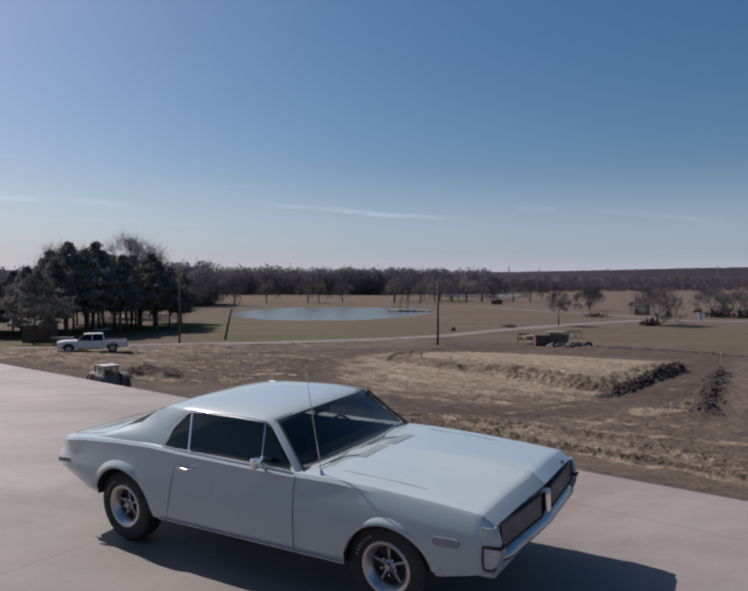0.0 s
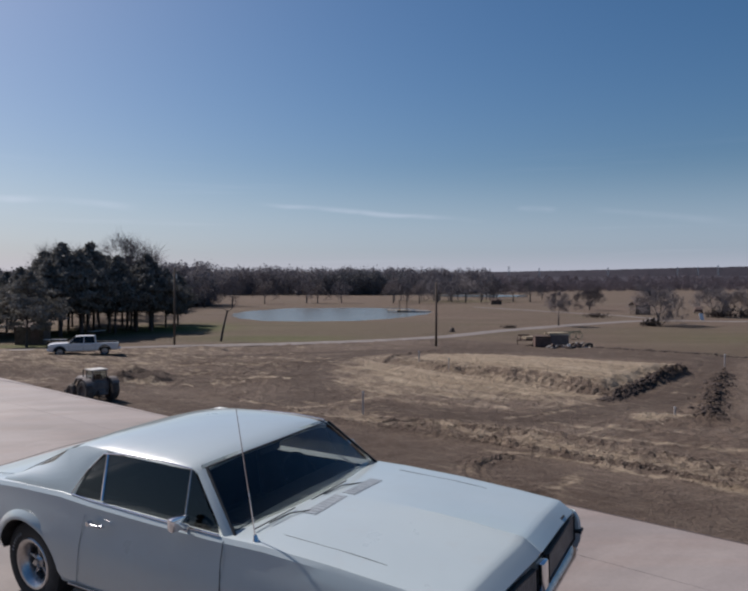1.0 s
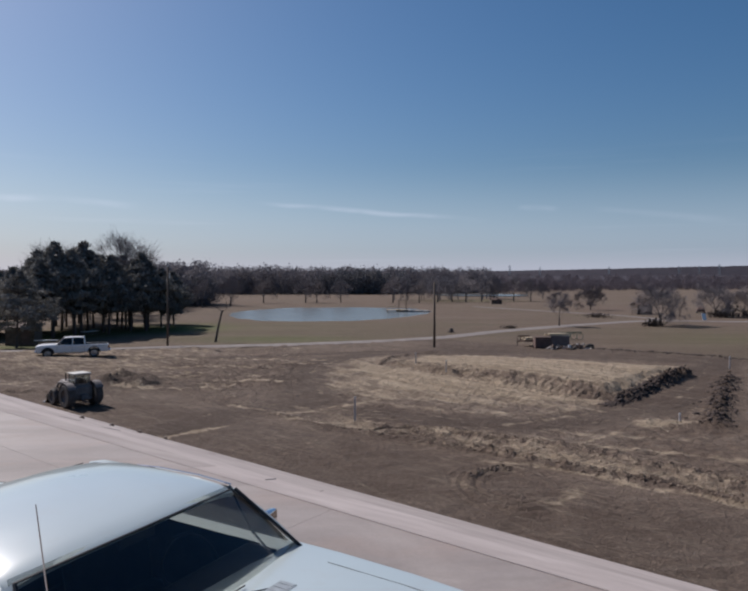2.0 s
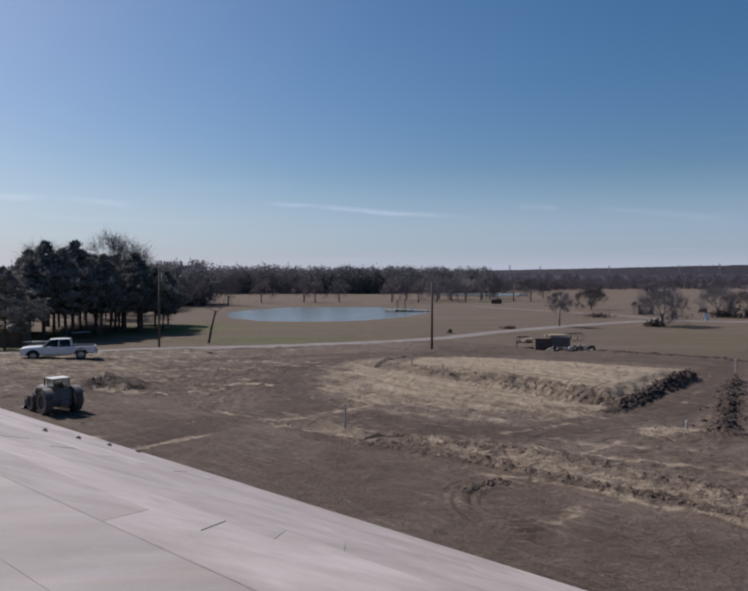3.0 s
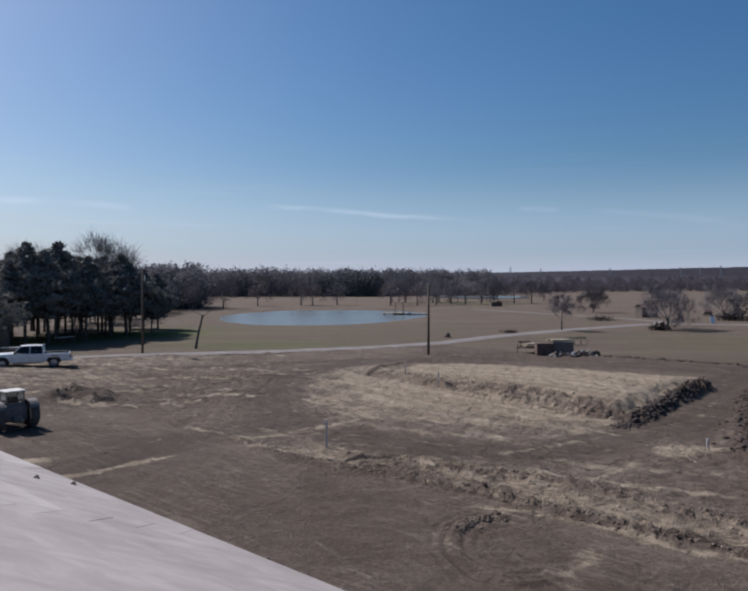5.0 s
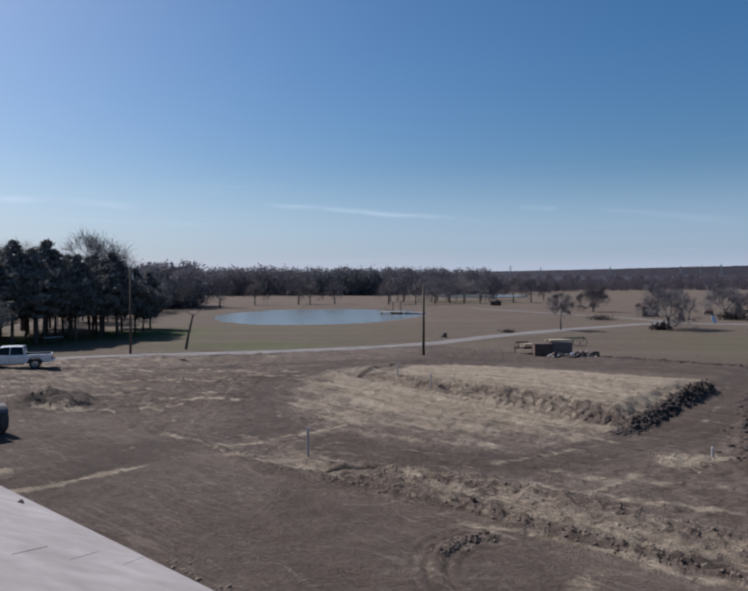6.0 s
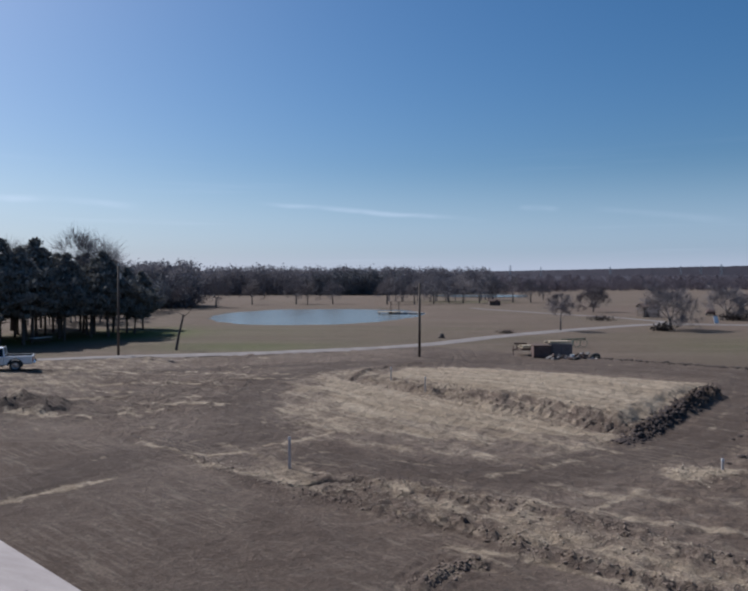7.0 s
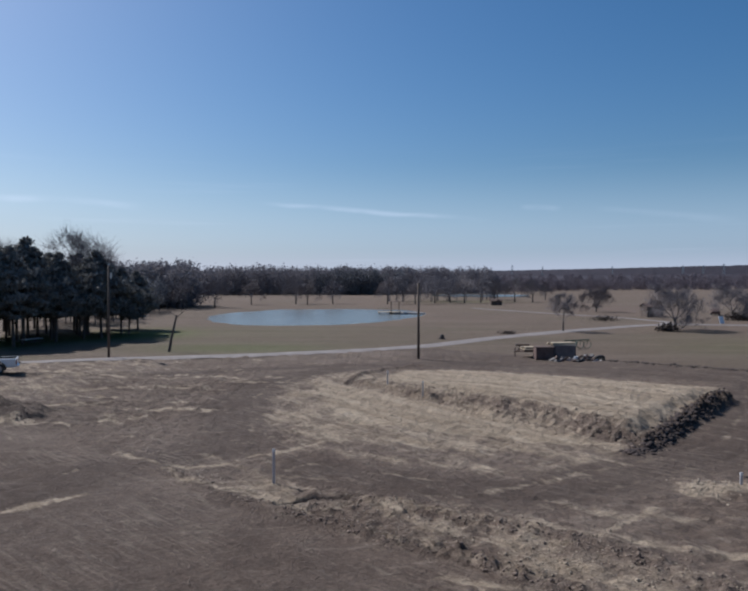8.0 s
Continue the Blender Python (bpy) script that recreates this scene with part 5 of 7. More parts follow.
        crisp(part("bezel", prism([(2.300, s * 0.780, 0.658), (2.168, s * 0.780, 0.658), (2.168, s * 0.872, 0.658), (2.292, s * 0.860, 0.658)], 0.014), black, lampx), 50)
        bm = loft([[(2.176, s * 0.780, z0), (2.178, s * 0.868, z0), (x1 - 0.012, s * 0.860, z0), (x1, s * 0.780, z0)] for z0, x1 in ((0.506, 2.230), (0.545, 2.270), (0.600, 2.292), (0.644, 2.296))])
        crisp(part("lens", bm, lamp_glass, lampx, "clear wrapped lamp lens"), 30)
        part("rim", tube([(2.172, s * 0.872, 0.652), (2.168, s * 0.872, 0.575), (2.174, s * 0.869, 0.506), (2.226, s * 0.862, 0.504)], 0.007), black, lampx)
        rows = [[(2.16, s * 0.858, z0), (2.225, s * 0.856, z0), (2.262 + dx, s * 0.846, z0), (2.272 + dx, s * 0.826, z0), (2.262 + dx, s * 0.806, z0), (2.225, s * 0.800, z0)] for z0, dx in ((0.662, 0.012), (0.70, 0.012), (0.74, 0.002), (0.775, -0.022))]
        crisp(part("fender_cap", sheet_patch(rows, 0.008), blue_paint, car, "rounded fender end beside the grille"), 50)
        crisp(part("lip", bm_box((0.090, 0.085, 0.018), (2.204, s * 0.830, 0.492), 0.008), dim_chrome, lampx, "chrome lower lip of the lamp"), 50)
    crisp(part("nose_piece", bm_box((0.05, 0.085, 0.165), (2.298, 0, 0.695), 0.008), chrome, car, "bright upright nose piece"), 50)
    part("nose_badge", bm_box((0.012, 0.07, 0.014), (2.232, 0.60, 0.806), 0.004), black, car)
    bump_rows = []
    for k in range(-10, 11):
        t = k / 10
        x = 2.296 + 0.045 * (1 - abs(t)) - 0.05 * max(0, abs(t) - 0.86) / 0.14
        y = 0.800 * t
        bump_rows.append([(x - 0.075, y, 0.616), (x - 0.040, y, 0.614), (x - 0.030, y, 0.606), (x - 0.004, y, 0.562), (x, y, 0.550), (x - 0.006, y, 0.536), (x - 0.050, y, 0.506)])
    crisp(part("bumper", sheet_patch(bump_rows, 0.008), dim_chrome, car, "chrome front bumper"), 50)
    crisp(part("valance", bm_box((0.14, 1.60, 0.13), (2.15, 0, 0.475), 0.03), blue_paint, car), 50)
    # rear
    crisp(part("tail_panel", bm_box((0.02, 1.38, 0.12), (-2.375, 0, 0.77), 0.006), black, car), 50)
    for s in (-1, 1):
        part("tail_lamp", bm_box((0.018, 0.50, 0.09), (-2.388, s * 0.42, 0.77), 0.006), red_lens, car, "wide red tail lamp")
    rb = []
    for k in range(-10, 11):
        t = k / 10
        x = -2.438 + 0.12 * max(0, abs(t) - 0.86) / 0.14
        rb.append([(x + 0.05, 0.82 * t, 0.682), (x + 0.008, 0.82 * t, 0.678), (x, 0.82 * t, 0.662), (x + 0.012, 0.82 * t, 0.646), (x + 0.05, 0.82 * t, 0.642)])
    crisp(part("bumper", sheet_patch(rb, 0.008), chrome, car, "chrome rear bumper"), 50)
    part("lid_seam", tube([(-1.76, -0.70, 0.942), (-2.20, -0.72, 0.905), (-2.26, 0, 0.905), (-2.20, 0.72, 0.905), (-1.76, 0.70, 0.942)], 0.0022, 4), gap_dark, car)
    # aerial
    a = new("aerial")
    a.parent = car
    part("base", bm_cyl(0.022, 0.010, (0.867, -0.800, 0.915), (0.860, -0.798, 0.958), 12), chrome, a)
    part("rod", bm_cyl(0.0042, 0.0022, (0.860, -0.798, 0.955), (0.735, -0.770, 1.690), 6), chrome, a, "slender whip aerial")
    # interior
    part("dashboard", bm_box((0.26, 1.40, 0.16), (0.52, 0, 0.86), 0.04), vinyl, car)
    for s in (-1, 1):
        seat = new("seat")
        seat.parent = car
        crisp(part("cushion", bm_box((0.55, 0.56, 0.16), (-0.12, s * 0.35, 0.52), 0.05), vinyl, seat), 50)
        crisp(part("backrest", bm_box((0.16, 0.54, 0.52), (-0.43, s * 0.35, 0.80), 0.05, Matrix.Rotation(radians(-6), 4, "Y")), vinyl, seat), 50)
    crisp(part("rear_bench", bm_box((0.22, 1.20, 0.48), (-1.02, 0, 0.74), 0.06), vinyl, car), 50)
    part("parcel_shelf", bm_box((0.5, 1.36, 0.02), (-1.38, 0, 0.955)), vinyl, car)
    bm = bmesh.new()
    c = Vector((0.28, 0.36, 0.885))
    pts = []
    for i in range(25):
        q = 2 * math.pi * i / 24
        p = Vector((0, 0.185 * math.cos(q), 0.185 * math.sin(q)))
        p.rotate(Euler((0, radians(-28), 0)))
        pts.append(c + p)
    tube(pts, 0.012, 6, bm)
    part("steering_wheel", bm, black, car, "dark steering wheel")
    part("interior_mirror", bm_box((0.02, 0.22, 0.06), (0.30, 0, 1.20), 0.008), black, car)
    return car


def stand_on_slab(x, y, heading):
    xa = Vector((math.cos(radians(heading)), math.sin(radians(heading)), 0))
    xa = (xa - SLAB_N * xa.dot(SLAB_N)).normalized()
    ya = SLAB_N.cross(xa)
    m = Matrix((xa, ya, SLAB_N)).transposed().to_4x4()
    m.translation = (x, y, slab_z(x, y))
    return m


build_coupe(stand_on_slab(-1.684, 3.932, -28.09))


# ---- trees ----
GROVE = "cedars of the grove"
CEDAR = "dark evergreen cedar with bare lower trunk in a dense grove"
cedars = [cedar("tree", at_ground(-46.5, 92), 21, 12.9, 4.5, CEDAR, 0.29, GROVE), cedar("tree", at_ground(-41.0, 101), 22, 11.6, 4.1, CEDAR, 0.27, GROVE), cedar("tree", at_ground(-48.2, 88), 23, 12.6, 4.7, CEDAR, 0.26, GROVE)]
rng = np.random.default_rng(8)
spots = [(-44, 95), (-49, 95), (-53, 93), (-42.5, 104), (-47, 100), (-51, 103), (-56, 98), (-39.5, 106), (-44, 109), (-50, 111), (-57, 108), (-60, 100), (-63, 92), (-55.5, 84.5), (-61, 85), (-67, 88), (-48.5, 85), (-42, 115), (-48, 118), (-68, 97), (-66, 106), (-72, 92), (-75, 100), (-59, 116), (-45.5, 88.5), (-53, 99), (-57, 92), (-64, 96), (-47, 106), (-50, 91), (-54, 89), (-58, 88), (-46, 97.5), (-43, 100), (-55, 103), (-50, 99), (-60, 95), (-45, 103), (-41.5, 108), (-62, 89), (-52, 107), (-66, 92)]
for i, (x, y) in enumerate(spots):
    k = rng.uniform(0.80, 1.0) * (0.80 if x > -43 else 0.74 if x < -44.1 - 0.556 * (y - 75.9) else 1.0)
    m = at_ground(x, y, rng.uniform(0, 360)) @ Matrix.Diagonal((k * rng.uniform(0.9, 1.1), k, k, 1))
    copy_thing(cedars[i % 3], m)
cedar("tree", at_ground(-44.6, 73.8), 24, 8.6, 4.4, "broad low-branched evergreen standing beside the gravel road", 0.20)

OAKS = "leafless trees standing in the pasture"
bare_tree("tree", at_ground(-45.6, 106), 31, 13.3, "tall leafless tree rising above the cedars", 0.5, 0.5, 3, "", 4)
bare_tree("tree", at_ground(-60, 110), 32, 12.6, "tall leafless tree rising above the cedars", 0.5, 0.4, 3, "", 4)
small = bare_tree("tree", at_ground(22.0, 116.0), 33, 4.7, "small round-headed leafless tree beside the gravel road", 0.36, 0.30, 3, OAKS, 14, True)
big = bare_tree("tree", at_ground(39.1, 119.2), 34, 6.9, "broad leafless tree with spreading limbs in the pasture", 1.05, 0.24, 3, OAKS, 24)
faint = bare_tree("tree", at_ground(-27.0, 226.0), 35, 7.0, "slender leafless tree standing before the far woods", 0.95, 0.34, 3, OAKS, 7)
for x, y, k, src in [(41.4, 177.7, 0.85, big), (59.4, 147.5, 0.98, big), (66.0, 150.0, 0.85, big), (-50.8, 218.8, 1.0, faint), (-38.1, 223.6, 1.1, faint), (-34.5, 223.7, 0.95, faint), (44.6, 267, 0.8, faint), (-10, 226, 1.15, faint), (-1.5, 224, 1.0, faint), (4.5, 232, 1.3, faint), (9.5, 238, 1.1, faint), (14, 236, 1.2, faint), (19.5, 240, 1.2, faint), (25, 242, 1.1, faint), (31, 245, 1.2, faint), (37, 246, 1.1, faint), (27, 270, 0.8, small), (-66, 190, 1.1, faint), (-60, 186, 1.05, faint), (-55, 196, 1.1, faint), (-73, 183, 1.15, faint)]:
    m = at_ground(x, y, rng.uniform(0, 360)) @ Matrix.Diagonal((k, k, k, 1))
    copy_thing(src, m)

woods("woods", [(-190, 130), (-120, 150), (-85, 172), (-62, 205)], 40, 260, 11.0, hazed_wood_green, 41, "dense mixed winter woods behind the grove", 480, 0.0145)
woods("woods", [(-52, 124), (-58, 150), (-63, 178), (-64, 208)], 16, 64, 8.2, hazed_wood_green, 47, "thicket of winter trees along the pond's near bank", 640, 0.0145, 0.0, 0.30)
woods("woods", [(-58, 196), (-90, 250), (-100, 300)], 30, 200, 12.6, hazed_wood_leaf, 42, "grey leafless woods beyond the pond, paled for haze", 480, 0.0145)
woods("woods", [(-130, 325), (-60, 345), (0, 368), (45, 390)], 45, 460, 14.0, hazed_wood_leaf, 43, "long grey tree line beyond the pond, paled for haze", 430, 0.0150)
woods("woods", [(-55, 338), (-8, 352)], 12, 50, 12.6, hazed_wood_green, 44, "dark evergreen clump in the far tree line", 430, 0.0150)
woods("woods", [(-14, 250), (4, 246), (22, 262), (34, 272)], 8, 26, 9.5, hazed_wood_leaf, 48, "row of leafless trees between the two ponds", 500, 0.0140, 0.0, 0.32)
woods("woods", [(45, 392), (110, 470), (300, 530), (520, 560)], 70, 700, 7.5, brush, 45, "low purplish brush along the far field edge", 240, 0.022)
woods("woods", [(-160, 480), (60, 560), (420, 640), (800, 700)], 160, 620, 12, brush, 46, "leafless woodland filling the far valley", 210, 0.022)


def shrub(x, y, w, h, seed, label, mat=None):
    rng = np.random.default_rng(seed)
    c = rng.normal(size=(500, 3)) * np.array([w * 0.3, w * 0.25, h * 0.28]) + np.array([0, 0, h * 0.45])
    c[:, 2] = np.abs(c[:, 2])
    v, q = leaf_quads(rng, c, h * 0.09, 1.0, 1.5)
    ob = holder("bush", at_ground(x, y), label, "bush")
    from_arrays("leaves", v, q, mat or dry_brush, ob)
    segs = [(Vector((0, 0, -0.05)), Vector((rng.normal() * w * 0.2, rng.normal() * w * 0.15, h * 0.7)), 0.03, 0.01) for _ in range(7)]
    v, q = limb_mesh(segs, 4)
    tri_mesh("stems", v, q, bark, ob)
    return ob


shrub(37.3, 117.0, 2.2, 1.2, 51, "dark rounded bush at the foot of a bare tree", dry_brush)
shrub(34.7, 143, 4.0, 0.9, 52, "low brush pile lying in the pasture")
shrub(13.4, 110.5, 2.2, 0.5, 53, "low brush pile lying in the pasture")
shrub(66, 143, 7.0, 2.0, 54, "tangled brown brush pile beside the road")
shrub(60, 146, 4.0, 1.4, 55, "tangled brown brush pile beside the road")

# ---- poles and stakes ----
weathered = mottled("weathered_wood", (0.060, 0.045, 0.035), (0.12, 0.09, 0.07), 3.0, 0.9, fine=20, relief=0.01)
pale_wood = mottled("pale_wood", (0.34, 0.27, 0.18), (0.46, 0.38, 0.27), 4.0, 0.85, fine=30, relief=0.004)


def pole(x, y, height, label, lean=(0, 0), r=0.13, arm=False):
    ob = holder("utility_pole", at_ground(x, y), label, "pole")
    part("shaft", bm_cyl(r, r * 0.72, (0, 0, -0.4), (lean[0], lean[1], height), 12), weathered, ob, "", True)
    if arm:
        part("insulator", bm_cyl(0.06, 0.05, (lean[0], lean[1], height), (lean[0], lean[1], height + 0.18), 10), steel, ob)
        part("transformer", bm_cyl(0.16, 0.16, (lean[0] + 0.0, 0.26, height - 1.3), (lean[0], 0.26, height - 0.7), 14), steel, ob)
    return ob


pole(1.15, 79.1, 7.3, "tall dark wooden pole standing beside the gravel road", (0.0, 0.0), 0.14)
pole(-28.9, 77.2, 9.0, "tall weathered wooden pole in front of the cedars", (0.1, 0.0), 0.13, True)
stub = holder("dead_tree", at_ground(-25.5, 84.0), "leaning dark dead trunk beside the gravel road", "tree")
segs = [(Vector((0, 0, -0.3)), Vector((0.35, 0, 1.6)), 0.17, 0.14), (Vector((0.35, 0, 1.6)), Vector((0.9, 0.05, 3.9)), 0.14, 0.10)]
v, q = limb_mesh(segs, 8)
tri_mesh("trunk", v, q, bark, stub, True)
segs, tips = [], []
grow(np.random.default_rng(5), (0.85, 0, 3.6), (0.9, 0, 0.6), 1.2, 0.05, 2, segs, tips)
grow(np.random.default_rng(6), (0.88, 0, 3.8), (-0.8, 0, 0.5), 1.0, 0.05, 2, segs, tips)
v, q = limb_mesh(segs, 4)
tri_mesh("limbs", v, q, bark, stub)


stake_paint = mottled("faded_stake_paint", (0.40, 0.37, 0.36), (0.52, 0.49, 0.48), 8.0, 0.8, relief=0.002)


def stake(x, y, h, label):
    ob = holder("stake", at_ground(x, y), label, "stake", "survey stakes")
    part("post", bm_box((0.09, 0.05, h + 0.3), (0, 0, h / 2 - 0.15), 0.004), stake_paint, ob)
    part("tip", bm_box((0.096, 0.056, 0.10), (0, 0, h - 0.06), 0.003), white_paint, ob, "white painted stake end")
    return ob


stake(-3.6, 36.4, 1.25, "pale wooden survey stake in the soil")
stake(-0.7, 58.6, 0.9, "pale wooden survey stake on the pad edge")
stake(1.7, 54.8, 0.9, "pale wooden survey stake on the pad edge")
stake(25.5, 60.6, 1.1, "pale wooden survey stake beyond the spoil bank")
stake(13.2, 37.4, 0.45, "short pale stake beside the sandy heap")


# ---- the pickup ----
PICKUP = [
    (-2.95, 0.55, 0.90, 0.90, 1.08, 0.0), (-2.85, 0.48, 0.96, 0.95, 1.12, 0.0), (-1.0, 0.45, 0.98, 0.96, 1.13, 0.0), (0.6, 0.45, 0.98, 0.95, 1.14, 0.0),
    (1.35, 0.45, 0.98, 0.94, 1.17, 0.06), (2.3, 0.46, 0.98, 0.93, 1.14, 0.07), (2.75, 0.46, 0.95, 0.90, 1.08, 0.06), (2.88, 0.50, 0.88, 0.84, 1.00, 0.04),
]


def pickup_section(x):
    zb, ym, yt, zt, cr = lerp_table(PICKUP, x)
    prof = [(0.0, zb), (ym - 0.15, zb), (ym - 0.03, zb + 0.04), (ym, 0.70), (ym - 0.01, 0.85), (ym, 0.95), (yt + 0.02, zt - 0.04), (yt, zt), (yt - 0.05, zt + 0.01), (yt * 0.5, zt + cr * 0.8), (0.0, zt + cr)]
    return [(x, -y, z) for y, z in prof] + [(x, y, z) for y, z in reversed(prof[1:-1])]


def build_pickup(m):
    truck = holder("pickup_truck", m, "white crew-cab pickup truck on the gravel yard", "truck")
    xs = [-2.95, -2.9, -2.85, -2.2, -1.4, -0.6, 0.2, 0.9, 1.35, 1.8, 2.3, 2.6, 2.75, 2.85, 2.88]
    body = link("body", loft([pickup_section(x) for x in xs]), white_paint)
    cuts = [(bm_box((1.85, 1.55, 0.6), (-1.93, 0, 1.05)), black), (bm_box((2.1, 1.6, 0.6), (0.15, 0, 1.0)), vinyl)]
    for x in (-1.75, 1.95):
        for s in (-1, 1):
            cuts.append((bm_cyl(0.49, 0.49, (x, s * 0.6, 0.42), (x, s * 1.2, 0.42), 32), black))
    carve(body, cuts)
    crisp(body, 26).parent = truck
    for x in (-1.75, 1.95):
        for s in (-1, 1):
            wheel(truck, x, s * 0.84, 0.42, 0.42, 0.25, 0.27, "plain", s)
            pts = [(x + 0.51 * math.cos(a), s * 0.985, 0.42 + 0.51 * math.sin(a)) for a in [math.pi * i / 20 for i in range(21)]]
            part("arch_trim", tube(pts, 0.035, 6), black, truck, "black wheel arch moulding")
    rows = []
    for x, z, y in [(0.66, 1.76, 0.70), (0.2, 1.81, 0.73), (-0.5, 1.81, 0.73), (-0.92, 1.77, 0.71)]:
        rows.append([(x, y * k / 3, z - 0.05 * (abs(k) / 3) ** 2) for k in range(-3, 4)])
    crisp(part("roof", sheet_patch(rows, 0.04), white_paint, truck), 50)
    for s in (-1, 1):
        for (x0, x1, w) in ((1.30, 0.62, 0.05), (0.02, -0.02, 0.06), (-0.97, -0.90, 0.10)):
            part("pillar", sheet_patch([[(x0, s * 0.94, 1.13), (x1, s * 0.72, 1.75)], [(x0 - w, s * 0.94, 1.13), (x1 - w, s * 0.72, 1.76)]], 0.03), white_paint, truck)
        pane(truck, [(1.22, s * 0.93, 1.14), (0.58, s * 0.72, 1.73), (0.0, s * 0.735, 1.75), (0.0, s * 0.93, 1.14)], tint, "window")
        pane(truck, [(-0.08, s * 0.93, 1.14), (-0.08, s * 0.735, 1.75), (-0.88, s * 0.72, 1.74), (-0.96, s * 0.93, 1.14)], tint, "window")
        part("seam", bm_box((0.012, 0.006, 0.62), (0.02, s * 0.983, 0.82)), black, truck)
        part("seam", bm_box((0.012, 0.006, 0.62), (-0.98, s * 0.983, 0.82)), black, truck)
        part("seam", bm_box((0.012, 0.006, 0.55), (1.22, s * 0.983, 0.85)), black, truck)
        for x in (0.18, -0.78):
            part("door_handle", bm_box((0.16, 0.03, 0.03), (x, s * 0.995, 0.98), 0.008), chrome, truck)
        part("mirror", bm_box((0.10, 0.18, 0.20), (1.02, s * 1.07, 1.22), 0.03), black, truck)
        part("headlamp", bm_box((0.10, 0.26, 0.20), (2.83, s * 0.72, 0.93), 0.03), lamp_glass, truck)
        part("tail_lamp", bm_box((0.06, 0.14, 0.40), (-2.94, s * 0.86, 0.88), 0.02), red_lens, truck)
        part("sill_step", bm_box((2.2, 0.16, 0.05), (0.1, s * 0.96, 0.42), 0.02), black, truck)
    pane(truck, [(1.30, -0.86, 1.18), (1.30, 0.86, 1.18), (0.66, 0.68, 1.76), (0.66, -0.68, 1.76)], tint, "windscreen")
    pane(truck, [(-0.99, -0.85, 1.16), (-0.99, 0.85, 1.16), (-0.94, 0.68, 1.74), (-0.94, -0.68, 1.74)], tint, "rear_window")
    part("grille", bm_box((0.05, 1.1, 0.30), (2.88, 0, 0.88), 0.02), black, truck)
    crisp(part("bumper", bm_box((0.16, 1.86, 0.24), (2.90, 0, 0.58), 0.05), chrome, truck, "chrome front bumper"), 50)
    crisp(part("bumper", bm_box((0.18, 1.80, 0.20), (-3.02, 0, 0.58), 0.05), chrome, truck, "chrome rear bumper"), 50)
    part("dashboard", bm_box((0.35, 1.5, 0.2), (0.95, 0, 1.10), 0.05), vinyl, truck)
    for x in (0.1, -0.75):
        for s in (-1, 1):
            part("seat", bm_box((0.2, 0.6, 0.85), (x, s * 0.4, 1.15), 0.08), vinyl, truck)
    return truck


build_pickup(at_ground(-30.9, 59.7, -154.0))


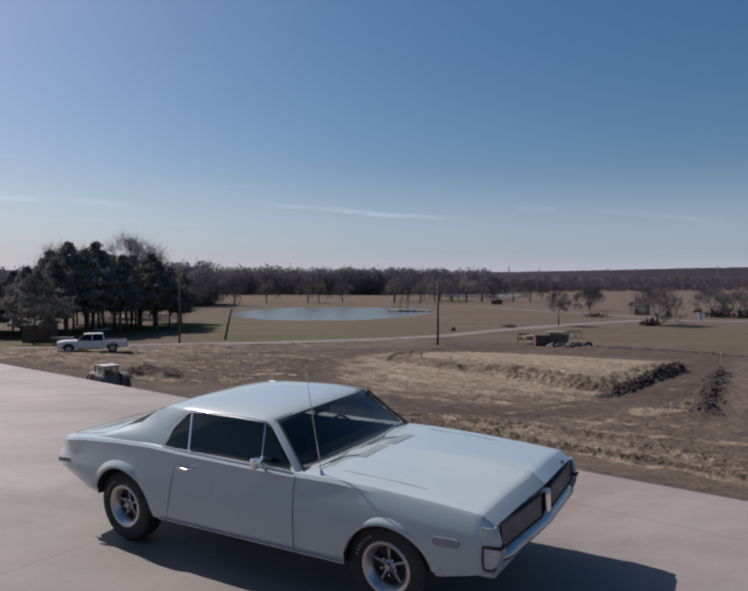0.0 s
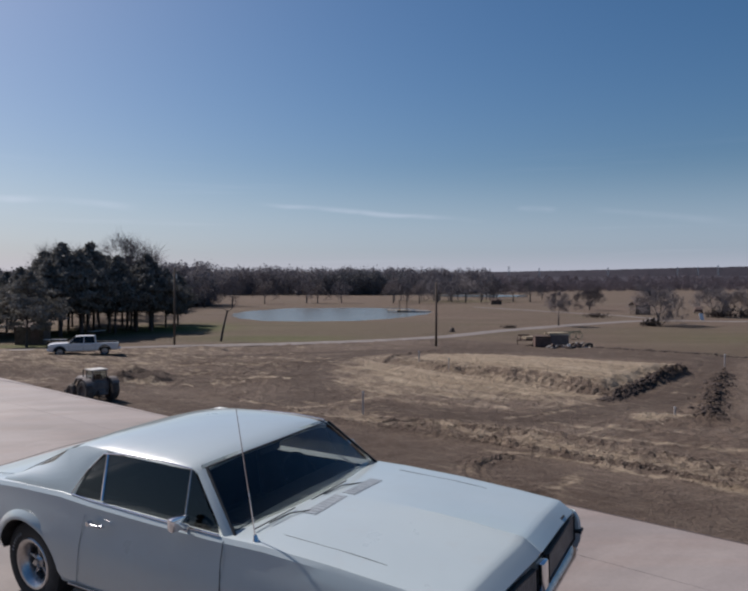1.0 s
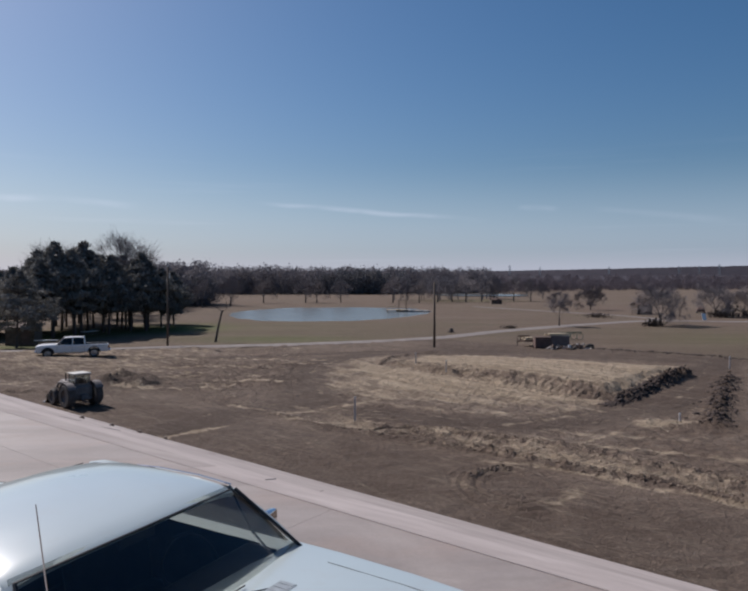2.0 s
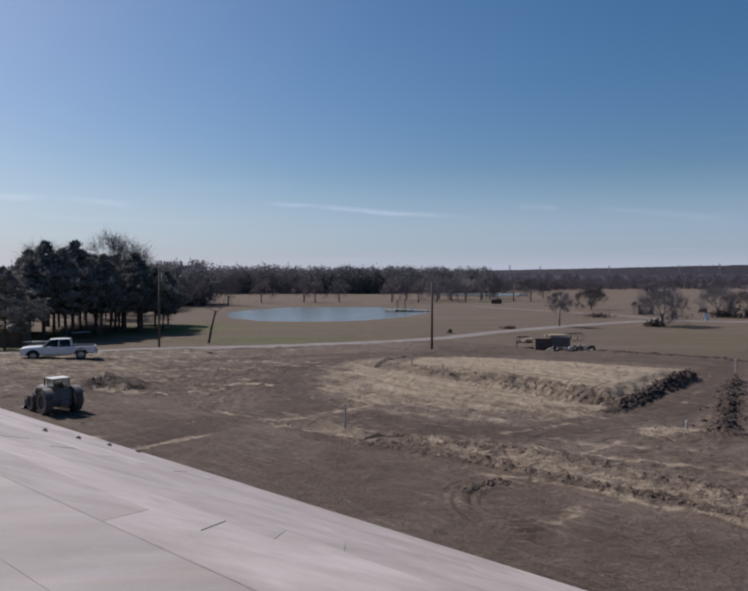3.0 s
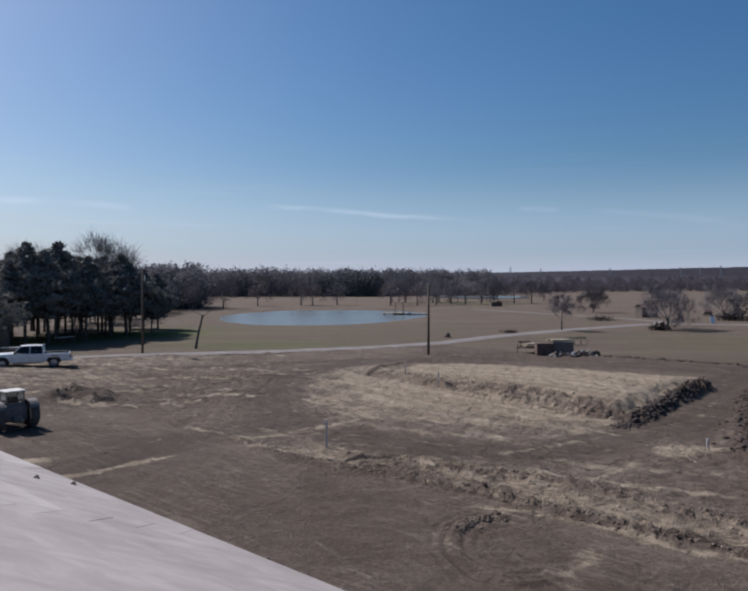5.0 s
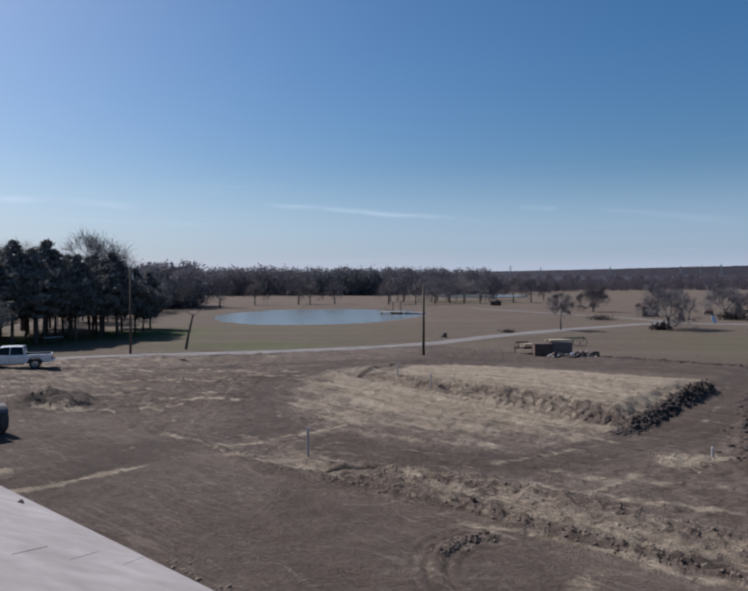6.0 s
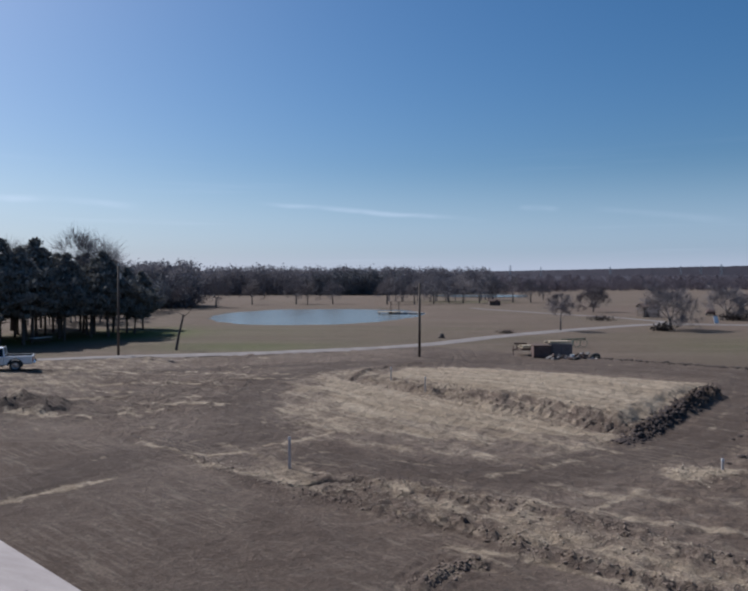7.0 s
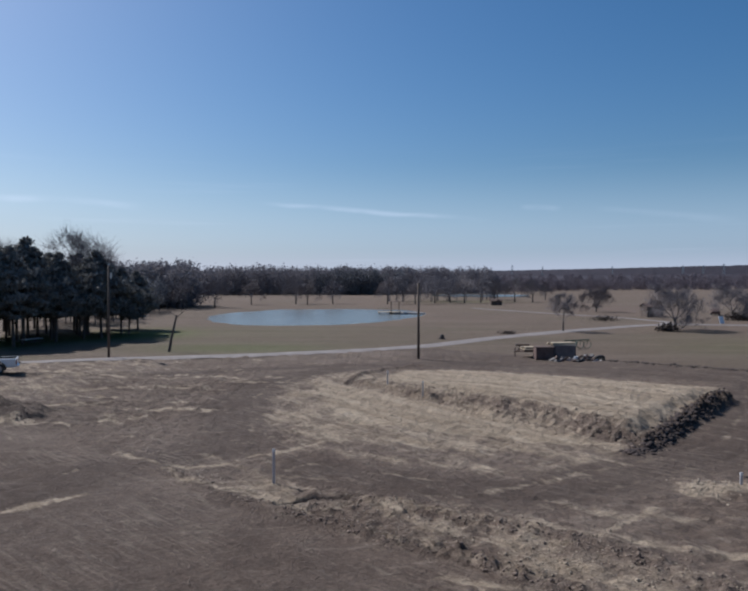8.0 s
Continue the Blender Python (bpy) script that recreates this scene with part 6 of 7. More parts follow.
# ---- the tractor ----
def build_tractor(m):
    # grimy paint and tyre rubber lightened to stand in for haze over the tractor
    hazed_grime = mottled("hazed_grimy_paint", (0.105, 0.092, 0.088), (0.19, 0.165, 0.155), 3.0, 0.7, fine=30, relief=0.004)
    cream = mottled("faded_cream_paint", (0.42, 0.40, 0.36), (0.56, 0.54, 0.50), 3.0, 0.6)
    hazed = mottled("hazed_rubber", (0.055, 0.048, 0.045), (0.11, 0.096, 0.088), 5.0, 0.85, fine=40, relief=0.004)
    cabglass = glass_material("cab_glass", (0.62, 0.68, 0.70))
    tr = holder("tractor", m, "dusty dark tractor with pale cab roof on bare soil", "tractor")
    crisp(part("hood", bm_box((1.25, 0.72, 0.72), (0.95, 0, 1.02), 0.08), hazed_grime, tr), 50)
    crisp(part("rear_body", bm_box((1.0, 1.10, 0.80), (-0.25, 0, 0.80), 0.08), hazed_grime, tr), 50)
    crisp(part("chassis", bm_box((2.6, 0.45, 0.35), (0.35, 0, 0.55), 0.05), hazed_grime, tr), 50)
    for s in (-1, 1):
        for x, r, w in ((-0.45, 0.66, 0.42), (1.25, 0.46, 0.30)):
            wh = new("wheel")
            wh.parent = tr
            wh.matrix_local = pose(x, s * 0.82, r, 0, 0, 0 if s < 0 else 180)
            h = w / 2
            crisp(part("tyre", ring_solid([(r * 0.55, -h), (r * 0.9, -h * 1.03), (r, -h * 0.7), (r, h * 0.7), (r * 0.9, h * 1.03), (r * 0.55, h)], 30), hazed, wh), 40)
            part("rim", ring_solid([(0.02, -h * 0.3), (r * 0.5, -h * 0.5), (r * 0.57, -h * 0.9), (r * 0.57, h * 0.5), (0.02, h * 0.3)], 24), hazed_grime, wh)
            for i in range(16):
                a = 2 * math.pi * i / 16
                bm = bm_box((0.07, w * 0.95, 0.05), (0, 0, 0), 0, Matrix.Rotation(radians(25), 4, "X"))
                bmesh.ops.rotate(bm, cent=(0, 0, 0), matrix=Matrix.Rotation(math.pi / 2 - a, 3, "Y"), verts=bm.verts)
                bmesh.ops.translate(bm, vec=(r * math.cos(a), 0, r * math.sin(a)), verts=bm.verts)
                part("lug", bm, hazed, wh)
        part("fender", sheet_patch([[(-0.45 + 0.76 * math.cos(a), s * 0.58, 0.66 + 0.76 * math.sin(a)), (-0.45 + 0.76 * math.cos(a), s * 1.02, 0.66 + 0.76 * math.sin(a))] for a in [math.pi * (0.1 + 0.08 * i) for i in range(10)]], 0.03), hazed_grime, tr)
    cab = new("cab")
    cab.parent = tr
    cab.matrix_local = pose(-0.2, 0, 1.10) @ Matrix.Diagonal((0.74, 0.72, 0.66, 1))
    for x in (-0.55, 0.55):
        for s in (-1, 1):
            part("post", bm_box((0.07, 0.07, 1.15), (x, s * 0.58, 0.57), 0.01), hazed_grime, cab)
    part("roof", bm_box((1.32, 1.36, 0.12), (0, 0, 1.19), 0.04), cream, cab, "pale cab roof")
    part("floor", bm_box((1.15, 1.2, 0.06), (0, 0, 0.0)), hazed_grime, cab)
    for s in (-1, 1):
        o = part("pane", bm_box((1.0, 0.008, 0.75), (0, s * 0.58, 0.72)), cabglass, cab)
        o.visible_shadow = False
        o = part("pane", bm_box((0.008, 1.08, 0.75), (s * 0.55, 0, 0.72)), cabglass, cab)
        o.visible_shadow = False
        part("panel", bm_box((1.04, 0.03, 0.34), (0, s * 0.585, 0.17)), hazed_grime, cab)
    part("panel", bm_box((0.03, 1.10, 0.36), (-0.56, 0, 0.17)), hazed_grime, cab)
    part("seat", bm_box((0.40, 0.45, 0.5), (-0.05, 0, 0.25), 0.08), vinyl, tr).location = (-0.2, 0, 1.10)
    part("exhaust", bm_cyl(0.04, 0.04, (0.9, 0.28, 1.3), (0.9, 0.28, 1.80), 10), black, tr)
    part("grille", bm_box((0.04, 0.6, 0.5), (1.585, 0, 1.0), 0.01), black, tr)
    for s in (-1, 1):
        part("loader_arm", tube([(0.0, s * 0.5, 1.35), (1.3, s * 0.5, 1.25), (2.0, s * 0.5, 0.45)], 0.07, 6), hazed_grime, tr)
    part("bucket", sheet_patch([[(2.0, -0.95, 0.55), (2.0, 0.95, 0.55)], [(1.95, -0.95, 0.2), (1.95, 0.95, 0.2)], [(2.2, -0.95, 0.03), (2.2, 0.95, 0.03)], [(2.6, -0.95, 0.03), (2.6, 0.95, 0.03)]], 0.03), steel, tr)
    part("hitch", bm_box((0.3, 0.5, 0.1), (-0.95, 0, 0.5), 0.02), hazed_grime, tr)
    return tr


build_tractor(at_ground(-20.0, 39.3, 142))


# ---- the loaded trailer, the scrap heap and other things in the distance ----
rust = mottled("rusty_metal", (0.055, 0.036, 0.028), (0.125, 0.078, 0.058), 3.0, 0.85, fine=24, relief=0.004)
dark_crate = mottled("dark_crate", (0.080, 0.050, 0.041), (0.140, 0.088, 0.072), 2.0, 0.8)
green_metal = mottled("faded_green_paint", (0.03, 0.06, 0.04), (0.06, 0.10, 0.07), 4.0, 0.6)


def build_trailer(m):
    t = holder("flatbed_trailer", m, "rusty flatbed trailer parked at the edge of the yard", "trailer")
    for i in range(9):
        part("plank", bm_box((4.4, 0.20, 0.06), (0, -0.86 + 0.215 * i, 0.80), 0.01), pale_wood, t, "weathered tan deck plank")
    for s in (-1, 1):
        part("rail", bm_box((4.5, 0.10, 0.24), (0, s * 1.02, 0.70), 0.01), rust, t)
        part("fender", bm_box((1.7, 0.24, 0.05), (0.25, s * 1.14, 0.74), 0.02), rust, t)
        for x in (-0.2, 0.75):
            wheel(t, x, s * 1.14, 0.34, 0.34, 0.18, 0.22, "plain", s)
    for x in (-2.1, -0.7, 0.7, 2.1):
        part("crossmember", bm_box((0.10, 2.0, 0.14), (x, 0, 0.68), 0.01), rust, t)
    part("tongue", tube([(-2.2, 0.7, 0.62), (-2.95, 0, 0.55), (-2.2, -0.7, 0.62)], 0.06, 6), rust, t)
    part("jack", bm_cyl(0.05, 0.05, (-2.85, 0, 0.0), (-2.85, 0, 0.95), 8), rust, t)
    for x in (-2.15, -1.5):
        part("upright", bm_box((0.10, 0.10, 0.42), (x, 1.0, 0.98), 0.01), rust, t)
    part("side_board", bm_box((1.4, 0.05, 0.16), (-1.8, 1.06, 1.08), 0.01), rust, t)
    return t


def crate(x, y, z, sx, sy, sz, turn, label, side=None, top=None):
    c = holder("crate", pose(x, y, z, 0, 0, turn), label, "crate", "crates beside the trailer")
    part("box", bm_box((sx, sy, sz), (0, 0, sz / 2), 0.02), side or dark_crate, c)
    part("lid", bm_box((sx + 0.06, sy + 0.06, 0.07), (0, 0, sz + 0.03), 0.015), top or rust, c)
    for i in (-1, 0, 1):
        part("batten", bm_box((0.08, sy + 0.05, sz * 0.96), (i * sx * 0.42, 0, sz / 2), 0.01), side or dark_crate, c)


grey_metal = mottled("weathered_grey_box", (0.105, 0.082, 0.078), (0.170, 0.135, 0.128), 2.0, 0.7)
build_trailer(at_ground(13.5, 81.8, 8))
gz = ground_z(13.5, 81.8)


def lumber(m, label):
    """A loose stack of planks."""
    st = holder("lumber_stack", m, label, "lumber")
    rng = np.random.default_rng(64)
    for k in range(2):
        for i in range(6 - 2 * k):
            part("plank", bm_box((2.2 + rng.uniform(-0.3, 0.3), 0.22, 0.10), (rng.uniform(-0.15, 0.15), -0.62 + 0.25 * i + 0.12 * k, 0.05 + 0.11 * k), 0.01, Matrix.Rotation(rng.uniform(-0.04, 0.04), 4, "Z")), pale_wood, st)
    return st


lumber(pose(12.6, 81.6, gz + 0.83, 0, 0, 8), "loose stack of tan planks on the trailer bed")
crate(13.2, 79.9, ground_z(13.2, 79.9) - 0.02, 1.7, 1.2, 1.15, 4, "low dark crate standing beside the trailer")
crate(15.2, 80.6, ground_z(15.2, 80.6) - 0.02, 2.1, 1.5, 1.3, 3, "tall grey metal box with a pale flat lid", grey_metal, concrete)


def heap(x, y, w, d, h, seed, label, mats):
    rng = np.random.default_rng(seed)
    ob = holder("scrap_heap", at_ground(x, y), label, "heap")
    for i in range(40):
        px, py = rng.normal() * w * 0.28, rng.normal() * d * 0.28
        hh = h * max(0.15, 1 - (abs(px) / w + abs(py) / d) * 1.4)
        s = rng.uniform(0.10, 0.36)
        rot = Euler(tuple(rng.uniform(-0.7, 0.7, 3))).to_matrix().to_4x4()
        part("scrap", bm_box((s * rng.uniform(0.8, 3.0), s * rng.uniform(0.5, 1.5), s * rng.uniform(0.25, 0.9)), (px, py, hh * rng.uniform(0.15, 0.6)), 0.02, rot), mats[i % len(mats)], ob)
    return ob


heap(16.9, 78.6, 3.0, 1.6, 1.1, 61, "tangled heap of dark scrap and pale rubble", [rust, dark_crate, under, rust, block])
heap(15.2, 78.4, 3.6, 1.0, 0.5, 62, "low strip of broken concrete rubble", [under, concrete, rust])


def old_tyre(m, label):
    ob = holder("tyre", m, label, "tyre", "old tyres by the scrap heap")
    crisp(part("casing", ring_solid([(0.19, -0.09), (0.30, -0.11), (0.34, -0.06), (0.34, 0.06), (0.30, 0.11), (0.19, 0.09), (0.22, 0.0)], 22), rubber, ob), 40)
    return ob


for x, y, up, rx, rz in ((17.9, 78.0, 0.30, 62, 20), (18.3, 78.4, 0.27, 50, -40), (16.2, 77.7, 0.10, 84, 10)):
    old_tyre(pose(x, y, ground_z(x, y) + up, rx, 0, rz), "worn black tyre thrown beside the scrap heap")
bucket = holder("bucket", at_ground(15.9, 78.1), "white plastic bucket standing before the scrap heap", "bucket")
part("pail", bm_cyl(0.15, 0.19, (0, 0, -0.02), (0, 0, 0.46), 16), white_paint, bucket)
part("rim", ring_solid([(0.185, -0.02), (0.205, -0.02), (0.205, 0.02), (0.185, 0.02)], 16), white_paint, bucket).matrix_local = pose(0, 0, 0.45, 90)
lumber(pose(15.0, 80.7, ground_z(15.2, 80.6) + 1.36, 0, 0, 14), "loose tan planks lying on the metal box")


def implement(m):
    ob = holder("hay_rake", m, "faded green farm implement parked on the grass", "farm implement")
    part("beam", tube([(-1.4, 0, 0.9), (1.4, 0, 1.0)], 0.06, 6), green_metal, ob)
    part("drawbar", tube([(0, 0, 0.9), (-0.8, -1.6, 0.5)], 0.05, 6), green_metal, ob)
    for i in range(4):
        x = -1.2 + 0.8 * i
        bm = ring_solid([(0.40, -0.02), (0.45, -0.02), (0.45, 0.02), (0.40, 0.02)], 18)
        bmesh.ops.translate(bm, vec=(x, 0.05, 0.45), verts=bm.verts)
        part("rake_wheel", bm, green_metal, ob)
        part("arm", tube([(x, 0, 0.93), (x, 0.05, 0.45)], 0.03, 5), green_metal, ob)
    return ob


implement(at_ground(18.6, 90.5, 8))


def shed(x, y, w, d, h, turn, label):
    ob = holder("shed", at_ground(x, y, turn), label, "shed")
    part("wall", bm_box((w, d, h), (0, 0, h / 2 - 0.1)), weathered, ob)
    bm = sheet_patch([[(-w / 2 - 0.2, -d / 2 - 0.2, h - 0.12), (w / 2 + 0.2, -d / 2 - 0.2, h - 0.12)], [(-w / 2 - 0.2, 0, h + d * 0.2), (w / 2 + 0.2, 0, h + d * 0.2)], [(-w / 2 - 0.2, d / 2 + 0.2, h - 0.12), (w / 2 + 0.2, d / 2 + 0.2, h - 0.12)]], 0.06)
    part("roof", bm, rust, ob)
    part("door", bm_box((0.9, 0.05, 1.7), (w * 0.15, -d / 2 - 0.03, 0.8), 0.01), dark_crate, ob)
    return ob


shed(47.5, 157, 3.4, 3.0, 2.2, 10, "small dark weathered shed behind a bare tree")
shed(22.2, 218, 3.2, 2.4, 1.4, 5, "small dark low shed out in the pasture")


def stump(x, y, label):
    ob = holder("tree_stump", at_ground(x, y, 30), label, "stump")
    part("trunk", bm_cyl(0.34, 0.27, (0, 0, -0.1), (0.04, 0, 0.62), 12), bark, ob, "", True)
    for i in range(5):
        a = i * 1.26
        part("root", bm_cyl(0.10, 0.04, (0.25 * math.cos(a), 0.25 * math.sin(a), 0.12), (0.62 * math.cos(a), 0.62 * math.sin(a), -0.03), 7), bark, ob)
    part("cut_face", bm_cyl(0.25, 0.25, (0.04, 0, 0.61), (0.042, 0, 0.635), 12), pale_wood, ob, "weathered sawn top")
    return ob


stump(3.9, 102.0, "short dark tree stump in the pasture")


def dock(m):
    ob = holder("dock", m, "small wooden dock with a canopy frame at the pond edge", "dock")
    for i in range(14):
        part("plank", bm_box((0.30, 2.2, 0.05), (-2.4 + 0.36 * i, 0, 0.62), 0.005), pale_wood, ob)
    for x in (-2.3, 0, 2.3):
        for s in (-1, 1):
            part("pile", bm_cyl(0.08, 0.08, (x, s, -0.9), (x, s, 0.62), 8), weathered, ob)
    for x in (0.4, 2.2):
        for s in (-1, 1):
            part("post", bm_cyl(0.05, 0.05, (x, s * 0.9, 0.6), (x, s * 0.9, 2.9), 8), weathered, ob)
    part("canopy", bm_box((2.4, 2.3, 0.08), (1.3, 0, 2.95), 0.01), rust, ob)
    for s in (-1, 1):
        part("rail", bm_box((2.4, 0.05, 0.05), (-1.2, s * 1.0, 1.4), 0.005), pale_wood, ob)
    return ob


dock(pose(-6.5, 170, -5.6, 0, 0, 8))
rocks = holder("rocks", pose(-3.0, 171, -5.5), "pale rocks piled along the pond bank", "rocks")
for i in range(12):
    bm = bmesh.new()
    bmesh.ops.create_icosphere(bm, subdivisions=2, radius=1)
    for vv in bm.verts:
        vv.co *= 1 + 0.25 * noise.noise(vv.co * 1.5 + Vector((i, 0, 0)))
    bmesh.ops.scale(bm, vec=(0.5 + 0.2 * (i % 3), 0.4, 0.28), verts=bm.verts)
    bmesh.ops.translate(bm, vec=(-3 + i * 0.6, 1.2 * math.sin(i * 2.1), 0.15), verts=bm.verts)
    part("rock", bm, block, rocks)


def picnic_table(m):
    ob = holder("picnic_table", m, "white-topped picnic table under the cedars", "table")
    for i in range(5):
        part("plank", bm_box((2.4, 0.17, 0.05), (0, -0.38 + 0.19 * i, 0.76), 0.006), white_paint, ob)
    for s in (-1, 1):
        part("bench", bm_box((2.4, 0.28, 0.05), (0, s * 0.78, 0.45), 0.006), weathered, ob)
        part("brace", bm_box((0.08, 1.7, 0.08), (s * 0.8, 0, 0.42), 0.006), weathered, ob)
        for k in (-1, 1):
            part("leg", tube([(s * 0.8, k * 0.6, -0.05), (s * 0.8, k * 0.25, 0.74)], 0.045, 6), weathered, ob)
    return ob


table = picnic_table(at_ground(-42.2, 75.6, 12))
tagged(table, group="tables under the trees")
copy_thing(table, at_ground(-44.5, 90.5, 70))


def garden_shed(m):
    ob = holder("shed", m, "small dark wooden shed under the trees", "shed")
    for i in range(11):
        part("board", bm_box((0.285, 0.04, 2.2), (-1.45 + 0.29 * i, -1.1, 1.05), 0.006), weathered, ob)
    for s in (-1, 1):
        part("wall", bm_box((0.05, 2.2, 2.2), (s * 1.62, 0, 1.05), 0.006), weathered, ob)
        roof = bm_box((3.6, 1.45, 0.06), (0, 0, 0), 0.01, Matrix.Rotation(radians(-24 * s), 4, "X"))
        bmesh.ops.translate(roof, vec=(0, s * 0.62, 2.42), verts=roof.verts)
        part("roof", roof, dark_crate, ob)
    part("wall", bm_box((3.2, 0.05, 2.2), (0, 1.1, 1.05), 0.006), weathered, ob)
    part("door", bm_box((0.85, 0.05, 1.8), (0.7, -1.14, 0.92), 0.008), dark_crate, ob)
    return ob


garden_shed(at_ground(-46.6, 78.6, 8))


def pylon(x, y, h):
    ob = holder("pylon", pose(x, y, -5), "distant steel power pylon on the ridge", "pylon", "pylons along the ridge")
    for a in (-1, 1):
        for b in (-1, 1):
            part("leg", bm_cyl(0.32, 0.18, (a * h * 0.07, b * h * 0.07, 0), (a * h * 0.015, b * h * 0.015, h), 5), steel, ob)
    for f, w in ((0.76, 0.12), (0.86, 0.10), (0.95, 0.08)):
        part("crossarm", bm_box((h * w * 2, 0.35, 0.35), (0, 0, h * f)), steel, ob)
    for i in range(5):
        z0, z1 = h * i / 5, h * (i + 1) / 5
        w0, w1 = h * (0.07 - 0.055 * i / 5), h * (0.07 - 0.055 * (i + 1) / 5)
        part("brace", tube([(-w0, -w0, z0), (w1, -w1, z1)], 0.15, 4), steel, ob)
        part("brace", tube([(w0, -w0, z0), (-w1, -w1, z1)], 0.15, 4), steel, ob)
    return ob


first = pylon(-42, 1470, 34)
for x, h in ((95, 0.8), (178, 1.05), (240, 0.95), (380, 0.97), (520, 1.0), (560, 1.0), (600, 1.1)):
    copy_thing(first, pose(x, 1470, -5) @ Matrix.Diagonal((h, h, h, 1)))

def small_car(m, label):
    """A plain hatchback far off, standing on its wheels."""
    c = holder("car", m, label, "car")
    bm = loft([[(x, -0.82, 0.35), (x, -0.86, 0.62), (x, -0.80 + 0.05 * (h > 1), 0.85), (x, -0.62, h), (x, 0.62, h), (x, 0.80 - 0.05 * (h > 1), 0.85), (x, 0.86, 0.62), (x, 0.82, 0.35)] for x, h in ((-2.0, 0.86), (-1.9, 0.98), (-1.5, 1.38), (-0.2, 1.44), (0.35, 1.36), (1.05, 0.98), (1.85, 0.88), (2.0, 0.86))])
    crisp(part("body", bm, dark_crate, c), 40)
    for x in (-1.25, 1.3):
        for s in (-1, 1):
            wheel(c, x, s * 0.76, 0.31, 0.31, 0.19, 0.19, "plain", s)
    for s in (-1, 1):
        pane(c, [(0.75, s * 0.815, 0.92), (0.30, s * 0.70, 1.30), (-1.35, s * 0.70, 1.30), (-1.65, s * 0.815, 0.92)], tint, "window")
    return c


small_car(at_ground(62.6, 163.6, 72), "small dark car parked beyond the road")
board = holder("board", at_ground(52.7, 136.1, 20), "white board leaning beside a bare tree", "board")
part("panel", bm_box((0.9, 0.06, 1.3), (0, 0, 0.62), 0.01, Matrix.Rotation(radians(-18), 4, "X")), white_paint, board)
part("prop", tube([(0.0, 0.3, 0.9), (0.0, 0.75, -0.03)], 0.03, 6), weathered, board)

# a second sheet of water beyond the row of trees
bm = bmesh.new()
ring = [bm.verts.new((26 + 22 * math.cos(2 * math.pi * i / 40), 330 + 26 * math.sin(2 * math.pi * i / 40), -5.02)) for i in range(40)]
bm.faces.new(ring)
tagged(link("water", bm, bpy.data.materials["pond_water"]), "far pale pond seen between the trees", "pond", kind="structure")


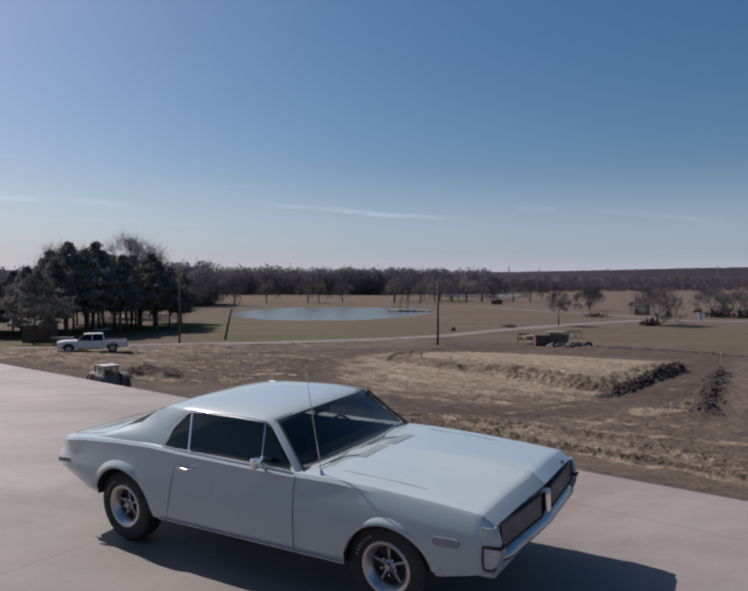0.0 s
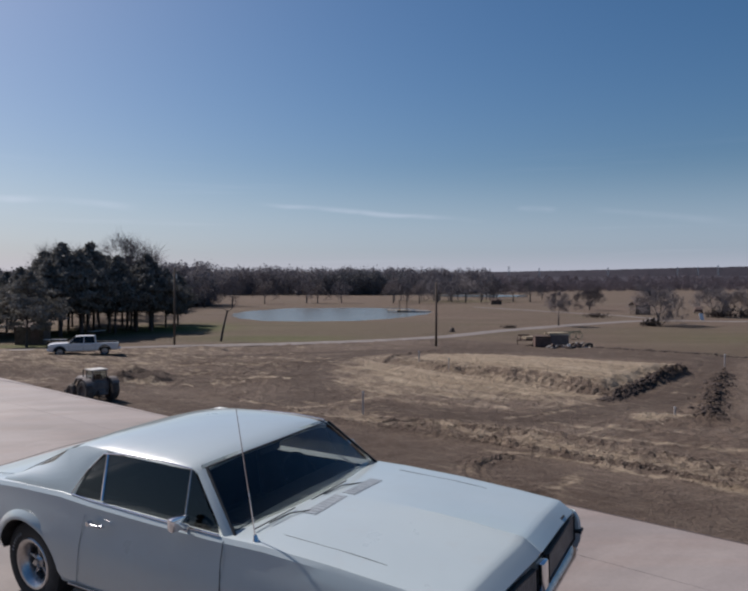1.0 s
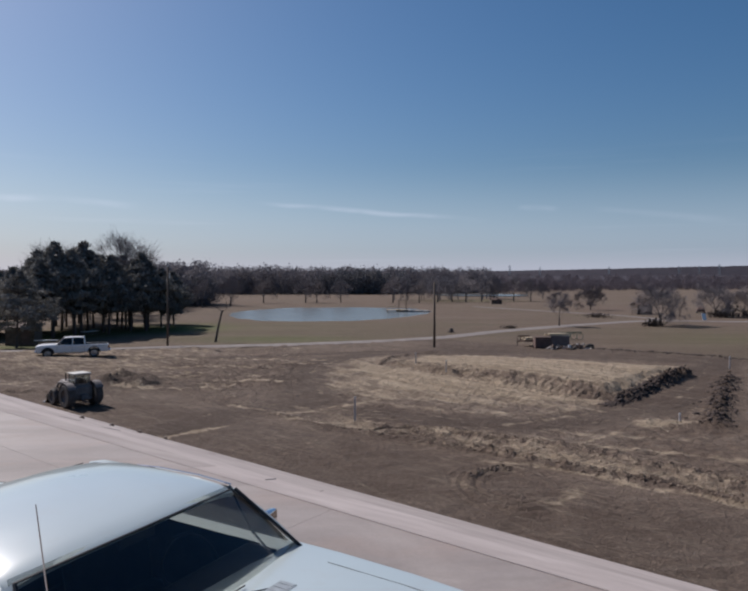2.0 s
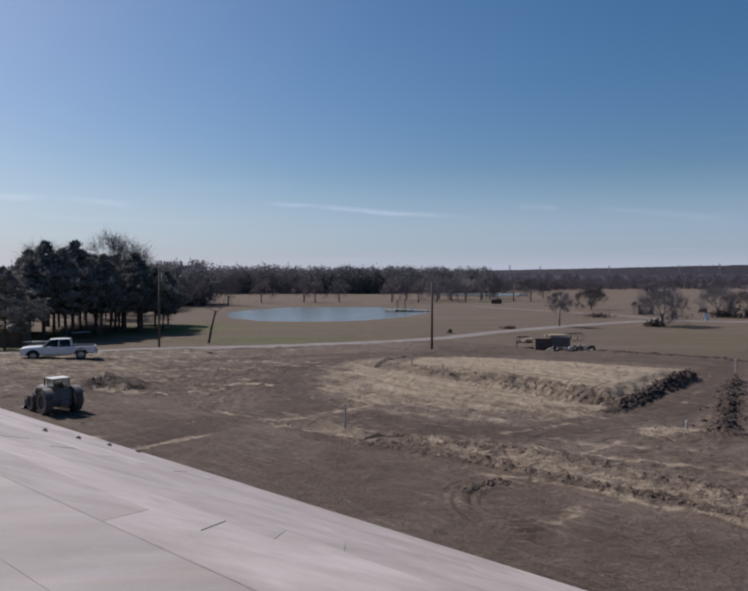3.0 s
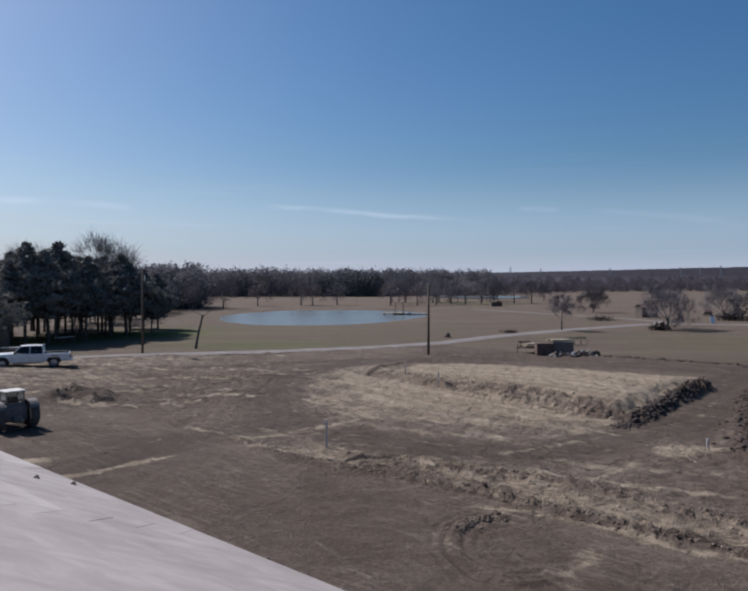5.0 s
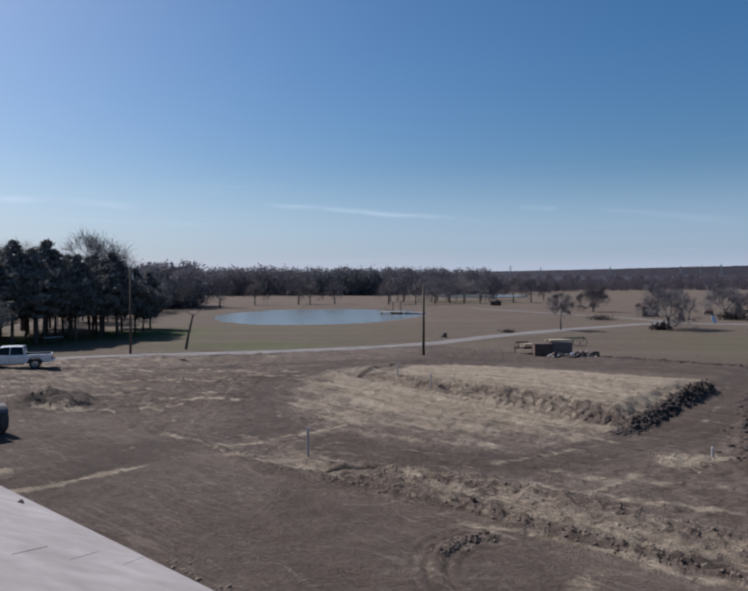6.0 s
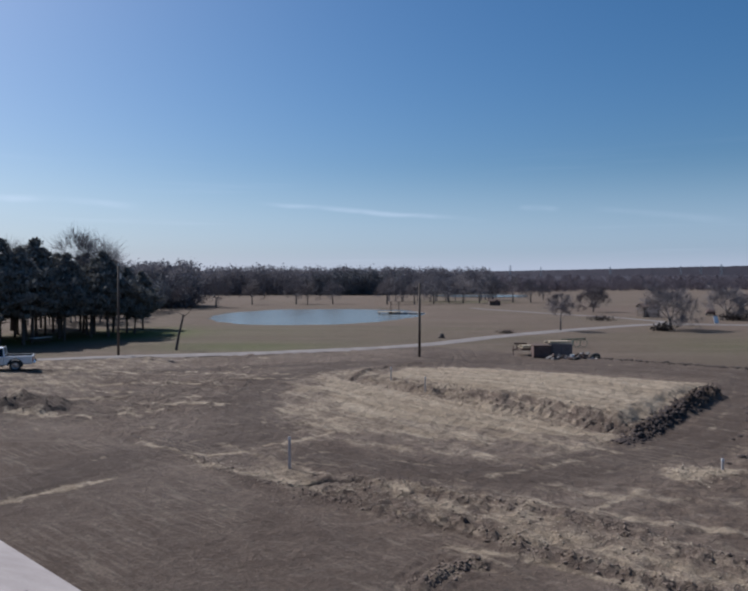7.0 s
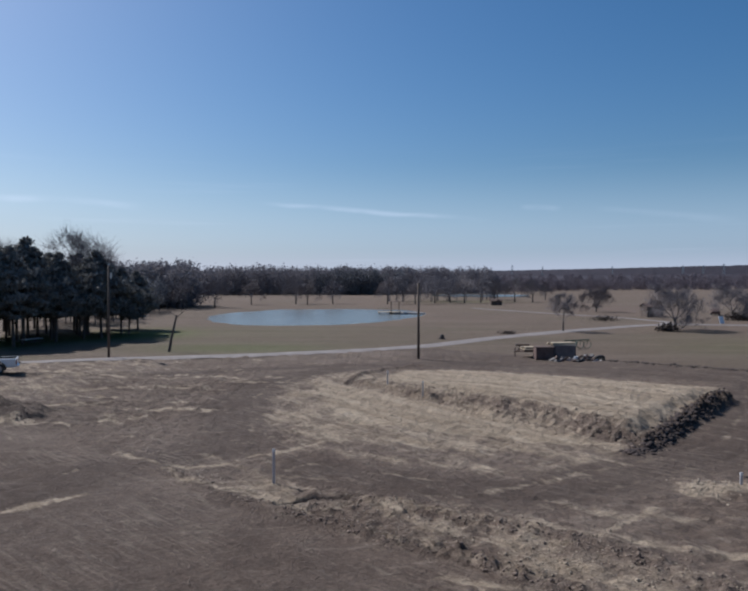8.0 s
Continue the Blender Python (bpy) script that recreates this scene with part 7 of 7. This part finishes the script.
# ---- loose clods ----
def clods():
    rng = np.random.default_rng(77)
    ico = bmesh.new()
    bmesh.ops.create_icosphere(ico, subdivisions=1, radius=1)
    ico.verts.ensure_lookup_table()
    base_v = np.array([v.co[:] for v in ico.verts])
    base_f = [[v.index for v in f.verts] for f in ico.faces]
    ico.free()
    dark = mottled("clod_soil", (0.125, 0.091, 0.070), (0.22, 0.165, 0.126), 1.2, 0.95, fine=25, relief=0.02, local=False)
    sandy = mottled("clod_sand", (0.26, 0.205, 0.145), (0.42, 0.345, 0.25), 1.2, 0.95, fine=25, relief=0.02, local=False)
    # dark bank soil, taken darker still for the shade lying on the bank
    black_soil = mottled("clod_dark_shaded", (0.030, 0.021, 0.018), (0.066, 0.047, 0.039), 1.2, 0.95, fine=25, relief=0.02, local=False)
    sets = {"dark": (dark, []), "sandy": (sandy, []), "black": (black_soil, [])}

    def scatter(line, n, width, lo, hi, which, off=0.0):
        pts = np.array(line, dtype=float)
        seg = np.linalg.norm(np.diff(pts, axis=0), axis=1)
        for _ in range(n):
            k = rng.choice(len(seg), p=seg / seg.sum())
            t = rng.uniform()
            d = (pts[k + 1] - pts[k]) / seg[k]
            p = pts[k] + d * seg[k] * t + np.array([-d[1], d[0]]) * (off + rng.normal() * width)
            sets[which][1].append((p[0], p[1], lo + (hi - lo) * rng.uniform() ** 3))

    scatter(PAD[:2], 700, 0.65, 0.02, 0.06, "sandy", 0.6)
    scatter(PAD[:2], 900, 0.6, 0.02, 0.07, "dark", 0.4)
    scatter([(-5.8, 25.3), (3.7, 18.1)], 420, 0.25, 0.02, 0.09, "dark")
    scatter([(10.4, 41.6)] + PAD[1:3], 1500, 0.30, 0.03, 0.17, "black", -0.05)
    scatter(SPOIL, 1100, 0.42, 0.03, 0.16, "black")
    scatter(WINDROW[2:], 2600, 0.28, 0.012, 0.055, "dark")
    scatter(WINDROW, 1000, 0.5, 0.010, 0.04, "sandy", 0.8)
    scatter(SECOND, 2400, 0.5, 0.012, 0.055, "dark")
    scatter(SECOND, 1200, 0.8, 0.010, 0.045, "sandy", -0.8)
    scatter([(18, 78.5), (29, 70), (60, 48.5)], 1500, 0.35, 0.05, 0.20, "black")
    scatter([(-23, 47), (-18, 46.0)], 200, 0.7, 0.02, 0.08, "dark")
    scatter([(-14, 44), (8, 30)], 700, 6.0, 0.008, 0.04, "dark")
    scatter([(1.6, 26.2), (1.9, 26.9), (2.5, 27.4), (3.2, 27.6)], 420, 0.22, 0.012, 0.06, "dark")
    scatter([(11.2, 36.4), (13.4, 37.6)], 260, 0.5, 0.015, 0.06, "sandy")
    for which, (mat, items) in sets.items():
        p = np.array(items)
        n, k = len(p), len(base_v)
        size = p[:, 2][:, None] * rng.uniform([0.7, 0.7, 0.5], [1.4, 1.4, 0.9], size=(n, 3))
        v = base_v[None] * (1 + rng.uniform(-0.28, 0.28, size=(n, k, 1))) * size[:, None, :]
        v += np.stack([p[:, 0], p[:, 1], ground_z(p[:, 0], p[:, 1]) - p[:, 2] * 0.12], 1)[:, None, :]
        verts = v.reshape(-1, 3).tolist()
        faces = (np.array(base_f)[None] + (np.arange(n) * k)[:, None, None]).reshape(-1, 3).tolist()
        ob = tri_mesh("clods", verts, faces, mat, None, True)
        tagged(ob, {"dark": "brown loose clods of turned soil", "sandy": "pale sandy clods along the graded banks", "black": "dark clods heaped along the banks"}[which], "soil", kind="stuff")


clods()


# ---- pieces of the slab and the deck ----
def bays():
    us = [-5.20 + 10.08 * i for i in range(-4, 4)]
    vs = [4.265 - 4.4 * i for i in range(5)][::-1] + [CREASE]
    us[0], us[-1], vs[0] = LEFT, RIGHT, BACK
    gap = 0.0018
    for u0, u1 in zip(us, us[1:]):
        for v0, v1 in zip(vs, vs[1:]):
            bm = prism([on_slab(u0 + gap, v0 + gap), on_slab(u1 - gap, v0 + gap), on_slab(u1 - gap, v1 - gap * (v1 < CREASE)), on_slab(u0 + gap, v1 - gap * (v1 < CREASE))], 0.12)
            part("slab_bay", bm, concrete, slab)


def panels():
    rng = np.random.default_rng(12)
    pitch = 1.085
    for k in range(9):
        v0 = CREASE - 0.02 * (k == 0) + pitch * k
        v1 = min(v0 + pitch + 0.05, EAVE + 0.04)
        ends = [LEFT] + [-25.6 + 9.05 * i + rng.uniform(-0.25, 0.25) for i in range(-1, 6)] + [RIGHT]
        for a, b in zip(ends, ends[1:]):
            da, db = (0 if a == LEFT else -1.05), (0 if b == RIGHT else -1.05)
            lift = rng.uniform(0.001, 0.009)
            low = 0.004 if k else -0.004
            bm = prism([on_deck(a + 0.002, v0, low), on_deck(b - 0.002, v0, low + lift), on_deck(b - 0.002 + db, v1, 0.016 + lift), on_deck(a + 0.002 + da, v1, 0.014)], 0.022)
            part("panel", bm, sheet, deck)


bays()
panels()


def brackets():
    zinc = mottled("grey_bracket", (0.12, 0.090, 0.070), (0.20, 0.155, 0.125), 9.0, 0.6)
    first = None
    for i in range(4):
        u, v = -23.05 - 0.05 * i, 11.3 + 1.08 * i
        m = Matrix.Translation(on_deck(u, v, 0.03)) @ Matrix.Rotation(radians(-37.3), 4, "Z")
        if first is None:
            first = holder("bracket", m, "small grey bracket fixed to the sloping deck", "bracket", "brackets along a deck seam")
            part("foot", bm_box((0.20, 0.13, 0.03), (0, 0, -0.01), 0.008), zinc, first)
            part("upright", bm_box((0.15, 0.04, 0.08), (0, 0.03, 0.035), 0.01), zinc, first)
            part("brace", bm_box((0.03, 0.10, 0.05), (0, -0.02, 0.02), 0.01), zinc, first)
        else:
            copy_thing(first, m)


brackets()
